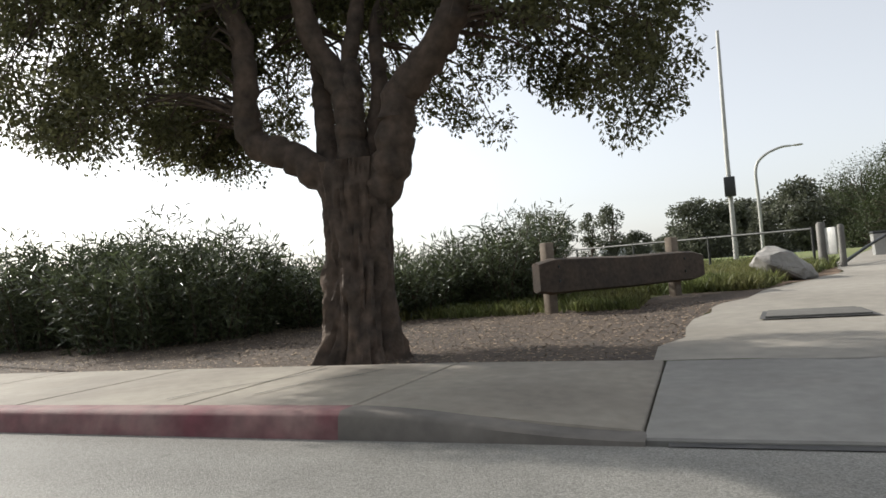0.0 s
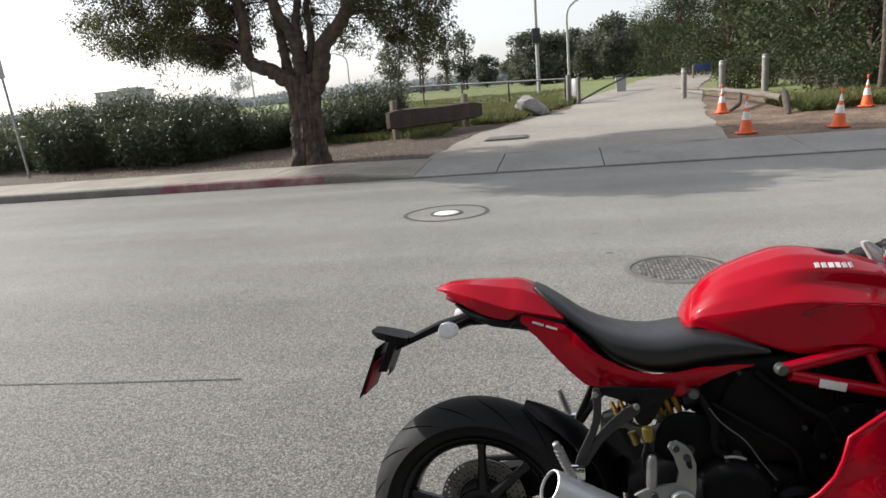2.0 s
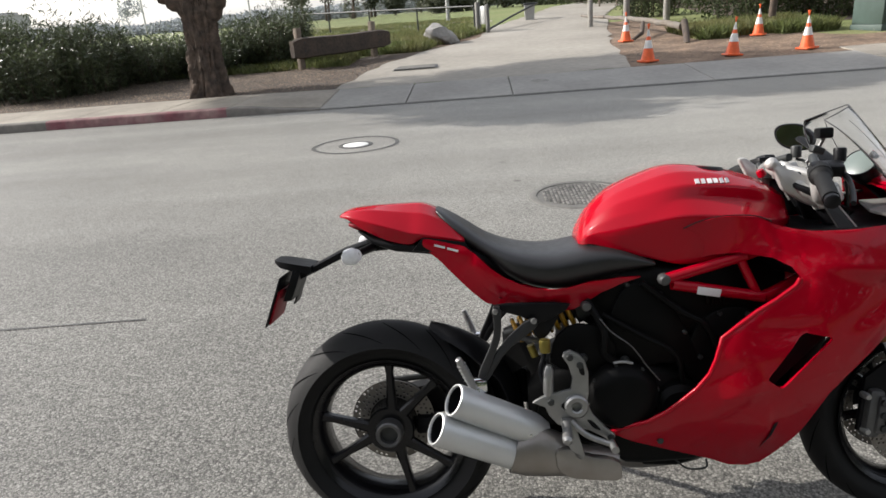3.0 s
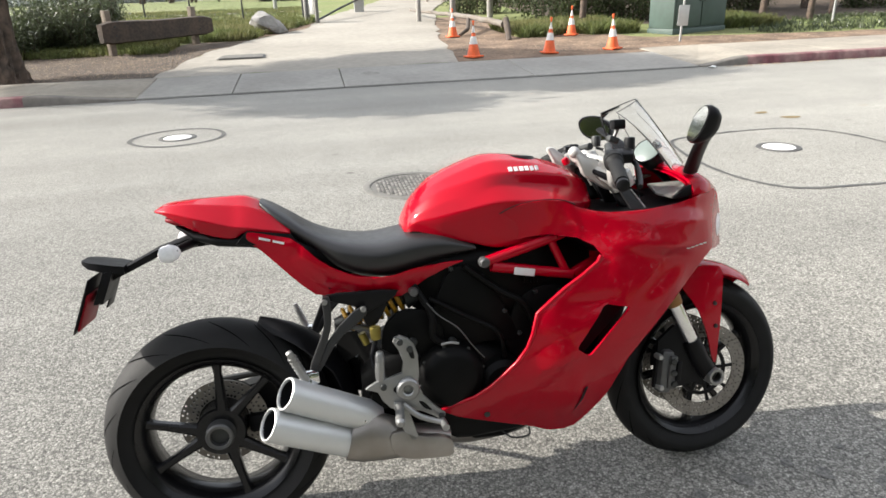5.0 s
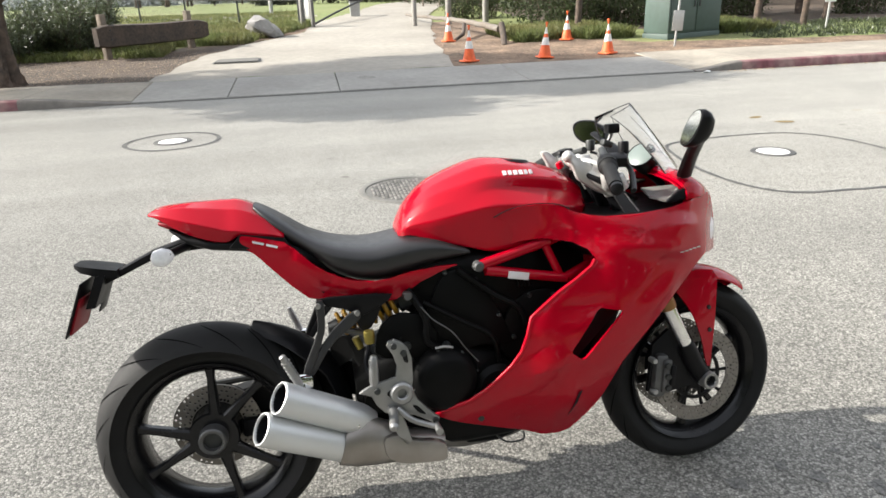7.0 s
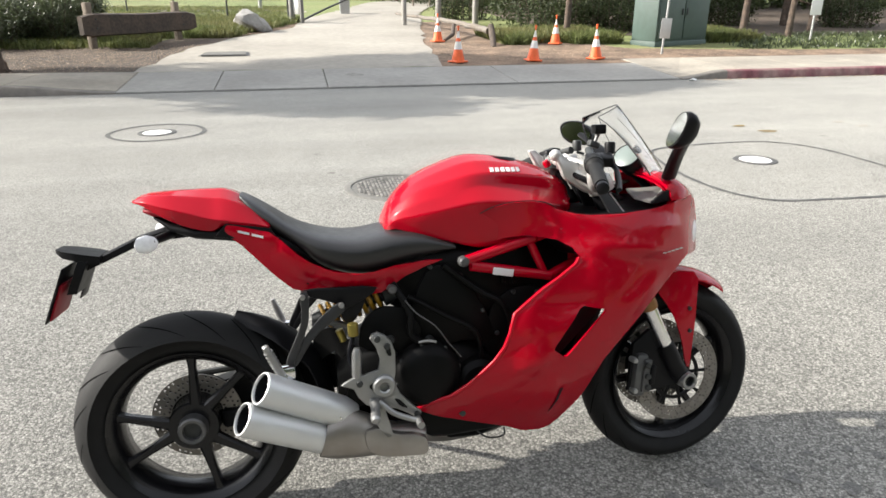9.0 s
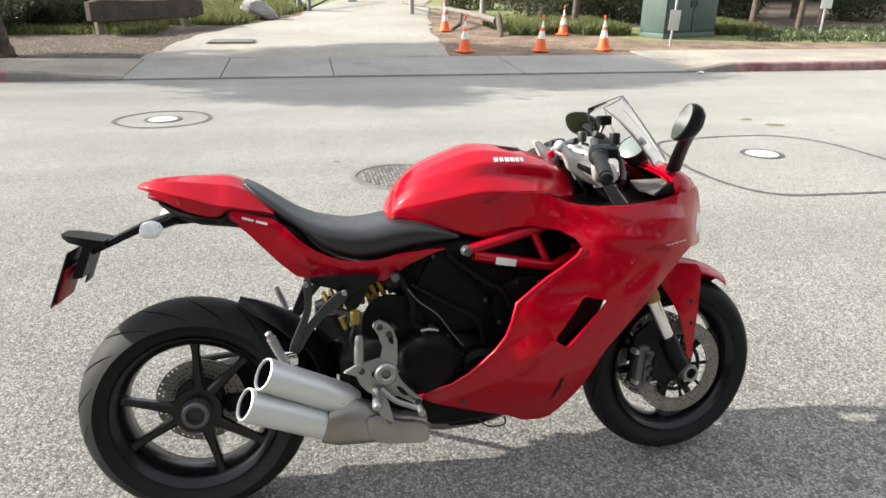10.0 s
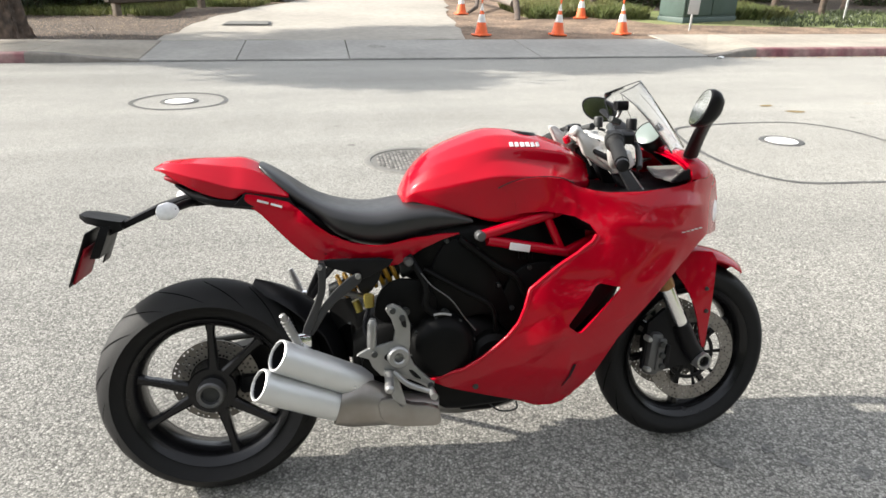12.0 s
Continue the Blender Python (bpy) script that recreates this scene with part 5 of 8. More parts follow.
def shell_geo(outline, f, hole=None, thick=0.006, step=0.014, soft=0):
    """A body panel: the outline in x and z, bulged to the half-width f, with real thickness and turned-in rims."""
    bm = bmesh.new()
    bm.faces.new([bm.verts.new((x, 0, z)) for x, z in outline])
    xs_, zs_ = [p[0] for p in outline], [p[1] for p in outline]
    for k in range(1, int((max(xs_) - min(xs_)) / step) + 1):
        bmesh.ops.bisect_plane(bm, geom=bm.verts[:] + bm.edges[:] + bm.faces[:], plane_co=(min(xs_) + k * step, 0, 0), plane_no=(1, 0, 0), dist=1e-5)
    for k in range(1, int((max(zs_) - min(zs_)) / step) + 1):
        bmesh.ops.bisect_plane(bm, geom=bm.verts[:] + bm.edges[:] + bm.faces[:], plane_co=(0, 0, min(zs_) + k * step), plane_no=(0, 0, 1), dist=1e-5)
    if hole:
        for i in range(len(hole)):
            a, b = hole[i - 1], hole[i]
            bmesh.ops.bisect_plane(bm, geom=bm.verts[:] + bm.edges[:] + bm.faces[:], plane_co=(a[0], 0, a[1]), plane_no=Vector((b[1] - a[1], 0, a[0] - b[0])).normalized(), dist=1e-5)
        gone = [q for q in bm.faces if inside((q.calc_center_median().x, q.calc_center_median().z), hole)]
        bmesh.ops.delete(bm, geom=gone, context="FACES")
    bmesh.ops.remove_doubles(bm, verts=bm.verts, dist=0.0008)
    for v in bm.verts:
        v.co.y = -f(v.co.x, v.co.z)
    inner = [v for v in bm.verts if not v.is_boundary]
    for _ in range(soft):
        ys_ = [sum(e.other_vert(v).co.y for e in v.link_edges) / len(v.link_edges) for v in inner]
        for v, y in zip(inner, ys_):
            v.co.y = 0.4 * v.co.y + 0.6 * y
    bm.normal_update()
    for q in bm.faces:
        if q.normal.y > 0:
            q.normal_flip()
    bm.normal_update()
    # thickness: an inner copy joined along the open rims
    outer = [v.co.copy() for v in bm.verts]
    nor = [v.normal.copy() for v in bm.verts]
    rim = [(e.verts[0].index, e.verts[1].index) for e in bm.edges if e.is_boundary]
    fs = [tuple(v.index for v in q.verts) for q in bm.faces]
    edge_dir = {}
    for q in fs:
        for i in range(len(q)):
            edge_dir[(q[i - 1], q[i])] = True
    bm.free()
    n = len(outer)
    verts = outer + [p - m * thick for p, m in zip(outer, nor)]
    faces = fs + [tuple(i + n for i in reversed(q)) for q in fs]
    for a, b in rim:
        if (a, b) in edge_dir:
            faces.append((b, a, a + n, b + n))
        else:
            faces.append((a, b, b + n, a + n))
    return verts, faces


def hull_ring(x, zt, zw, zb, w, e=2.4, n=32, flat=0.0):
    """A rounded section across the bike: top zt, widest at zw with half-width w, bottom zb."""
    ring = []
    for k in range(n):
        a = 2 * math.pi * k / n
        c, s = math.cos(a), math.sin(a)
        y = w * math.copysign(abs(c) ** (2 / e), c)
        z = zw + (zt - zw if s > 0 else zw - zb) * math.copysign(abs(s) ** (2 / e), s)
        ring.append(Vector((x, y, z)))
    return ring


def spline_rows(rows, n=5):
    """Smooth rows of numbers between given stations."""
    R_ = [np.array(r, float) for r in rows]
    R_ = [2 * R_[0] - R_[1]] + R_ + [2 * R_[-1] - R_[-2]]
    out = []
    for i in range(1, len(R_) - 2):
        a, b, c, d = R_[i - 1:i + 3]
        for k in range(n):
            t = k / n
            out.append(0.5 * (2 * b + (c - a) * t + (2 * a - 5 * b + 4 * c - d) * t * t + (3 * b - a - 3 * c + d) * t ** 3))
    out.append(R_[-2])
    return out


# -- wheels --
def tyre_profile(R, w, rim):
    h = w / 2
    out = [(rim - 0.004, -h * 0.62), (rim + 0.012, -h * 0.78), (rim + (R - rim) * 0.45, -h * 0.99)]
    for k in range(11):
        a = -1.15 + 2.3 * k / 10
        out.append((R - (1 - math.cos(a)) * h * 1.02, h * math.sin(a) / math.sin(1.15) * 0.995))
    out += [(rim + (R - rim) * 0.45, h * 0.99), (rim + 0.012, h * 0.78), (rim - 0.004, h * 0.62)]
    return out


def groove_geo(R, w, count, m):
    """Curved rain grooves along the tread, their shade painted as thin dark strips."""
    geos = []
    h = w / 2
    for side in (-1, 1):
        for i in range(count):
            a0 = 2 * math.pi * (i + (0.5 if side > 0 else 0)) / count
            verts, faces = [], []
            for k in range(9):
                t = k / 8
                q = (0.18 + 0.85 * t) * side
                rad = R - (1 - math.cos(q)) * h * 1.02 + 0.0012
                y = h * math.sin(q) / math.sin(1.15) * 0.995
                for d in (-1, 1):
                    wd = 0.0034 / R * math.sin(math.pi * (0.08 + 0.84 * t))
                    a = a0 + 0.42 * t ** 1.3 + d * wd
                    verts.append(m @ Vector((rad * math.cos(a), rad * math.sin(a), y)))
            for k in range(8):
                faces.append((2 * k, 2 * k + 1, 2 * k + 3, 2 * k + 2))
            geos.append((verts, faces))
    return join(*geos)


def disc_geo(r0, r1, thick, sectors, m, rows=4, hole=0.30):
    """A brake disc: a ring of cells, three in four of them drilled through with a round hole."""
    top, faces, walls = [], [], []

    def at(r, a):
        top.append((r * math.cos(a), r * math.sin(a)))
        return len(top) - 1
    grid = [[at(r0 + (r1 - r0) * i / rows, 2 * math.pi * (k + 0.45 * i) / sectors) for i in range(rows + 1)] for k in range(sectors)]
    for k in range(sectors):
        for i in range(rows):
            k2 = (k + 1) % sectors
            q = (grid[k][i], grid[k][i + 1], grid[k2][i + 1], grid[k2][i])
            if (k + 3 * i) % 4 == 0:
                faces.append(q)
                continue
            cx, cy = sum(top[j][0] for j in q) / 4, sum(top[j][1] for j in q) / 4
            rad = hole * (r1 - r0) / rows
            ring = []
            for j in q:
                for turn in (-0.4, 0.4):
                    a = math.atan2(top[j][1] - cy, top[j][0] - cx) + turn
                    top.append((cx + rad * math.cos(a), cy + rad * math.sin(a)))
                    ring.append(len(top) - 1)
            for j in range(4):
                faces.append((q[j], ring[2 * j], ring[2 * j + 1]))
                faces.append((q[j], ring[2 * j + 1], ring[(2 * j + 2) % 8], q[(j + 1) % 4]))
            walls += [(ring[j], ring[(j + 1) % 8]) for j in range(8)]
    n = len(top)
    for k in range(sectors):
        walls += [(grid[k][0], grid[(k + 1) % sectors][0]), (grid[k][rows], grid[(k + 1) % sectors][rows])]
    v = [m @ Vector((x, y, -thick / 2)) for x, y in top] + [m @ Vector((x, y, thick / 2)) for x, y in top]
    f = faces + [tuple(i + n for i in reversed(q)) for q in faces] + [(a, b, b + n, a + n) for a, b in walls]
    return v, f


def spoke_geo(r0, r1, w0, w1, y0, y1, ang, m, t0=0.030, t1=0.022):
    """One tapering cast spoke from hub to rim."""
    rings = []
    for k in range(7):
        t = k / 6
        r = r0 + (r1 - r0) * t
        w = w0 + (w1 - w0) * t - 0.006 * math.sin(math.pi * t)
        if k == 6:
            w *= 1.5
        y = y0 + (y1 - y0) * t
        d = (t0 + (t1 - t0) * t) / 2
        ring = []
        for cx, cy in ((-1, -0.6), (-0.6, -1), (0.6, -1), (1, -0.6), (1, 0.6), (0.6, 1), (-0.6, 1), (-1, 0.6)):
            p = Vector((r, cx * w / 2, y + cy * d))
            ring.append(m @ (Matrix.Rotation(ang, 4, "Z") @ p))
        rings.append(ring)
    return loft_geo(rings)


def y_spoke(r0, r1, spread0, spread1, ang, m, w0, w1, y, t):
    """A forked cast spoke: one short stem that parts into two straight arms."""
    geos = []
    for s in (-1, 1):
        a, c = ang + s * spread0, ang + s * spread1
        p0, p1 = Vector((r0 * math.cos(a), r0 * math.sin(a), y)), Vector((r1 * math.cos(c), r1 * math.sin(c), y - 0.006))
        d = (p1 - p0).normalized()
        side = Vector((-d.y, d.x, 0)).normalized()
        up = Vector((0, 0, 1))
        rings = []
        for k in range(6):
            q = k / 5
            w = (w0 + (w1 - w0) * q - 0.004 * math.sin(math.pi * q)) * (1.5 if k == 5 else 1)
            p = p0.lerp(p1, q)
            rings.append([m @ (p + side * cx * w / 2 + up * cy * t / 2) for cx, cy in ((-1, -0.6), (-0.6, -1), (0.6, -1), (1, -0.6), (1, 0.6), (0.6, 1), (-0.6, 1), (-1, 0.6))])
        geos.append(loft_geo(rings))
    return join(*geos)


RW, FW = axle(0, 0.315), axle(1.478, 0.300)
rear = bike_part("rear_wheel", lathe_geo([(0.212, -0.068), (0.222, -0.075), (0.216, -0.066), (0.205, -0.05), (0.198, 0), (0.205, 0.05), (0.216, 0.066), (0.222, 0.075), (0.212, 0.068), (0.196, 0.052), (0.188, 0), (0.196, -0.052)], RW, 64, True), WHEEL, "gloss black cast rear wheel")
bike_part("tyre", lathe_geo(tyre_profile(0.316, 0.182, 0.216), RW, 72), RUBBER, "wide black road tyre with curved grooves", 60, rear)
bike_part("groove", groove_geo(0.316, 0.182, 16, RW), GROOVE, "", 40, rear)
for i in range(3):
    bike_part("spoke", y_spoke(0.045, 0.206, 0.22, 0.36, radians(-186 + 120 * i), RW, 0.036, 0.020, -0.035, 0.028), WHEEL, "", 35, rear)
bike_part("hub", lathe_geo([(0.0, -0.05), (0.066, -0.05), (0.070, -0.044), (0.066, 0.0), (0.075, 0.05), (0.0, 0.06)], RW, 36), WHEEL, "", 35, rear)
bike_part("axle_nut", lathe_geo([(0.024, -0.062), (0.026, -0.084), (0.034, -0.086), (0.038, -0.082), (0.040, -0.05)], RW, 28), CALIPER, "large ringed aluminium axle nut", 30, rear)
bike_part("axle_end", lathe_geo([(0.0, -0.072), (0.024, -0.070), (0.025, -0.05)], RW, 20), DARK_STEEL, "", 30, rear)
bike_part("brake_disc", disc_geo(0.072, 0.124, 0.005, 48, RW @ Matrix.Translation((0, 0, 0.028))), DISC, "drilled steel brake disc", 30, rear)
bike_part("carrier", lathe_geo([(0.03, 0.026), (0.078, 0.026), (0.078, 0.032), (0.03, 0.032)], RW, 36), WHEEL, "", 30, rear)
bike_part("sprocket", lathe_geo([(0.05, 0.070), (0.105, 0.070), (0.110, 0.074), (0.105, 0.078), (0.05, 0.078)], RW, 44), DARK_STEEL, "dark rear sprocket", 30, rear)
rc = box_geo((0.105, 0.03, 0.30), (0.075, 0.05, 0.055), 0.012)
bike_part("rear_caliper", rc, BLACK, "black rear brake caliper")

front = bike_part("front_wheel", lathe_geo([(0.208, -0.048), (0.218, -0.054), (0.212, -0.045), (0.200, -0.035), (0.194, 0), (0.200, 0.035), (0.212, 0.045), (0.218, 0.054), (0.208, 0.048), (0.192, 0.035), (0.184, 0), (0.192, -0.035)], FW, 64, True), WHEEL, "gloss black cast front wheel")
bike_part("tyre", lathe_geo(tyre_profile(0.296, 0.120, 0.214), FW, 72), RUBBER, "black road tyre with curved grooves", 60, front)
bike_part("groove", groove_geo(0.296, 0.120, 16, FW), GROOVE, "", 40, front)
for i in range(3):
    bike_part("spoke", y_spoke(0.028, 0.202, 0.28, 0.36, radians(75 + 120 * i), FW, 0.030, 0.020, 0.003, 0.028), WHEEL, "", 35, front)
bike_part("hub", lathe_geo([(0.0, -0.062), (0.032, -0.062), (0.036, -0.05), (0.036, 0.05), (0.032, 0.062), (0, 0.062)], FW, 28), WHEEL, "", 35, front)
for s in (-1, 1):
    bike_part("brake_disc", disc_geo(0.106, 0.150, 0.005, 60, FW @ Matrix.Translation((0, 0, s * 0.066))), DISC, "drilled steel brake disc", 30, front)
    for i in range(9):
        a = 2 * math.pi * i / 9
        bike_part("carrier_arm", spoke_geo(0.034, 0.124, 0.016, 0.014, s * 0.060, s * 0.064, a, FW, 0.006, 0.006), BLACK, "", 35, front)
    bike_part("carrier_ring", lathe_geo([(0.072, s * 0.059), (0.082, s * 0.059), (0.082, s * 0.066), (0.072, s * 0.066)], FW, 36, True), BLACK, "", 35, front)
    bike_part("carrier", lathe_geo([(0.030, s * 0.055), (0.050, s * 0.055), (0.050, s * 0.062), (0.030, s * 0.062)], FW, 28), BLACK, "black disc carrier", 35, front)
    cal = join(box_geo((1.322, s * 0.098, 0.333), (0.044, 0.045, 0.135), 0.014, Matrix.Rotation(radians(8), 4, "Y")), box_geo((1.336, s * 0.122, 0.333), (0.026, 0.014, 0.104), 0.006, Matrix.Rotation(radians(8), 4, "Y")))
    c = bike_part("brake_caliper", cal, CALIPER, "grey radial brake caliper")
    bike_part("bridge", box_geo((1.352, s * 0.112, 0.336), (0.016, 0.050, 0.060), 0.004, Matrix.Rotation(radians(8), 4, "Y")), BLACK, "", 35, c)
    for dz in (-0.048, 0.048):
        bike_part("mount_bolt", lathe_geo([(0, -0.010), (0.007, -0.009), (0.009, -0.002), (0.009, 0.02)], axle(1.300, 0.336 + dz, s * 0.115) if s < 0 else axle(1.300, 0.336 + dz, 0.115) @ Matrix.Rotation(math.pi, 4, "X"), 12), GALV, "", 30, c)
    for dz in (-0.035, 0, 0.035):
        bike_part("bolt", lathe_geo([(0, -0.008), (0.009, -0.007), (0.010, 0)], axle(1.336, 0.333 + dz, s * 0.129) if s > 0 else axle(1.336, 0.333 + dz, -0.129), 10), DARK_STEEL, "", 30, c)

# -- fork, fender --
AX = Vector((1.478 - 0.018, 0, 0.315))
UPW = Vector((-0.415, 0, 0.91)).normalized()
for s in (-1, 1):
    o = Vector((0, s * 0.102, 0))
    foot = [Vector((1.478, s * 0.102, 0.300)), AX + o + UPW * 0.04, AX + o + UPW * 0.09]
    leg = bike_part("fork_leg", tube_geo(foot + [AX + o + UPW * 0.115], [0.028, 0.028, 0.028, 0.026], 16), BLACK, "black fork foot")
    bike_part("slider", tube_geo([AX + o + UPW * 0.10, AX + o + UPW * 0.26], 0.0225, 18), CHROME, "bright steel fork tube", 40, leg)
    bike_part("outer_tube", tube_geo([AX + o + UPW * 0.245, AX + o + UPW * 0.255, AX + o + UPW * 0.46], [0.026, 0.027, 0.026], 18), BRONZE, "bronze outer fork tube", 40, leg)
    bike_part("upper_tube", tube_geo([AX + o + UPW * 0.46, AX + o + UPW * 0.71], 0.0275, 18), BLACK, "black upper fork tube", 40, leg)
    bike_part("caliper_mount", plate_geo([(1.480, 0.335), (1.43, 0.455), (1.36, 0.470), (1.305, 0.43), (1.285, 0.285), (1.36, 0.272), (1.475, 0.285)], s * 0.085, s * 0.100, 0.003), BLACK, "", 35, leg)
    bike_part("axle_clamp", lathe_geo([(0.016, -0.018), (0.018, -0.022), (0.025, -0.022), (0.027, -0.016), (0.027, 0.02)], axle(1.478, 0.300, s * 0.118) if s < 0 else axle(1.478, 0.3, 0.118) @ Matrix.Rotation(math.pi, 4, "X"), 22), ALU, "ringed axle end", 30, leg)

fen = []
for i in range(13):
    a = radians(52 + 66 * i / 12)
    r = 0.330 + 0.012 * math.sin(math.pi * i / 12)
    w = 0.070 + 0.012 * math.sin(math.pi * i / 12)
    if i == 0:
        w *= 0.55
    ring = []
    for k in range(11):
        q = -1 + 2 * k / 10
        rr = r - 0.030 * abs(q) ** 2.5
        ring.append(Vector((1.478 + rr * math.cos(a), q * w, 0.300 + rr * math.sin(a))))
    ring += [v - Vector((math.cos(a), 0, math.sin(a))) * 0.005 for v in reversed(ring)]
    fen.append(ring)
fender = bike_part("front_fender", loft_geo(fen), RED, "glossy red front fender", 50)
flap = round_corners([(1.385, 0.600), (1.455, 0.640), (1.545, 0.628), (1.530, 0.52), (1.512, 0.40), (1.506, 0.328), (1.492, 0.335), (1.470, 0.43), (1.435, 0.52)], 1)
ff = spline_surface([(1.40, 0.60, 0.078), (1.54, 0.62, 0.080), (1.50, 0.33, 0.096), (1.47, 0.5, 0.104), (1.53, 0.5, 0.092)])
sg = shell_geo(flap, ff, None, 0.004, 0.03)
bike_part("fender_side", sg, RED, "", 50, fender)
bike_part("fender_side", mirrored(sg), RED, "", 50, fender)
for z in (0.52, 0.45):
    bike_part("bolt", lathe_geo([(0, -0.006), (0.006, -0.005), (0.007, 0.002)], axle(1.50, z, -ff(1.50, z) - 0.001), 10), DARK_STEEL, "", 30, fender)

# the front end is turned a little to the left
STEER = Matrix.Translation(AX + Vector((-0.022, 0, 0.005))) @ Matrix.Rotation(radians(4), 4, UPW) @ Matrix.Translation(-AX)
for ob in bike.children:
    if ob.name.split(".")[0] in ("front_wheel", "brake_caliper", "fork_leg", "front_fender"):
        ob.matrix_basis = STEER

# -- fuel tank --
def crease_ring(x, half, r=0.006):
    """A section across the bike from its creases on one side; every crease is rounded by r and the faces between stay flat."""
    pts = [(-y, z) for y, z in half] + [(y, z) for y, z in reversed(half)]
    out = []
    n = len(pts)
    for i, p in enumerate(pts):
        p = Vector(p)
        for q, ks in ((Vector(pts[i - 1]), (2.2, 1.0)), (Vector(pts[(i + 1) % n]), (1.0, 2.2))):
            d = q - p
            ln = max(d.length, 1e-6)
            for k in ks:
                out.append(p + d * min(k * r / ln, 0.2 * k))
            if ks[0] > ks[1]:
                m = p + (Vector(pts[i - 1]) - p) * min(0.3 * r / ln, 0.06)
                out.append(p * 0.75 + (out[-1] + p) * 0.125)
    return [Vector((x, y, z)) for y, z in out]


def crease_rows(rows, n=4):
    """Stations of (x, creases) smoothed lengthwise."""
    flat = [[x] + [c for p in half for c in p] for x, half in rows]
    return [(r[0], [(r[1 + 2 * i], r[2 + 2 * i]) for i in range(len(rows[0][1]))]) for r in spline_rows(flat, n)]


# creases from the spine outwards: spine, top edge, shoulder, hollow, knee ridge, undercut, lower edge
tank_st = crease_rows([
    (0.556, [(0.012, 0.858), (0.034, 0.857), (0.050, 0.853), (0.062, 0.848), (0.068, 0.842), (0.066, 0.838), (0.062, 0.832)]),
    (0.568, [(0.015, 0.886), (0.042, 0.882), (0.068, 0.873), (0.084, 0.863), (0.090, 0.852), (0.088, 0.846), (0.082, 0.834)]),
    (0.590, [(0.020, 0.922), (0.052, 0.913), (0.084, 0.899), (0.102, 0.883), (0.110, 0.866), (0.108, 0.858), (0.100, 0.836)]),
    (0.645, [(0.022, 0.971), (0.064, 0.957), (0.103, 0.937), (0.126, 0.909), (0.138, 0.876), (0.136, 0.862), (0.124, 0.820)]),
    (0.725, [(0.022, 1.006), (0.072, 0.990), (0.120, 0.962), (0.145, 0.928), (0.164, 0.896), (0.160, 0.870), (0.142, 0.800)]),
    (0.800, [(0.022, 1.026), (0.076, 1.010), (0.127, 0.979), (0.142, 0.948), (0.180, 0.910), (0.176, 0.880), (0.154, 0.782)]),
    (0.880, [(0.022, 1.021), (0.078, 1.006), (0.128, 0.977), (0.132, 0.944), (0.184, 0.906), (0.180, 0.878), (0.158, 0.790)]),
    (0.965, [(0.022, 1.002), (0.074, 0.988), (0.120, 0.967), (0.122, 0.932), (0.178, 0.895), (0.172, 0.870), (0.150, 0.810)]),
    (1.035, [(0.020, 0.975), (0.062, 0.966), (0.100, 0.950), (0.108, 0.922), (0.150, 0.884), (0.146, 0.866), (0.126, 0.830)]),
    (1.085, [(0.016, 0.945), (0.048, 0.938), (0.074, 0.925), (0.084, 0.905), (0.108, 0.878), (0.104, 0.866), (0.092, 0.848)])], 4)


def tank_ring(r):
    return crease_ring(r[0], r[1], 0.007)


tank = bike_part("fuel_tank", loft_geo([tank_ring(r) for r in tank_st]), RED, "glossy red sculpted fuel tank", 80)
bike_part("filler_cap", lathe_geo([(0, 0.010), (0.045, 0.010), (0.052, 0.004), (0.056, -0.01)], Matrix.Translation((0.905, 0, 1.006)) @ Matrix.Rotation(radians(7), 4, "Y"), 28), BLACK, "black round filler cap", 30, tank)


def tank_y(x, z):
    """Half-width of the tank's flank at a height."""
    r = min(tank_st, key=lambda q: abs(q[0] - x))
    best = None
    ring = tank_ring(r)
    for i in range(len(ring)):
        a, b = ring[i - 1], ring[i]
        if a.y < 0 and b.y < 0 and (a.z - z) * (b.z - z) <= 0 and a.z != b.z:
            y = a.y + (b.y - a.y) * (z - a.z) / (b.z - a.z)
            best = y if best is None else min(best, y)
    return best if best is not None else -0.1


# plain white bars where the maker's lettering sits on the tank
for i in range(6):
    x = 0.846 + i * 0.0158
    q = []
    for dx, dz in ((0, 0), (0.0105, 0), (0.0118, 0.010), (0.0013, 0.010)):
        zz = 0.981 + dz - i * 0.0006
        q.append(Vector((x + dx, tank_y(x + dx, zz) - 0.0012, zz + 0.0022)))
    q2 = [v + Vector((0, 0.003, -0.003)) for v in q]
    bike_part("logo_bar", (q + q2, [(0, 1, 2, 3), (4, 7, 6, 5)] + [(k, 4 + k, 4 + (k + 1) % 4, (k + 1) % 4) for k in range(4)]), BAR_WHITE, "plain white bar", 30, tank)

# -- seat --
seat_rows = [(0.178, 0.952, 0.944, 0.935, 0.055), (0.205, 0.938, 0.915, 0.890, 0.080), (0.250, 0.908, 0.880, 0.850, 0.100), (0.306, 0.868, 0.842, 0.815, 0.118), (0.366, 0.842, 0.808, 0.755, 0.140), (0.430, 0.828, 0.790, 0.725, 0.150),
             (0.490, 0.826, 0.786, 0.715, 0.154), (0.560, 0.836, 0.796, 0.722, 0.154), (0.620, 0.838, 0.802, 0.740, 0.154), (0.670, 0.826, 0.800, 0.755, 0.156), (0.735, 0.796, 0.788, 0.775, 0.158)]
bike_part("seat", loft_geo([hull_ring(*r, e=2.8, n=32) for r in spline_rows(seat_rows, 4)]), SEATMAT, "black vinyl rider's seat with grained cover", 60)

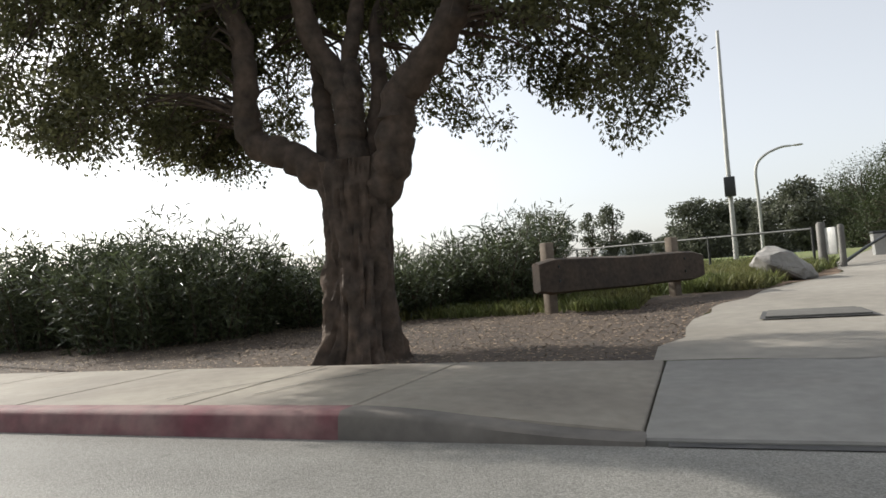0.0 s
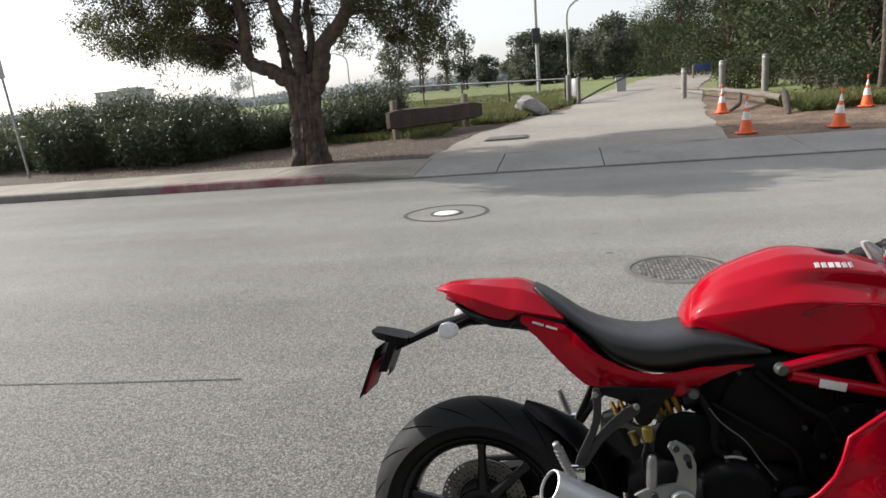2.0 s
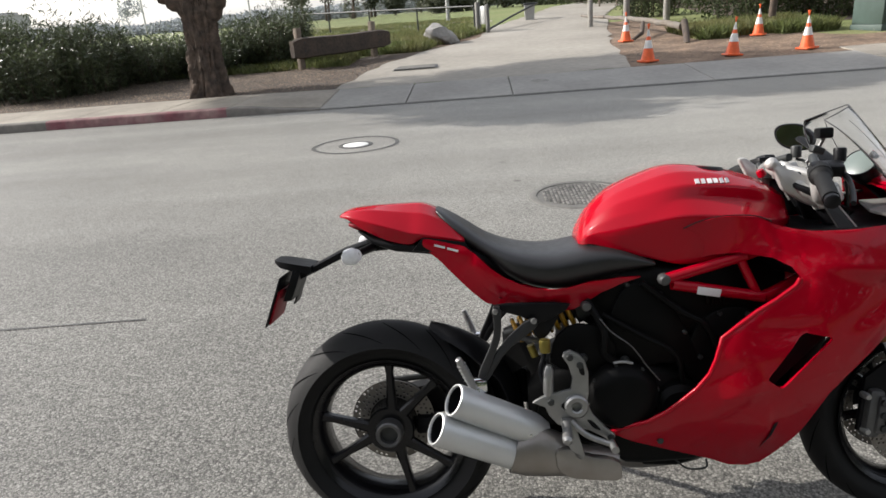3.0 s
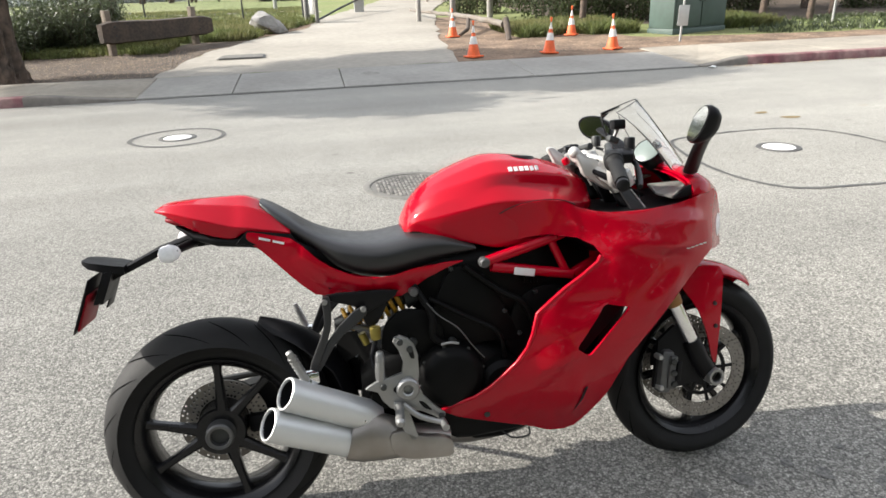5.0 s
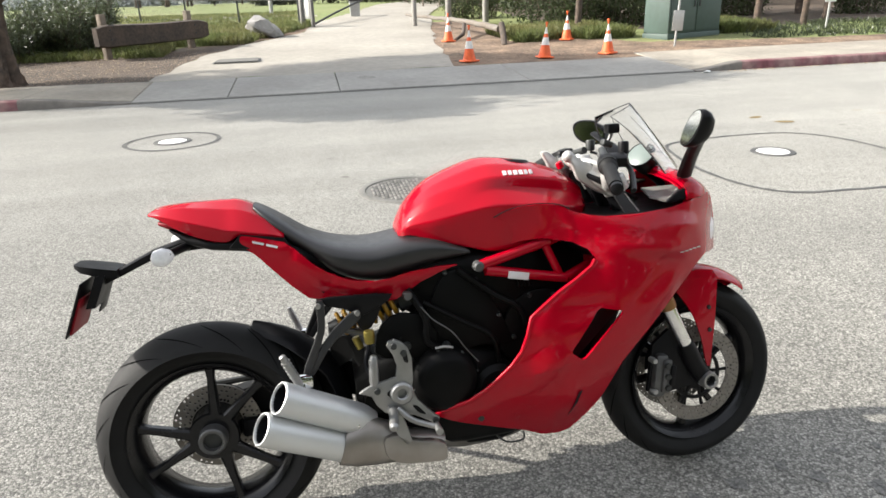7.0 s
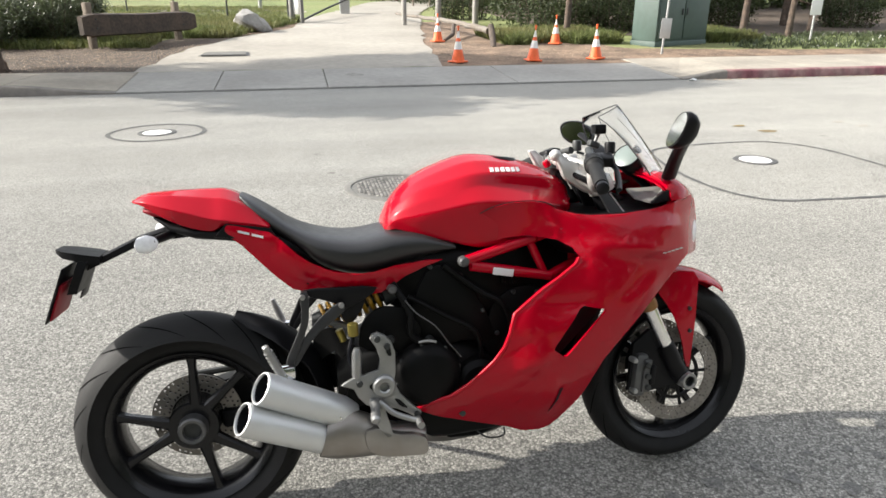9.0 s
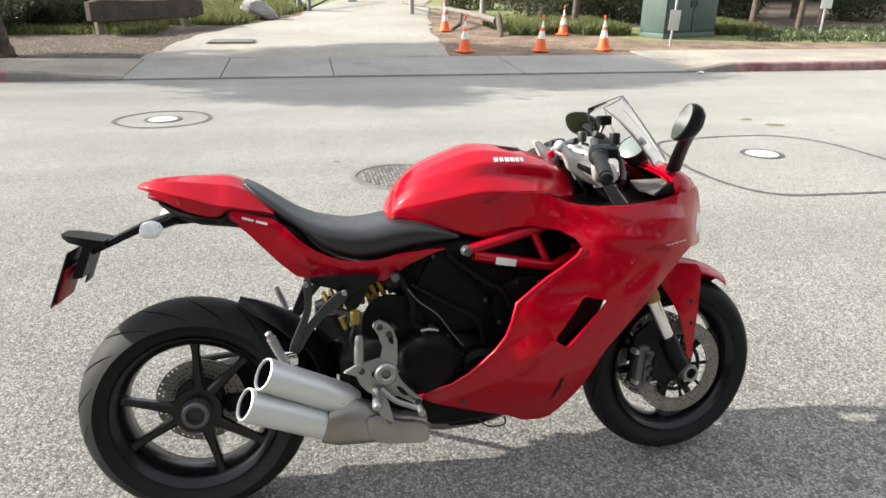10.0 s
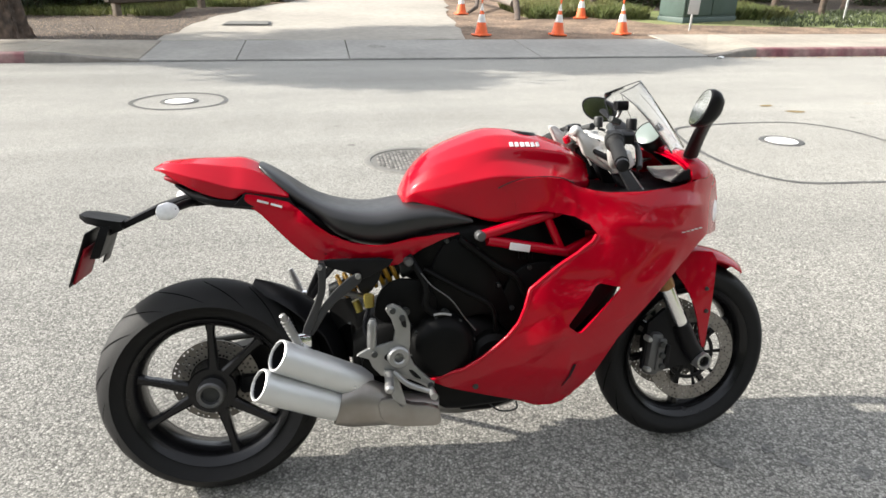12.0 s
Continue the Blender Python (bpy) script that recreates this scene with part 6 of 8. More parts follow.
# -- tail --
tail_st = crease_rows([
    (-0.097, [(0.003, 0.946), (0.008, 0.945), (0.013, 0.942), (0.011, 0.939), (0.004, 0.938)]),
    (-0.065, [(0.010, 0.961), (0.034, 0.957), (0.052, 0.944), (0.046, 0.933), (0.018, 0.929)]),
    (-0.010, [(0.014, 0.966), (0.052, 0.960), (0.082, 0.931), (0.072, 0.901), (0.026, 0.894)]),
    (0.047, [(0.016, 0.967), (0.058, 0.954), (0.100, 0.916), (0.084, 0.876), (0.030, 0.870)]),
    (0.105, [(0.016, 0.967), (0.062, 0.947), (0.110, 0.898), (0.092, 0.864), (0.040, 0.861)]),
    (0.138, [(0.016, 0.965), (0.068, 0.944), (0.115, 0.893), (0.106, 0.880), (0.050, 0.872)]),
    (0.175, [(0.018, 0.950), (0.076, 0.932), (0.117, 0.886), (0.110, 0.877), (0.060, 0.871)]),
    (0.215, [(0.020, 0.919), (0.082, 0.910), (0.118, 0.879), (0.112, 0.872), (0.060, 0.868)]),
    (0.252, [(0.020, 0.884), (0.086, 0.880), (0.116, 0.870), (0.112, 0.865), (0.060, 0.863)])], 4)
bike_part("tail_seam", plate_geo([(0.112, 0.850), (0.142, 0.884), (0.252, 0.868), (0.275, 0.830)], -0.113, -0.095, 0.002), BLACK, "black gap below the tail cowl", 30)
tail = bike_part("tail_cowl", loft_geo([crease_ring(x, half, 0.004) for x, half in tail_st]), RED, "glossy red pointed tail cowl with sharp creases", 80)
bike_part("under_tail", loft_geo([hull_ring(x, zt, (zt + zb) / 2, zb, w, 3.0, 20) for x, zt, zb, w in ((-0.045, 0.905, 0.895, 0.03), (0.0, 0.885, 0.858, 0.055), (0.06, 0.876, 0.838, 0.075), (0.14, 0.872, 0.830, 0.095), (0.22, 0.872, 0.815, 0.105), (0.30, 0.85, 0.76, 0.10), (0.40, 0.80, 0.70, 0.09))]), BLACK, "black plastic undertray", 50)
bike_part("tail_light", loft_geo([hull_ring(x, z + h, z, z - h, w, 2.5, 16) for x, z, h, w in ((-0.072, 0.918, 0.006, 0.02), (-0.05, 0.915, 0.014, 0.035), (-0.02, 0.908, 0.012, 0.04))]), REFLECTOR, "dark red tail light", 50)

fs = spline_surface([(0.14, 0.875, 0.108), (0.25, 0.875, 0.125), (0.20, 0.81, 0.112), (0.30, 0.80, 0.138), (0.28, 0.72, 0.115), (0.38, 0.70, 0.125), (0.40, 0.745, 0.148), (0.47, 0.725, 0.152), (0.48, 0.675, 0.132), (0.55, 0.69, 0.140), (0.58, 0.745, 0.156), (0.69, 0.755, 0.160)])
side = [(0.134, 0.862), (0.145, 0.880), (0.160, 0.879), (0.251, 0.857), (0.280, 0.834), (0.318, 0.796), (0.360, 0.764), (0.410, 0.744), (0.460, 0.735), (0.510, 0.738), (0.570, 0.752), (0.640, 0.757), (0.697, 0.757), (0.640, 0.738), (0.597, 0.719), (0.560, 0.692), (0.530, 0.674), (0.480, 0.667), (0.420, 0.672), (0.360, 0.684), (0.300, 0.697), (0.262, 0.732), (0.225, 0.772), (0.178, 0.824)]
fs_base = fs


def fs(x, z):
    """The panel's half-width with the long crease under the seat."""
    y = fs_base(x, z)
    for a, b_ in (((0.15, 0.866), (0.245, 0.835)), ((0.245, 0.835), (0.335, 0.752)), ((0.335, 0.752), (0.43, 0.718)), ((0.43, 0.718), (0.62, 0.742))):
        d = 1e9
        ux, uz = b_[0] - a[0], b_[1] - a[1]
        t = min(max(((x - a[0]) * ux + (z - a[1]) * uz) / (ux * ux + uz * uz), 0), 1)
        d = math.hypot(x - a[0] - t * ux, z - a[1] - t * uz)
        if d < 0.03:
            return y + 0.009 * (1 - d / 0.03)
    return y


sg = shell_geo(side, fs, None, 0.005, 0.01)
bike_part("side_panel", sg, RED, "glossy red panel under the seat", 50)
bike_part("side_panel", mirrored(sg), RED, "glossy red panel under the seat", 50)
for i in range(2):
    x0 = 0.172 + i * 0.034
    q = [Vector((x, -fs(x, z) - 0.003, z)) for x, z in ((x0, 0.861 - 0.010 * i), (x0 + 0.028, 0.853 - 0.010 * i), (x0 + 0.029, 0.858 - 0.010 * i), (x0 + 0.001, 0.866 - 0.010 * i))]
    q2 = [v + Vector((0, 0.004, 0)) for v in q]
    bike_part("logo_bar", (q + q2, [(0, 1, 2, 3), (4, 7, 6, 5)] + [(k, 4 + k, 4 + (k + 1) % 4, (k + 1) % 4) for k in range(4)]), SATIN, "small plain pale bar", 30)

# -- side fairings --
fy = spline_surface([(0.775, 0.86, 0.163), (0.785, 0.82, 0.153), (0.80, 0.785, 0.146), (0.82, 0.885, 0.182), (0.87, 0.80, 0.168), (0.90, 0.895, 0.190), (1.0, 0.88, 0.204), (1.1, 0.855, 0.222), (1.2, 0.855, 0.222), (1.36, 0.865, 0.188), (1.45, 0.88, 0.125), (1.525, 0.80, 0.040), (1.53, 0.74, 0.034), (1.52, 0.70, 0.05),
                     (1.43, 0.73, 0.155), (1.41, 0.79, 0.165), (1.32, 0.64, 0.205), (1.24, 0.76, 0.235), (1.2, 0.70, 0.252), (1.1, 0.74, 0.252), (1.05, 0.73, 0.245), (1.22, 0.55, 0.238), (1.13, 0.45, 0.236), (1.0, 0.60, 0.262), (0.88, 0.60, 0.250), (0.84, 0.52, 0.245),
                     (1.08, 0.34, 0.200), (1.03, 0.25, 0.145), (0.93, 0.215, 0.125), (0.98, 0.40, 0.242), (0.78, 0.44, 0.232), (0.70, 0.38, 0.210), (0.62, 0.345, 0.180), (0.74, 0.29, 0.160), (0.88, 0.24, 0.135), (0.95, 0.32, 0.205)])
fy_base = fy


def line_dist(x, z, a, b):
    ux, uz = b[0] - a[0], b[1] - a[1]
    t = min(max(((x - a[0]) * ux + (z - a[1]) * uz) / (ux * ux + uz * uz), 0), 1)
    return math.hypot(x - a[0] - t * ux, z - a[1] - t * uz), t


def fy(x, z):
    """The fairing's half-width with its pressed creases."""
    y = fy_base(x, z)
    # each crease: from, to, rise, width of the face above it, width of the face below it
    for a, b_, amp, above, below in (((0.90, 0.880), (1.50, 0.790), 0.014, 0.035, 0.050), ((1.072, 0.792), (1.361, 0.740), 0.026, 0.075, 0.030), ((0.824, 0.417), (0.986, 0.505), 0.013, 0.070, 0.045),
                                     ((0.925, 0.614), (1.105, 0.643), -0.010, 0.025, 0.040), ((0.872, 0.60), (1.05, 0.735), 0.010, 0.030, 0.030), ((1.15, 0.56), (1.33, 0.69), 0.014, 0.045, 0.045), ((0.965, 0.455), (1.000, 0.30), 0.012, 0.035, 0.030)):
        d, t = line_dist(x, z, a, b_)
        wd = above * (1.2 - 0.5 * t) if (b_[0] - a[0]) * (z - a[1]) > (b_[1] - a[1]) * (x - a[0]) else below
        y += amp * max(0.0, 1 - d / wd) * min(1, 2.0 * t, 3 * (1 - t) + 0.05)
    return y


outline = [(0.774, 0.868), (0.820, 0.888), (0.876, 0.902), (0.925, 0.904), (0.969, 0.899), (1.009, 0.880), (1.050, 0.868), (1.091, 0.862), (1.190, 0.860), (1.290, 0.866), (1.360, 0.876), (1.425, 0.888), (1.455, 0.886), (1.486, 0.856), (1.510, 0.825), (1.526, 0.79), (1.533, 0.746), (1.527, 0.700),
           (1.475, 0.706), (1.429, 0.716), (1.395, 0.700), (1.369, 0.680), (1.318, 0.637), (1.267, 0.592), (1.216, 0.546), (1.170, 0.500), (1.131, 0.453), (1.103, 0.395), (1.081, 0.338), (1.056, 0.290), (1.031, 0.246), (1.010, 0.220), (0.980, 0.210), (0.928, 0.214), (0.876, 0.238), (0.742, 0.286), (0.650, 0.322), (0.606, 0.346),
           (0.650, 0.366), (0.696, 0.385), (0.740, 0.415), (0.776, 0.447), (0.812, 0.482), (0.841, 0.521), (0.856, 0.560), (0.871, 0.610), (0.910, 0.640), (0.954, 0.673), (1.000, 0.702), (1.045, 0.733), (1.058, 0.752), (1.040, 0.778), (1.00, 0.800), (0.93, 0.812), (0.870, 0.806), (0.800, 0.782), (0.782, 0.82)]
seam = smooth_path([(x, -fy(x, z) - 0.0025, z + 0.0015) for x, z in ((0.800, 0.876), (0.830, 0.892), (0.876, 0.903), (0.925, 0.905), (0.969, 0.900), (1.000, 0.886))], 4)
bike_part('panel_gap', tube_geo(seam, 0.0016, 6), BLACK, 'thin dark gap between tank and fairing', 60)
vent = [(1.050, 0.614), (1.062, 0.621), (1.120, 0.608), (1.122, 0.601), (1.014, 0.485), (1.005, 0.483), (0.976, 0.505), (0.975, 0.512)]
sg = shell_geo(outline, fy, vent, 0.007, 0.009, 4)
fairing = bike_part("side_fairing", sg, RED, "glossy red side fairing with a dark slanted vent", 40)
bike_part("side_fairing", mirrored(sg), RED, "glossy red side fairing with a dark slanted vent", 40)
lip = [(1.056, 0.750), (1.045, 0.733), (1.000, 0.702), (0.954, 0.673), (0.910, 0.640), (0.873, 0.611), (0.858, 0.560), (0.843, 0.521), (0.814, 0.482), (0.778, 0.447), (0.742, 0.415), (0.698, 0.385), (0.650, 0.366), (0.610, 0.347)]
lg = tube_geo([(x, -fy(x, z) + 0.003, z) for x, z in lip], 0.0065, 8)
bike_part("fairing_lip", lg, RED, "rolled lip along the fairing's opening", 60)
bike_part("fairing_lip", mirrored(lg), RED, "rolled lip along the fairing's opening", 60)
for s in (-1, 1):
    duct = [(x + (x - 1.04) * 0.45, z + (z - 0.545) * 0.35) for x, z in vent]
    bike_part("vent_duct", plate_geo(duct, s * 0.150, s * 0.212, 0.004), BLACK, "black duct behind the vent", 30)
# scoop crease low on the fairing
for sgn in (1, -1):
    cr = [(1.012, 0.385), (1.000, 0.345), (0.985, 0.285), (0.990, 0.345), (1.000, 0.385)]
    g = ([Vector((x, -(fy(x, z) + 0.0025), z)) for x, z in cr], [(0, 1, 2, 3, 4)])
    bike_part("crease", g if sgn > 0 else mirrored(g), BLACK, "narrow dark slot", 30)
bike_part("fairing_bolt", lathe_geo([(0, -0.006), (0.008, -0.005), (0.009, 0.002)], axle(0.735, 0.318, -fy(0.735, 0.318) - 0.001), 12), DARK_STEEL)
# long pale trim line of print on the upper fairing
for i in range(5):
    x0 = 1.305 + i * 0.019
    q = [Vector((x, -fy(x, z) - 0.0025, z)) for x, z in ((x0, 0.742), (x0 + 0.015, 0.740), (x0 + 0.015, 0.7435), (x0, 0.7455))]
    bike_part("logo_bar", (q, [(0, 1, 2, 3)]), SATIN, "tiny pale bar", 30)

# nose cowl bridging the two sides under the screen
rings = []
for x, zc, zs, w in ((1.300, 0.966, 0.880, 0.178), (1.325, 0.972, 0.880, 0.177), (1.370, 0.964, 0.882, 0.169), (1.41, 0.942, 0.884, 0.152), (1.45, 0.922, 0.884, 0.122), (1.49, 0.888, 0.868, 0.080), (1.52, 0.845, 0.835, 0.042), (1.531, 0.80, 0.795, 0.032)):
    ring = []
    for k in range(15):
        a = math.pi * k / 14
        ring.append(Vector((x + 0.050 * abs(math.cos(a)) ** 2 * (1.45 - x) / 0.125 if x < 1.45 else x, -w * math.cos(a), zs + (zc - zs) * math.sin(a) ** 0.75)))
    ring += [v + Vector((-0.002, -v.y * 0.04, -0.006)) for v in reversed(ring)]
    rings.append(ring)
liner = [[Vector((v.x - 0.004, v.y * 0.92, v.z - 0.011)) for v in r[:15]] + [Vector((v.x - 0.004, v.y * 0.90, v.z - 0.015)) for v in reversed(r[:15])] for r in rings[:6]]
bike_part("nose_liner", loft_geo(liner), RED, "red inner face of the nose", 45)
bike_part("nose_cowl", loft_geo(rings), RED, "glossy red nose cowl below the screen", 45)
hl = []
for x, h, w in ((1.47, 0.06, 0.10), (1.505, 0.055, 0.075), (1.535, 0.035, 0.03)):
    hl.append(hull_ring(x, 0.77 + h, 0.765, 0.76 - h, w, 2.4, 20))
bike_part("headlight", loft_geo(hl), LENS, "clear headlight lens in the nose", 40)

# cockpit tray, dash, screen
bike_part("cockpit_tray", loft_geo([hull_ring(x, zt, zt - 0.02, zb, w, 4, 20) for x, zt, zb, w in ((0.985, 0.870, 0.80, 0.150), (1.05, 0.862, 0.74, 0.185), (1.15, 0.855, 0.72, 0.205), (1.28, 0.862, 0.72, 0.195), (1.40, 0.875, 0.74, 0.14))]), BLACK, "matt black inner cockpit panel", 40)
for s in (-1, 1):
    bike_part("cockpit_panel", plate_geo(round_corners([(1.290, 0.868), (1.380, 0.880), (1.382, 0.900), (1.352, 0.912)], 1), s * 0.158, s * 0.170, 0.003), BLACK, "grey-black cockpit side panel", 35)
    lid = [Vector((x, s * y, z)) for x, y, z in ((1.285, 0.050, 0.906), (1.378, 0.105, 0.914), (1.360, 0.150, 0.912), (1.300, 0.166, 0.880), (1.262, 0.145, 0.892))]
    bike_part("tray_lid", loft_geo([[v - Vector((0, 0, 0.006)) for v in lid], lid]), TRAY_GREY, "pale grey cover plate", 35)
    stay = [Vector((x, s * y, z)) for x, y, z in ((1.146, 0.150, 0.918), (1.184, 0.150, 0.908), (1.224, 0.165, 0.850), (1.182, 0.165, 0.850))]
    bike_part("inner_cover", loft_geo([[v + Vector((0, -s * 0.012, 0)) for v in stay], stay]), BRACKET, "dark grey inner cover", 35)
    bike_part("cover_edge", tube_geo([stay[1], stay[2]], 0.0022, 6), GALV, "thin pale edge", 35)
dm = Matrix.Translation((1.286, -0.050, 1.001)) @ Vector((-0.62, -0.42, 0.66)).to_track_quat("Z", "Y").to_matrix().to_4x4()
dash = bike_part("dashboard", lathe_geo([(0, -0.060), (0.030, -0.056), (0.040, -0.020), (0.043, 0.0), (0.042, 0.006), (0.039, 0.005)], dm, 32), BLACK, "black instrument housing", 40)
bike_part("screen_face", lathe_geo([(0, 0.0068), (0.036, 0.0064), (0.0395, 0.0045)], dm, 32), DIAL, "pale glossy instrument display", 30, dash)
bike_part("dash_stay", tube_geo([(1.27, 0, 0.99), (1.33, 0, 0.95), (1.38, 0, 0.90)], 0.012, 8), BLACK)
NU, NV = 15, 9
sv, sf = [], []
for layer in (0, 1):
    for j in range(NV):
        v = j / (NV - 1)
        for i in range(NU):
            u = -1 + 2 * i / (NU - 1)
            w = 0.152 * math.sqrt(1 - 0.88 * v * v)
            x = 1.408 - 0.132 * v - (0.10 * (1 - v) + 0.085 * v) * abs(u) ** 2.2
            z = 0.966 + 0.186 * v - 0.015 * u * u * (1 - v) - 0.034 * u * u * v
            sv.append(Vector((x - 0.003 * layer, w * u, z - 0.001 * layer)))
n1 = NU * NV
for j in range(NV - 1):
    for i in range(NU - 1):
        a = j * NU + i
        sf.append((a, a + 1, a + NU + 1, a + NU))
        sf.append((a + n1, a + NU + n1, a + NU + 1 + n1, a + 1 + n1))
edge = [i for i in range(NU)] + [j * NU + NU - 1 for j in range(1, NV)] + [(NV - 1) * NU + i for i in range(NU - 2, -1, -1)] + [j * NU for j in range(NV - 2, 0, -1)]
for k in range(len(edge)):
    a, b = edge[k], edge[(k + 1) % len(edge)]
    sf.append((b, a, a + n1, b + n1))
screen = bike_part("windscreen", (sv, sf), CLEAR, "clear tinted windscreen with a dark rim", 40)
bike_part("screen_edge", tube_geo([sv[i] for i in edge[NU - 1:] + edge[:1]], 0.0015, 6, False), CALIPER, "thin grey screen edge", 40, screen)

for s in (2, NU - 3):
    bike_part("screen_line", tube_geo([sv[j * NU + s] + Vector((-0.003, 0, 0)) for j in range(1, NV - 1)], 0.0012, 5, False), GALV, "thin moulded line", 40, screen)

# -- mirrors --
for s in (-1, 1):
    c = Vector((1.264 if s < 0 else 1.315, s * 0.378, 1.079 if s < 0 else 1.062))
    my, mz = (0.042, 0.047) if s < 0 else (0.062, 0.044)
    mm = Matrix.Translation(c) @ Matrix.Rotation(radians(52 if s > 0 else -6), 4, "Z") @ Matrix.Rotation(radians(15 if s < 0 else 2), 4, "Y")
    rings = []
    for x, k in ((-0.014, 0.94), (-0.006, 1.0), (0.010, 0.92), (0.026, 0.66), (0.036, 0.25)):
        ring = []
        for i in range(28):
            a = 2 * math.pi * i / 28
            yy = my * k * math.copysign(abs(math.cos(a)) ** 0.85, math.cos(a)) + s * 0.020 * k * math.sin(a)
            zz = mz * k * math.copysign(abs(math.sin(a)) ** 0.85, math.sin(a))
            ring.append(mm @ Vector((x, yy, zz)))
        rings.append(ring)
    mir = bike_part("mirror", loft_geo(rings), BLACK, "black mirror shell on a slanted stalk", 50)
    g = [mm @ Vector((-0.0155, my * 0.87 * math.cos(2 * math.pi * i / 28) + s * 0.018 * math.sin(2 * math.pi * i / 28), mz * 0.89 * math.sin(2 * math.pi * i / 28))) for i in range(28)]
    bike_part("mirror_glass", (g, [tuple(range(28))]), MIRROR, "silvered mirror glass", 30, mir)
    st = []
    for t in range(6):
        q = t / 5
        p = Vector((1.365, s * 0.150, 0.945)).lerp(Vector((1.288 if s < 0 else 1.318, s * 0.352, 1.055)), q) + Vector((0, 0, 0.008 * math.sin(math.pi * q)))
        st.append([p + Vector((0.024 - 0.006 * q, 0, 0)) * math.cos(a) + Vector((0, 0.005, 0.010)) * math.sin(a) for a in [2 * math.pi * k / 12 for k in range(12)]])
    bike_part("stalk", loft_geo(st), BLACK, "", 50, mir)

# -- bars and controls --
for s in (-1, 1):
    inner, outer = (Vector((1.140, -0.105, 1.028)), Vector((1.070, -0.345, 0.950))) if s < 0 else (Vector((1.175, 0.105, 1.018)), Vector((1.112, 0.345, 0.966)))
    bar = bike_part("handlebar", tube_geo([inner, inner.lerp(outer, 0.5), outer], 0.011, 12), DARK_STEEL, "black clip-on handlebar")
    d = (outer - inner).normalized()
    g0, g1 = inner + d * 0.125, outer
    rings = [(g0 - d * 0.03, 0.026), (g0 - d * 0.002, 0.027), (g0, 0.024), (g0 + d * 0.006, 0.0235), (g0 + d * 0.012, 0.019)]
    rings += [(g0.lerp(g1, 0.12 + 0.84 * k / 8), 0.0188 if k % 2 else 0.0180) for k in range(9)]
    bike_part("grip", tube_geo([p for p, r in rings], [r for p, r in rings], 18), RUBBER, "ribbed black rubber grip", 40, bar)
    bike_part("bar_end", tube_geo([g1, g1 + d * 0.012, g1 + d * 0.016], [0.0165, 0.0165, 0.011], 16), BLACK, "", 40, bar)
    sw = Matrix.Translation(inner + d * 0.10) @ d.to_track_quat("X", "Z").to_matrix().to_4x4()
    bike_part("switch_box", placed(box_geo((0, 0, 0), (0.045, 0.042, 0.048), 0.010), sw), BLACK, "black switch housing", 40, bar)
    lp = [inner + d * 0.085 + Vector((0.045, 0, -0.004)), inner + d * 0.13 + Vector((0.062, 0, -0.010)), inner + d * 0.20 + Vector((0.058, 0, -0.014)), inner + d * 0.255 + Vector((0.048, 0, -0.014))]
    bike_part("lever", tube_geo(smooth_path(lp, 4), 0.0065, 8), BLACK, "black hand lever", 40, bar)
    bike_part("lever_mount", placed(box_geo((-0.02, 0.03, 0), (0.05, 0.05, 0.030), 0.008), sw), BLACK, "", 40, bar)
    rsv = inner + d * 0.055 + Vector((0.055, 0, 0.022))
    bike_part("fluid_cup", lathe_geo([(0, 0.018), (0.013, 0.017), (0.015, 0.012), (0.014, -0.016), (0, -0.018)], Matrix.Translation(rsv), 18), BLACK if s < 0 else DARK_STEEL, "small fluid reservoir", 35, bar)
    hose = smooth_path([rsv + Vector((0, 0, -0.02)), rsv + Vector((0.02, -s * 0.02, -0.035)), Vector((1.23, s * 0.10, 0.93)), Vector((1.24, s * 0.09, 0.80))], 5)
    bike_part("brake_hose", tube_geo(hose, 0.0045, 6), DARK_STEEL, "thin dark hose", 40, bar)
yoke = []
ypts = round_corners([(1.085, -0.055), (1.10, -0.125), (1.165, -0.135), (1.195, -0.095), (1.180, 0.0), (1.195, 0.095), (1.165, 0.135), (1.10, 0.125), (1.085, 0.055), (1.075, 0.0)], 1)
yb = [Vector((x, y, 0.968 - 0.25 * (x - 1.1))) for x, y in ypts]
yt = [v + Vector((0, 0, 0.018)) for v in yb]
clamp = bike_part("triple_clamp", loft_geo([yb, yt]), YOKE, "cast aluminium top yoke", 35)
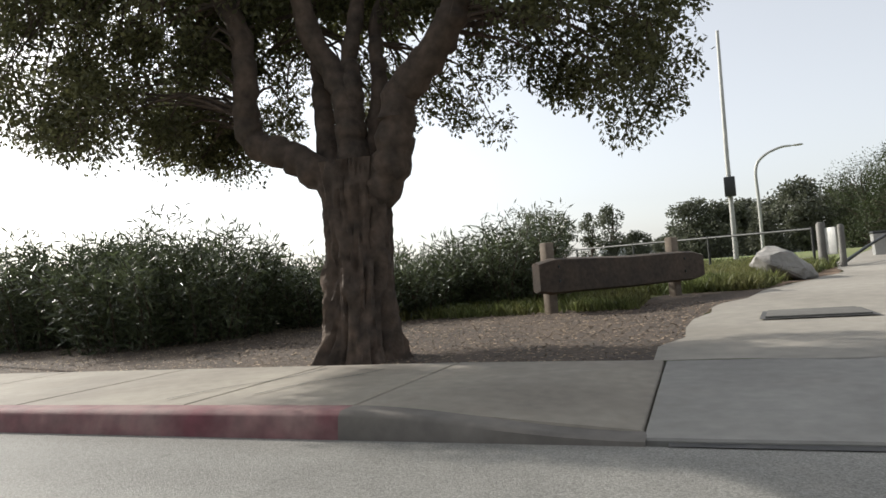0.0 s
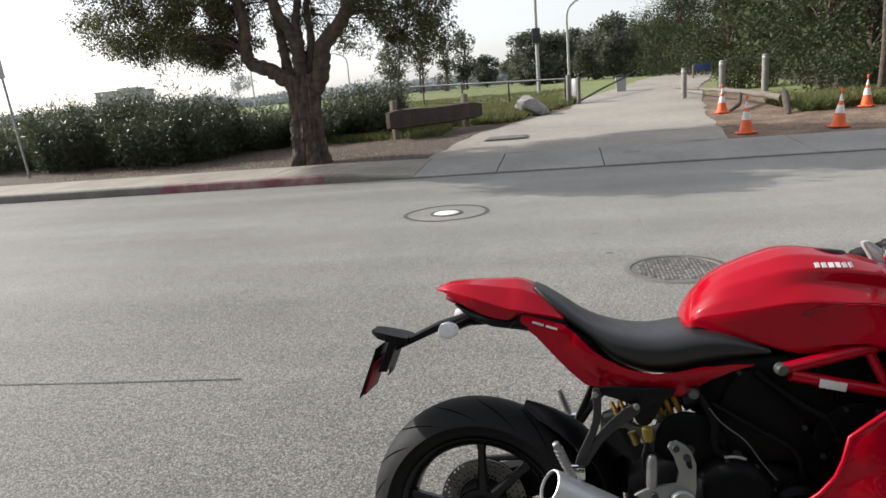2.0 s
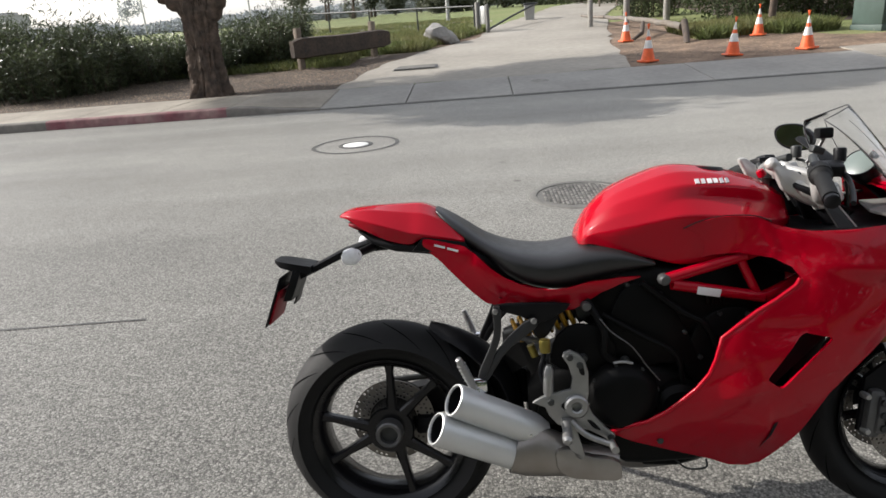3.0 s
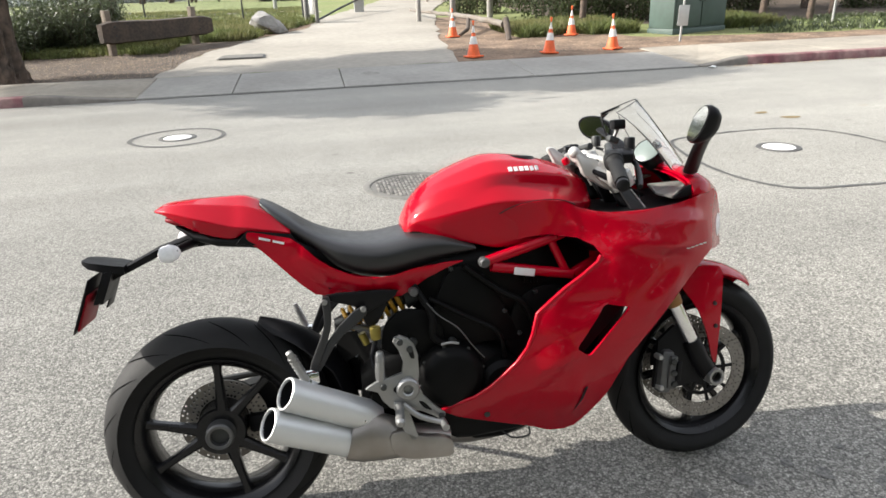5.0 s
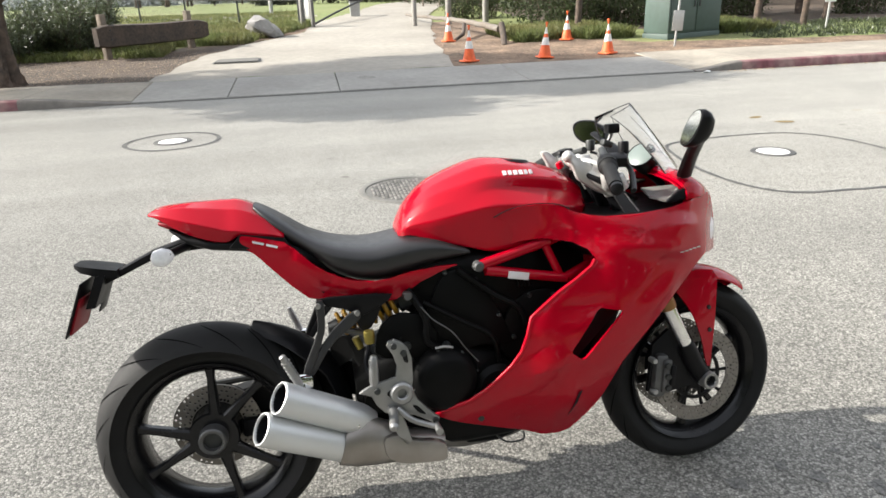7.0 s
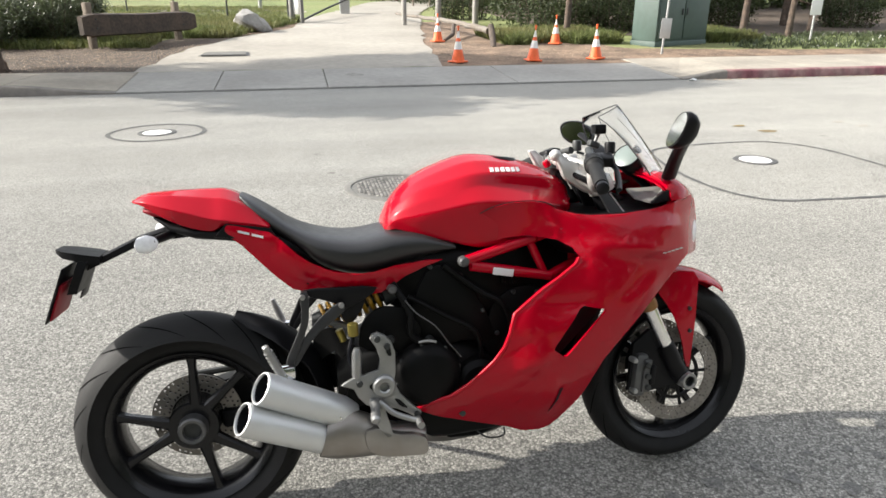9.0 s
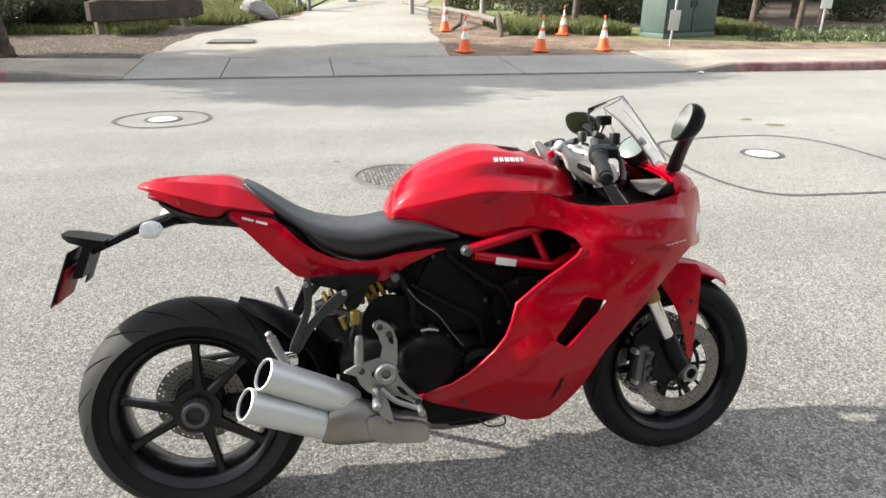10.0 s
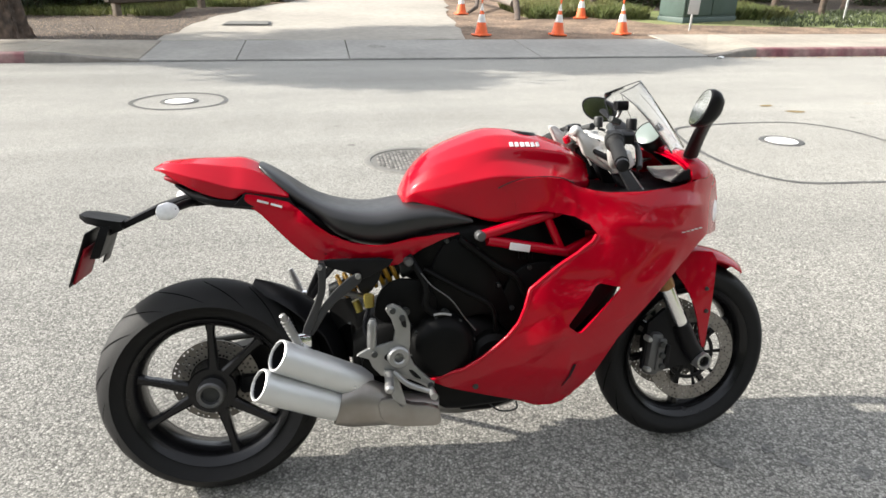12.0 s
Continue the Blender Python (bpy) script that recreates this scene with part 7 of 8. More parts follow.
for s in (-1, 1):
    bike_part("fork_cap", lathe_geo([(0, 0.020), (0.014, 0.020), (0.020, 0.014), (0.024, 0.0), (0.026, -0.05)], Matrix.Translation((1.150, s * 0.102, 0.985)) @ Matrix.Rotation(radians(-24), 4, "Y"), 20), YOKE, "pale fork cap", 30, clamp)
    fm = Matrix.Translation((1.150, s * 0.102, 0.985)) @ Matrix.Rotation(radians(-24), 4, "Y")
    bike_part("clip_on", lathe_geo([(0.028, -0.040), (0.037, -0.043), (0.038, -0.060), (0.037, -0.082), (0.028, -0.085)], fm, 22), YOKE, "cast clip-on clamp", 35, clamp)
    bike_part("clip_arm", tube_geo(smooth_path([(1.165, s * 0.120, 0.925), (1.135, s * 0.150, 0.940), (1.125, s * 0.155, 1.005)], 3), [0.020, 0.019, 0.018, 0.017, 0.016, 0.014, 0.013], 10), YOKE, "", 40, clamp)
    bike_part("yoke_rib", tube_geo(smooth_path([(1.080, s * 0.030, 0.998), (1.110, s * 0.075, 0.996), (1.150, s * 0.118, 0.975), (1.160, s * 0.130, 0.935)], 4), 0.0105, 8), YOKE, "", 50, clamp)
    cast = round_corners([(1.030, 1.022), (1.052, 1.026), (1.075, 1.004), (1.105, 0.992), (1.128, 0.968), (1.175, 0.922), (1.170, 0.900), (1.128, 0.908), (1.090, 0.934), (1.062, 0.952), (1.050, 0.985)], 2)
    bike_part("casting", plate_geo(cast, s * 0.118, s * 0.096, 0.006), YOKE, "pale cast fork bridge", 40, clamp)
    if s < 0:
        bike_part("ball_end", lathe_geo([(0, 0.016), (0.010, 0.013), (0.016, 0.004), (0.016, -0.006), (0.010, -0.014)], Matrix.Translation((1.040, s * 0.105, 1.018)) @ Matrix.Rotation(radians(-70 * s), 4, "X"), 18), YOKE, "", 40, clamp)
        continue
    bike_part("control_cable", tube_geo(smooth_path([(1.11, s * 0.17, 0.975), (1.16, s * 0.12, 1.005), (1.20, s * 0.05, 0.97), (1.22, -s * 0.01, 0.90)], 5), 0.0042, 6), BLACK, "thin black cable", 50, clamp)
    bike_part("control_cable", tube_geo(smooth_path([(1.09, s * 0.19, 0.965), (1.12, s * 0.12, 0.945), (1.15, s * 0.07, 0.93), (1.18, s * 0.03, 0.86)], 5), 0.005, 6), BLACK, "thin black cable", 50, clamp)
bike_part("fluid_box", box_geo((1.255, 0.08, 1.080), (0.040, 0.036, 0.030), 0.006), BLACK, "black fluid reservoir box", 40, clamp)
bike_part("box_stay", tube_geo([(1.255, 0.08, 1.066), (1.245, 0.085, 1.04), (1.215, 0.09, 1.0)], [0.006, 0.005, 0.005], 8), CALIPER, "grey reservoir stay", 40, clamp)
bike_part("perch", box_geo((1.235, 0.075, 1.035), (0.034, 0.030, 0.020), 0.005, Matrix.Rotation(0.4, 4, "Y")), DARK_STEEL, "", 40, clamp)
for s in (-1, 1):
    bike_part("cast_arm", tube_geo(smooth_path([(1.057 if s < 0 else 1.082, s * 0.050, 1.006 if s < 0 else 0.994), (1.078 if s < 0 else 1.10, s * 0.085, 0.985), (1.120, s * 0.115, 0.950), (1.172, s * 0.140, 0.908)], 4), [0.013, 0.015, 0.014, 0.019, 0.021, 0.017, 0.016, 0.020, 0.021, 0.018, 0.017, 0.019, 0.014], 14), YOKE, "pale cast clip-on arm", 50, clamp)
    for q, (x, y, z) in enumerate(((1.080, 0.075, 1.000), (1.104, 0.105, 0.984), (1.150, 0.140, 0.945))):
        bike_part("arm_bolt", lathe_geo([(0, 0.010), (0.006, 0.009), (0.008, 0.003), (0.008, -0.01)], Matrix.Translation((x, s * y, z)) @ Matrix.Rotation(radians(-50 * s), 4, "X"), 12), DARK_STEEL, "", 30, clamp)
bike_part("steering_nut", lathe_geo([(0.008, 0.022), (0.020, 0.022), (0.024, 0.014), (0.024, -0.01)], Matrix.Translation((1.125, 0, 0.99)), 20), YOKE, "", 30, clamp)
bike_part("key_barrel", lathe_geo([(0, 0.018), (0.012, 0.017), (0.016, 0.01), (0.017, -0.01)], Matrix.Translation((1.070, 0.0, 0.985)), 18), DARK_STEEL, "dark ignition lock", 30, clamp)
bike_part("adjuster", lathe_geo([(0, 0.010), (0.009, 0.009), (0.011, 0.003), (0.011, -0.008), (0.005, -0.012)], Matrix.Translation((1.026, -0.075, 0.994)) @ Matrix.Rotation(radians(-30), 4, "Y"), 14), RED, "small red adjuster", 30, clamp)
bike_part("wiring_loom", tube_geo(smooth_path([(1.08, -0.10, 0.97), (1.13, -0.14, 0.94), (1.20, -0.12, 0.90), (1.26, -0.06, 0.88)], 5), 0.009, 8), BLACK)
bike_part("head_tube", tube_geo([(1.165, 0, 0.96), (1.25, 0, 0.77)], 0.036, 16), BLACK, "black steering head")

# -- trellis frame --
def frame_tube(a, b, r=0.0135, name="frame_tube"):
    for s in (-1, 1):
        bike_part(name, tube_geo([(p[0], s * p[1], p[2]) for p in (a, b)], r, 12), RED, "red trellis frame tube")


frame_tube((0.755, 0.178, 0.752), (0.955, 0.165, 0.800), 0.0145)
frame_tube((0.955, 0.165, 0.800), (1.19, 0.075, 0.845), 0.0145)
frame_tube((0.770, 0.178, 0.738), (1.000, 0.165, 0.690), 0.0145)
frame_tube((1.000, 0.165, 0.690), (1.23, 0.075, 0.76), 0.0145)
frame_tube((0.940, 0.165, 0.795), (0.985, 0.165, 0.695), 0.0115)
for s in (-1, 1):
    bike_part("frame_bolt", lathe_geo([(0, -0.014), (0.010, -0.014), (0.014, -0.010), (0.015, 0.01)], axle(0.750, 0.752, s * 0.182) if s < 0 else axle(0.75, 0.752, 0.182) @ Matrix.Rotation(math.pi, 4, "X"), 14), CALIPER, "grey frame bolt", 30)
lab = Vector((0.858, -0.1895, 0.716))
bike_part("frame_label", placed(box_geo((0, 0, 0), (0.058, 0.003, 0.020), 0.001), Matrix.Translation(lab) @ Matrix.Rotation(radians(11), 4, "Y")), BAR_WHITE, "plain white sticker")

# -- engine --
bike_part("crankcase", loft_geo([hull_ring(x, zt, (zt + zb) / 2, zb, w, 5, 28) for x, zt, zb, w in ((0.40, 0.46, 0.32, 0.09), (0.46, 0.52, 0.26, 0.13), (0.56, 0.55, 0.225, 0.150), (0.70, 0.54, 0.215, 0.155), (0.84, 0.48, 0.22, 0.145), (0.92, 0.42, 0.25, 0.12))]), ENGINE, "black engine crankcase", 45)
cc = bike_part("clutch_cover", lathe_geo([(0, -0.052), (0.060, -0.050), (0.078, -0.042), (0.090, -0.025), (0.096, 0.0), (0.098, 0.02)], axle(0.645, 0.440, -0.150), 40), ENGINE, "round black clutch cover", 35)
for i in range(8):
    a = 2 * math.pi * i / 8 + 0.2
    bike_part("bolt", lathe_geo([(0, -0.008), (0.005, -0.007), (0.006, 0)], axle(0.645 + 0.088 * math.cos(a), 0.440 + 0.088 * math.sin(a), -0.170), 8), DARK_STEEL, "", 30, cc)
bike_part("side_cover", lathe_geo([(0, -0.035), (0.05, -0.034), (0.066, -0.022), (0.072, 0.0), (0.073, 0.02)], axle(0.79, 0.40, -0.145), 32), ENGINE, "round black engine cover", 35)
fins = []
for k in range(7):
    fins.append(box_geo((0.69 - 0.006 * k, 0, 0.555 + 0.022 * k), (0.17, 0.21, 0.008), 0.002, Matrix.Rotation(radians(-12), 4, "Y")))
fins.append(box_geo((0.67, 0, 0.63), (0.13, 0.17, 0.24), 0.01, Matrix.Rotation(radians(-12), 4, "Y")))
bike_part("rear_cylinder", join(*fins), ENGINE, "finned black rear cylinder", 35)
fins = []
for k in range(6):
    fins.append(box_geo((0.915 + 0.022 * k, 0, 0.40 + 0.008 * k), (0.008, 0.21, 0.17), 0.002, Matrix.Rotation(radians(-18), 4, "Y")))
fins.append(box_geo((0.98, 0, 0.42), (0.20, 0.17, 0.13), 0.01, Matrix.Rotation(radians(-18), 4, "Y")))
bike_part("front_cylinder", join(*fins), ENGINE, "finned black front cylinder", 35)
bike_part("airbox", loft_geo([hull_ring(x, zt, (zt + zb) / 2, zb, w, 4, 24) for x, zt, zb, w in ((0.52, 0.78, 0.64, 0.09), (0.62, 0.80, 0.58, 0.125), (0.78, 0.80, 0.56, 0.140), (0.95, 0.82, 0.56, 0.13), (1.08, 0.80, 0.60, 0.10))]), ENGINE, "black airbox and covers", 45)
bike_part("belt_cover", plate_geo(round_corners([(0.58, 0.56), (0.66, 0.75), (0.76, 0.72), (0.82, 0.60), (0.86, 0.50), (0.76, 0.52), (0.68, 0.50)], 2), -0.142, -0.128, 0.006), ENGINE, "black timing belt cover", 35)
bike_part("belt_cover", plate_geo(round_corners([(0.80, 0.50), (0.84, 0.62), (0.90, 0.66), (0.98, 0.66), (1.02, 0.56), (0.94, 0.46), (0.86, 0.44)], 2), -0.140, -0.125, 0.006), ENGINE, "black timing belt cover", 35)
for x, z in ((0.62, 0.58), (0.665, 0.735), (0.75, 0.705), (0.81, 0.60), (0.85, 0.53), (0.90, 0.645), (0.97, 0.64)):
    bike_part("cover_bolt", lathe_geo([(0, -0.006), (0.005, -0.006), (0.007, -0.002), (0.007, 0.004)], axle(x, z, -0.143), 10), DARK_STEEL, "", 30)
for pts, r in (([(0.60, -0.15, 0.66), (0.70, -0.165, 0.60), (0.78, -0.17, 0.55), (0.80, -0.16, 0.47)], 0.007), ([(0.70, -0.15, 0.74), (0.80, -0.16, 0.66), (0.86, -0.165, 0.62), (0.90, -0.15, 0.52)], 0.009), ([(0.56, -0.13, 0.62), (0.53, -0.15, 0.56), (0.56, -0.16, 0.50)], 0.006)):
    bike_part("engine_hose", tube_geo(smooth_path(pts, 5), r, 8), ENGINE, "black engine hose", 50)
for k in range(5):
    bike_part("cover_rib", box_geo((0.868 + 0.010 * k, -0.150, 0.700 - 0.001 * k), (0.005, 0.010, 0.050), 0.001), ENGINE, "", 30)
bike_part("radiator", box_geo((1.10, 0, 0.50), (0.05, 0.34, 0.32), 0.01, Matrix.Rotation(radians(22), 4, "Y")), ENGINE, "black radiator behind the front wheel", 35)
bike_part("engine_hose", tube_geo(smooth_path([(0.588, -0.178, 0.657), (0.618, -0.178, 0.619), (0.668, -0.178, 0.578), (0.706, -0.178, 0.523), (0.737, -0.178, 0.484)], 5), 0.0020, 6), CALIPER, "thin bright cable")
bike_part("engine_hose", tube_geo(smooth_path([(0.56, -0.14, 0.70), (0.60, -0.17, 0.62), (0.60, -0.175, 0.56), (0.66, -0.165, 0.52)], 5), 0.010, 8), ENGINE, "black hose")
for x, z in ((0.558, 0.685), (0.60, 0.49), (0.655, 0.53), (0.545, 0.545)):
    bike_part("engine_bolt", lathe_geo([(0, -0.014), (0.010, -0.013), (0.013, -0.006), (0.014, 0.03)], axle(x, z, -0.150), 14), CALIPER if z > 0.64 else DARK_STEEL, "", 30)
# short bright streak before the clutch cover, added as a thin aluminium tube
bike_part("bright_streak", tube_geo(smooth_path([(0.616, -0.200, 0.545), (0.640, -0.200, 0.547), (0.664, -0.200, 0.542)], 4), 0.0035, 8), ALU)
# added black plate, no engine part: it hides the sunlit crankcase top
bike_part("masking_plate", plate_geo(round_corners([(0.455, 0.520), (0.470, 0.600), (0.520, 0.640), (0.600, 0.630), (0.640, 0.560), (0.600, 0.500)], 1), -0.152, -0.135, 0.006), ENGINE, "added black plate hiding the sunlit crankcase top", 35)
bike_part("sump", loft_geo([hull_ring(x, 0.26, 0.23, zb, w, 4, 20) for x, zb, w in ((0.50, 0.21, 0.07), (0.60, 0.195, 0.09), (0.80, 0.190, 0.10), (0.90, 0.215, 0.08))]), ENGINE, "black engine sump", 45)
bike_part("sump_bolt", lathe_geo([(0.007, -0.016), (0.016, -0.016), (0.020, -0.010), (0.021, 0.03)], axle(0.672, 0.300, -0.125), 18), ALU, "bright ringed mounting bolt", 30)
bike_part("cable_loop", tube_geo(smooth_path([(0.78, -0.10, 0.235), (0.82, -0.12, 0.205), (0.87, -0.12, 0.205), (0.875, -0.11, 0.225)], 4), 0.003, 6), DARK_STEEL)

# -- swingarm, shock, hugger, chain --
arm = [[Vector((x, y0 + dy, z + dz)) for dy, dz in ((-w, -h), (w, -h), (w, h), (-w, h))] for x, y0, z, w, h in ((0.47, 0.06, 0.40, 0.06, 0.05), (0.34, 0.09, 0.41, 0.045, 0.055), (0.15, 0.115, 0.36, 0.03, 0.05), (0.0, 0.125, 0.315, 0.03, 0.055), (-0.05, 0.125, 0.31, 0.02, 0.04))]
bike_part("swingarm", loft_geo(arm), BLACK, "black single-sided swingarm", 30)
bike_part("swingarm_pivot", tube_geo([(0.455, -0.16, 0.40), (0.455, 0.16, 0.40)], 0.035, 18), ENGINE)
bike_part("swingarm_brace", loft_geo([[Vector((x, y + dy, z + dz)) for dy, dz in ((-w, -h), (w, -h), (w, h), (-w, h))] for x, y, z, w, h in ((0.46, 0.0, 0.46, 0.09, 0.05), (0.40, 0.02, 0.53, 0.075, 0.035), (0.34, 0.04, 0.50, 0.06, 0.05))]), ENGINE)
hug = []
for i in range(10):
    a = radians(66 - 62 * i / 9)
    r = 0.334 + 0.056 * min(1, i / 6)
    w = 0.008 + 0.080 * min(1, i / 4)
    ring = []
    for k in range(9):
        q = -1 + 2 * k / 8
        rr = r - 0.035 * abs(q) ** 2
        ring.append(Vector((rr * math.cos(a), q * w, 0.315 + rr * math.sin(a))))
    ring += [v + Vector((math.cos(a), 0, math.sin(a))) * 0.004 for v in reversed(ring)]
    hug.append(ring)
bike_part("hugger", loft_geo(hug), BLACK, "matt black rear hugger", 45)
s0, s1 = Vector((0.345, -0.085, 0.600)), Vector((0.575, -0.085, 0.665))
ax_ = (s1 - s0).normalized()
sx = ax_.orthogonal().normalized()
sy = ax_.cross(sx)
coil = []
for k in range(8 * 14 + 1):
    t = k / (8 * 14)
    a = 2 * math.pi * 8 * t
    coil.append(s0.lerp(s1, 0.12 + 0.70 * t) + (sx * math.cos(a) + sy * math.sin(a)) * 0.030)
sh = bike_part("shock_absorber", tube_geo([s0, s0.lerp(s1, 0.12), s0.lerp(s1, 0.13), s0.lerp(s1, 0.82), s0.lerp(s1, 0.84), s1], [0.016, 0.020, 0.018, 0.018, 0.034, 0.026], 16), DARK_STEEL, "rear shock absorber lying along the frame")
bike_part("spring", tube_geo(coil, 0.0065, 8), SPRING, "yellow coil spring", 60, sh)
bike_part("reservoir", tube_geo([(0.412, -0.10, 0.570), (0.424, -0.10, 0.538)], 0.011, 14), GOLD, "small gold reservoir", 40, sh)
bike_part("adjuster", tube_geo([(0.385, -0.12, 0.600), (0.44, -0.12, 0.585), (0.44, -0.12, 0.55)], 0.009, 10), CALIPER, "", 40, sh)
bike_part("chain", tube_geo([(0.0, 0.074, 0.423), (0.45, 0.074, 0.455)], 0.010, 8), DARK_STEEL, "dark drive chain")
bike_part("chain", tube_geo([(0.0, 0.074, 0.207), (0.45, 0.074, 0.375)], 0.010, 8), DARK_STEEL, "dark drive chain")

# -- rear frame brackets, pegs --
for s in (-1, 1):
    y = s * 0.165
    y0, y1 = (s * 0.178, s * 0.163)
    up_arm = round_corners([(0.314, 0.704), (0.338, 0.702), (0.336, 0.640), (0.330, 0.608), (0.283, 0.498), (0.262, 0.508), (0.312, 0.612), (0.317, 0.645)], 1)
    low_arm = round_corners([(0.432, 0.652), (0.410, 0.668), (0.338, 0.606), (0.276, 0.510), (0.286, 0.490), (0.346, 0.582), (0.420, 0.634)], 1)
    web = round_corners([(0.312, 0.706), (0.520, 0.700), (0.505, 0.676), (0.425, 0.640), (0.400, 0.664), (0.338, 0.684)], 1)
    br = bike_part("peg_bracket", join(plate_geo(up_arm, y0, y1, 0.003), plate_geo(low_arm, s * 0.175, s * 0.161, 0.003)), BRACKET, "satin dark grey passenger peg bracket")
    bike_part("web", plate_geo(web, s * 0.160, s * 0.148, 0.003), BLACK, "", 40, br)
    bike_part("subframe", tube_geo([(0.24, s * 0.10, 0.77), (0.34, s * 0.11, 0.715), (0.56, s * 0.11, 0.69)], 0.014, 10), BLACK, "", 40, br)
    pg = [Vector((0.256, s * 0.215, 0.500)), Vector((0.238, s * 0.225, 0.545)), Vector((0.222, s * 0.232, 0.585))]
    bike_part("passenger_peg", tube_geo([pg[0], pg[0].lerp(pg[1], 0.3), pg[1], pg[2], pg[2] + (pg[2] - pg[1]) * 0.06], [0.014, 0.011, 0.0105, 0.0085, 0.005], 12), ALU, "folded aluminium passenger peg", 40, br)
    bike_part("peg_mount", join(box_geo((0.270, s * 0.206, 0.503), (0.044, 0.030, 0.034), 0.007), tube_geo([(0.262, s * 0.190, 0.490), (0.262, s * 0.232, 0.490)], 0.010, 12)), CHROME, "bright folding clamp", 35, br)
    bike_part("peg_ribs", join(*[tube_geo([pg[0].lerp(pg[2], q), pg[0].lerp(pg[2], q + 0.035)], 0.0125, 12) for q in (0.30, 0.42, 0.54, 0.66, 0.78)]), ALU, "", 35, br)
    for x, z in ((0.322, 0.690), (0.420, 0.660)):
        bike_part("bolt", lathe_geo([(0, -0.006), (0.007, -0.005), (0.008, 0.004)], axle(x, z, s * 0.180) if s < 0 else axle(x, z, 0.180) @ Matrix.Rotation(math.pi, 4, "X"), 10), ALU, "", 30, br)

bike_part("shock_link", plate_geo(round_corners([(0.395, 0.700), (0.500, 0.700), (0.478, 0.640), (0.452, 0.602), (0.428, 0.600), (0.412, 0.640)], 1), -0.150, -0.128, 0.004), BLACK, "black shock linkage cover", 35)
heel_out = [(0.486, 0.572), (0.490, 0.583), (0.506, 0.588), (0.526, 0.578), (0.541, 0.560), (0.550, 0.531), (0.549, 0.473), (0.544, 0.446), (0.558, 0.413), (0.590, 0.376), (0.613, 0.356), (0.611, 0.342), (0.598, 0.338), (0.580, 0.352), (0.547, 0.371), (0.506, 0.379), (0.468, 0.389), (0.447, 0.414), (0.437, 0.438), (0.405, 0.451), (0.410, 0.456), (0.434, 0.468), (0.470, 0.476), (0.503, 0.484), (0.509, 0.513), (0.500, 0.548)]
hp = bike_part("heel_plate", plate_geo(heel_out, -0.215, -0.203, 0.003), ALU, "cast aluminium rider's heel plate")
bike_part("pivot_cap", lathe_geo([(0.012, -0.012), (0.016, -0.015), (0.026, -0.015), (0.031, -0.010), (0.032, 0.002)], axle(0.516, 0.440, -0.214), 28), ALU, "ringed pivot cap", 30, hp)
for x, z in ((0.504, 0.570), (0.529, 0.548), (0.602, 0.349), (0.452, 0.452)):
    bike_part("bolt", lathe_geo([(0, -0.008), (0.008, -0.007), (0.010, 0.002)], axle(x, z, -0.214), 12), DARK_STEEL, "", 30, hp)
# the casting has no cut pockets: thin black plates paint their shade
for pts in ([(0.474, 0.442), (0.496, 0.458), (0.492, 0.424)], [(0.522, 0.557), (0.537, 0.552), (0.541, 0.520), (0.528, 0.524)], [(0.540, 0.402), (0.556, 0.398), (0.580, 0.368), (0.556, 0.378)]):
    bike_part("pocket_shade", plate_geo(round_corners(pts, 1), -0.2175, -0.214, 0.0008), BLACK, "thin black inlay painting the shade of a pocket", 30, hp)
mc = bike_part("brake_cylinder", tube_geo([(0.446, -0.205, 0.455), (0.447, -0.205, 0.475), (0.450, -0.205, 0.535), (0.451, -0.205, 0.548)], [0.007, 0.013, 0.013, 0.008], 14), ALU, "small rear brake master cylinder")
bike_part("fluid_cup", lathe_geo([(0, 0.022), (0.013, 0.020), (0.015, 0.015), (0.014, -0.014), (0, -0.016)], Matrix.Translation((0.447, -0.16, 0.583)), 16), GOLD, "small amber fluid cup")
bike_part("brake_hose", tube_geo(smooth_path([(0.445, -0.16, 0.565), (0.43, -0.18, 0.52), (0.44, -0.20, 0.49)], 4), 0.006, 8), BLACK)
bl = [(0.500, -0.225, 0.402), (0.535, -0.235, 0.370), (0.575, -0.240, 0.352), (0.600, -0.245, 0.345)]
bike_part("brake_pedal", tube_geo(smooth_path(bl, 4), [0.008] * 13, 10), ALU, "aluminium brake pedal", 40, hp)
bike_part("pedal_tip", tube_geo([(0.600, -0.235, 0.345), (0.602, -0.275, 0.343)], [0.009, 0.010], 12), ALU, "", 40, hp)
pgr = tube_geo([(0.490, -0.215, 0.395), (0.488, -0.24, 0.392), (0.482, -0.300, 0.386), (0.481, -0.306, 0.385)], [0.013, 0.012, 0.013, 0.007], 14)
bike_part("rider_peg", pgr, ALU, "knurled aluminium rider's peg", 40, hp)
bike_part("peg_hanger", plate_geo(round_corners([(0.470, 0.410), (0.505, 0.405), (0.525, 0.340), (0.535, 0.295), (0.515, 0.290), (0.490, 0.335)], 1), -0.222, -0.208, 0.003), ALU, "", 35, hp)
bike_part("heel_plate", plate_geo([(x, z) for x, z in heel_out], 0.203, 0.215, 0.003), ALU, "cast aluminium heel plate")

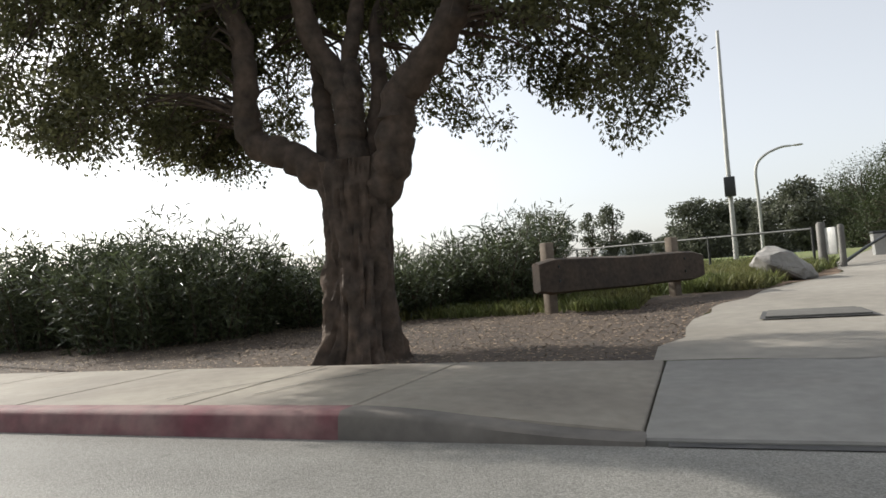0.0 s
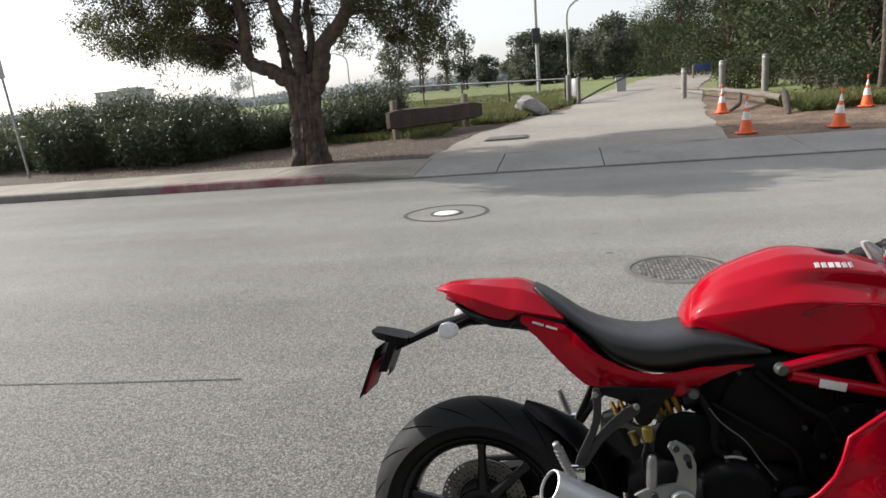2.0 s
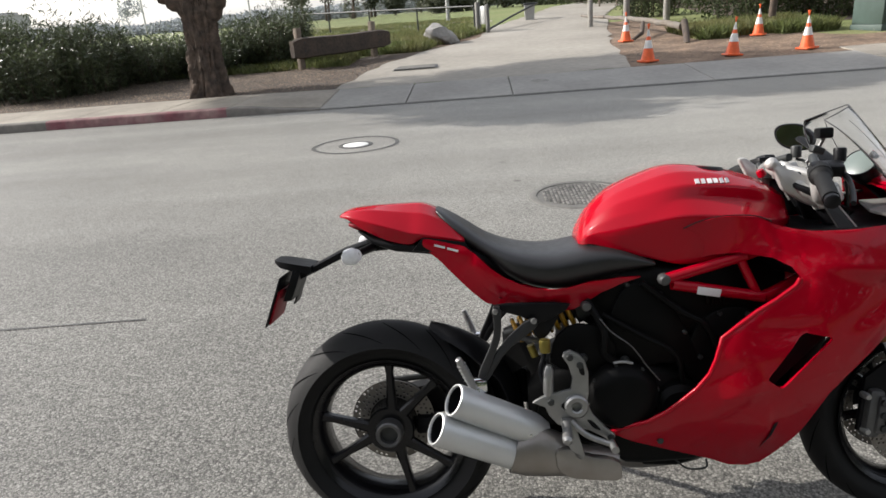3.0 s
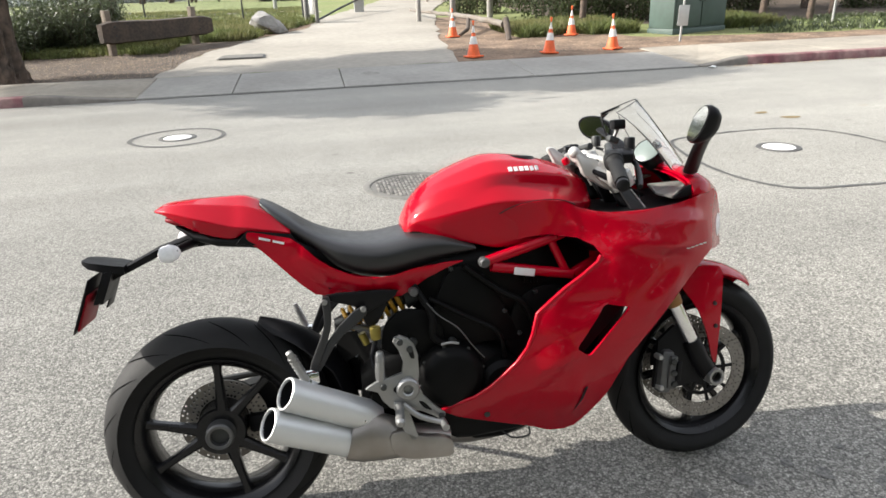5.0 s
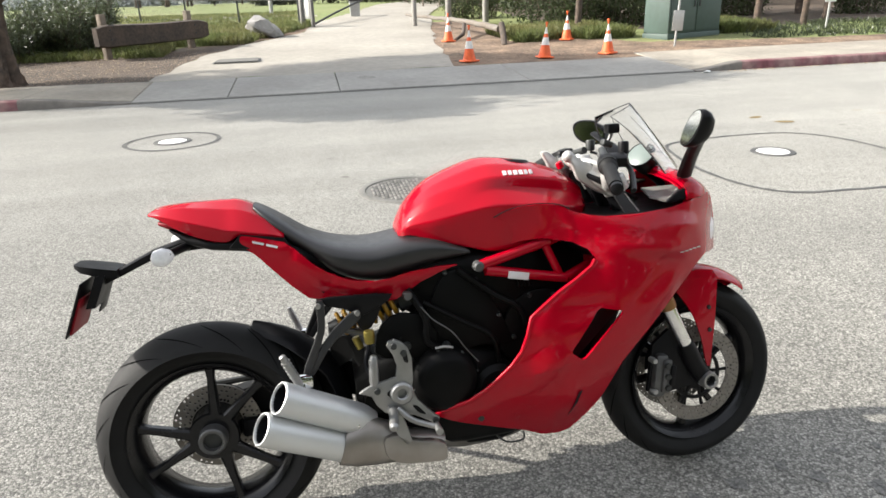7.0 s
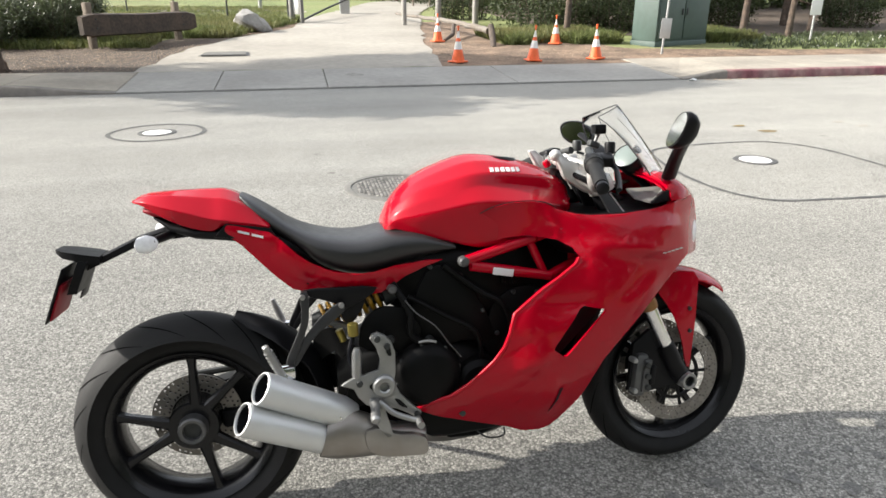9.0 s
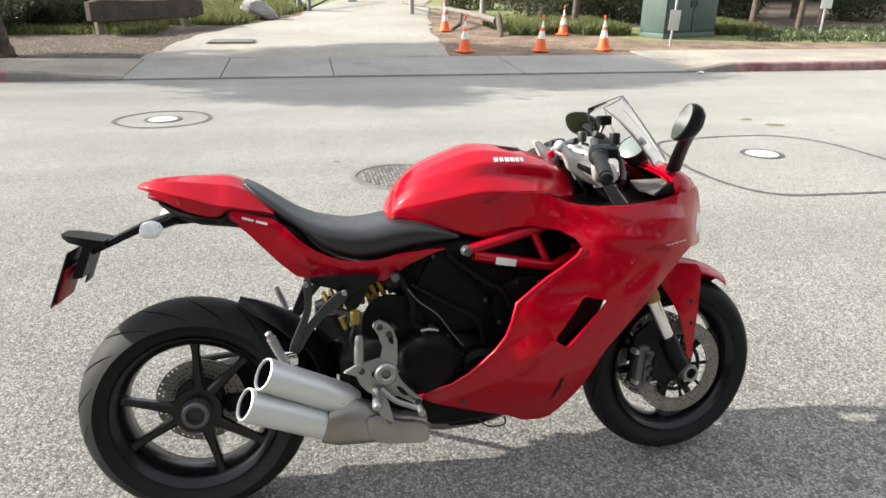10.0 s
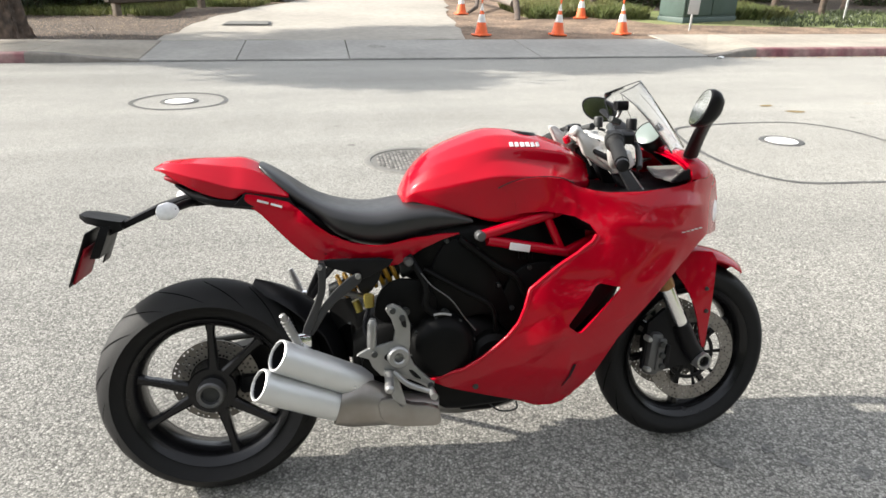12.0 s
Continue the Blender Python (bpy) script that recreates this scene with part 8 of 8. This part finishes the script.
# -- twin exhaust --
def silencer(a, b, r):
    a, b = Vector(a), Vector(b)
    d = (b - a).normalized()
    pts = [(a + d * t, q) for t, q in ((0.0, r * 0.92), (0.004, r), (0.03, r), (0.034, r * 1.01))]
    ln = (b - a).length
    pts += [(a + d * (ln * k / 6), r * 1.01) for k in range(2, 6)] + [(b - d * 0.012, r), (b, r * 0.95), (b + d * 0.02, r * 0.85)]
    s = bike_part("silencer", tube_geo([p for p, q in pts], [q for p, q in pts], 32, False), SATIN, "satin aluminium silencer can")
    m = Matrix.Translation(a) @ (-d).to_track_quat("Z", "Y").to_matrix().to_4x4()
    bike_part("end_ring", lathe_geo([(r * 0.84, -0.02), (r * 0.84, 0.002), (r * 0.88, 0.006), (r * 0.96, 0.005), (r, 0.0), (r, -0.004)], m, 32), SATIN, "bright end ring", 40, s)
    bike_part("outlet", lathe_geo([(0, -0.045), (r * 0.70, -0.044), (r * 0.83, -0.010), (r * 0.84, 0.0)], m, 28), BLACK, "dark outlet", 40, s)
    mb = Matrix.Translation(b) @ d.to_track_quat("Z", "Y").to_matrix().to_4x4()
    bike_part("rivet", lathe_geo([(0, 0.004), (0.004, 0.003), (0.005, 0)], Matrix.Translation(b - d * 0.02 + Vector((0, -r * 1.01, 0))) @ Matrix.Rotation(math.pi / 2, 4, "X"), 10), CHROME, "", 30, s)
    return s


silencer((0.208, -0.248, 0.482), (0.412, -0.160, 0.352), 0.043)
silencer((0.158, -0.258, 0.411), (0.374, -0.166, 0.282), 0.043)
col = []
for x, y, z, w, h in ((0.350, -0.188, 0.300, 0.036, 0.050), (0.400, -0.183, 0.305, 0.040, 0.070), (0.450, -0.175, 0.290, 0.042, 0.062), (0.520, -0.165, 0.268, 0.044, 0.045), (0.600, -0.150, 0.255, 0.042, 0.036), (0.625, -0.145, 0.253, 0.034, 0.030)):
    col.append([Vector((x + 0.3 * h * math.sin(a), y + w * math.cos(a), z + h * math.sin(a))) for a in [2 * math.pi * k / 24 for k in range(24)]])
bike_part("collector", loft_geo(col), HEAT, "heat-tinted steel exhaust collector", 45)
bike_part("heat_shield", plate_geo(round_corners([(0.455, 0.320), (0.50, 0.325), (0.545, 0.300), (0.60, 0.292), (0.628, 0.278), (0.628, 0.228), (0.56, 0.232), (0.50, 0.238), (0.462, 0.262)], 1), -0.222, -0.196, 0.006), HEAT, "warm grey heat shield", 40)
bike_part("exhaust_pipe", tube_geo(smooth_path([(0.61, -0.13, 0.255), (0.72, -0.06, 0.205), (0.90, 0.0, 0.20), (1.02, 0.02, 0.30)], 5), 0.024, 14), HEAT, "dull steel header pipe")

# -- number plate carrier and indicators --
armp = bike_part("plate_arm", loft_geo([[Vector((x, sy_ * w, z + sz_ * h)) for sy_, sz_ in ((-1, -1), (1, -1), (1, 0.6), (0.6, 1), (-0.6, 1), (-1, 0.6))] for x, z, w, h in ((0.06, 0.862, 0.040, 0.016), (-0.02, 0.856, 0.034, 0.015), (-0.10, 0.836, 0.026, 0.012), (-0.18, 0.800, 0.022, 0.011), (-0.225, 0.785, 0.026, 0.014))]), BLACK, "black arm that carries the number plate", 35)
bike_part("plate_light", loft_geo([[Vector((x, sy_ * w, z + sz_ * h)) for sy_, sz_ in ((-1, -1), (1, -1), (1, 1), (-1, 1))] for x, z, w, h in ((-0.290, 0.828, 0.030, 0.005), (-0.272, 0.820, 0.045, 0.009), (-0.22, 0.806, 0.050, 0.012), (-0.185, 0.800, 0.045, 0.010))]), BLACK, "", 35, armp)
bike_part("bracket", loft_geo([[Vector((x + dx, y, z)) for dx, y in ((-0.012, -w), (0.012, -w), (0.012, w), (-0.012, w))] for x, z, w in ((-0.225, 0.800, 0.050), (-0.240, 0.760, 0.055), (-0.262, 0.715, 0.045))]), BLACK, "", 35, armp)
pm = Matrix.Translation((-0.290, 0.0, 0.722)) @ Matrix.Rotation(radians(22), 4, "Y")
bike_part("number_plate", placed(box_geo((0, 0, 0), (0.004, 0.178, 0.150), 0.0015), pm), BLACK, "dark plate back with plain surface", 35, armp)
bike_part("reflector", placed(box_geo((0.006, -0.012, -0.018), (0.006, 0.130, 0.100), 0.002), pm), REFLECTOR, "dark red reflective strip", 35, armp)
bike_part("plate_flap", placed(box_geo((0.036, 0.055, 0.020), (0.004, 0.060, 0.085), 0.0015), pm), BLACK, "", 35, armp)
for s in (-1, 1):
    c = Vector((-0.052, s * 0.115, 0.845))
    ind = bike_part("indicator", loft_geo([[c + Vector((x + 0.030 * k * math.cos(a) * 0.4, s * (y + 0.0), 0.024 * k * math.sin(a))) + Vector((0, 0.014 * k * math.cos(a), 0)) for a in [2 * math.pi * i / 16 for i in range(16)]] for x, y, k in ((-0.020, 0.010, 0.35), (-0.012, 0.008, 0.85), (0.002, 0.004, 1.0), (0.016, -0.002, 0.75), (0.024, -0.006, 0.3))]), LENS, "clear teardrop indicator", 50)
    bike_part("stalk", tube_geo([c + Vector((0.012, -s * 0.006, 0.004)), Vector((0.0, s * 0.03, 0.856))], [0.010, 0.012], 10), BLACK, "", 40, ind)

# -- side stand on the far side --
bike_part("side_stand", tube_geo([(0.56, 0.12, 0.27), (0.52, 0.24, 0.14), (0.46, 0.345, 0.062)], [0.013, 0.012, 0.011], 10), BLACK, "black side stand")
bike_part("stand_foot", box_geo((0.455, 0.352, 0.061), (0.07, 0.035, 0.008), 0.003, Matrix.Rotation(radians(10), 4, "X")), BLACK)
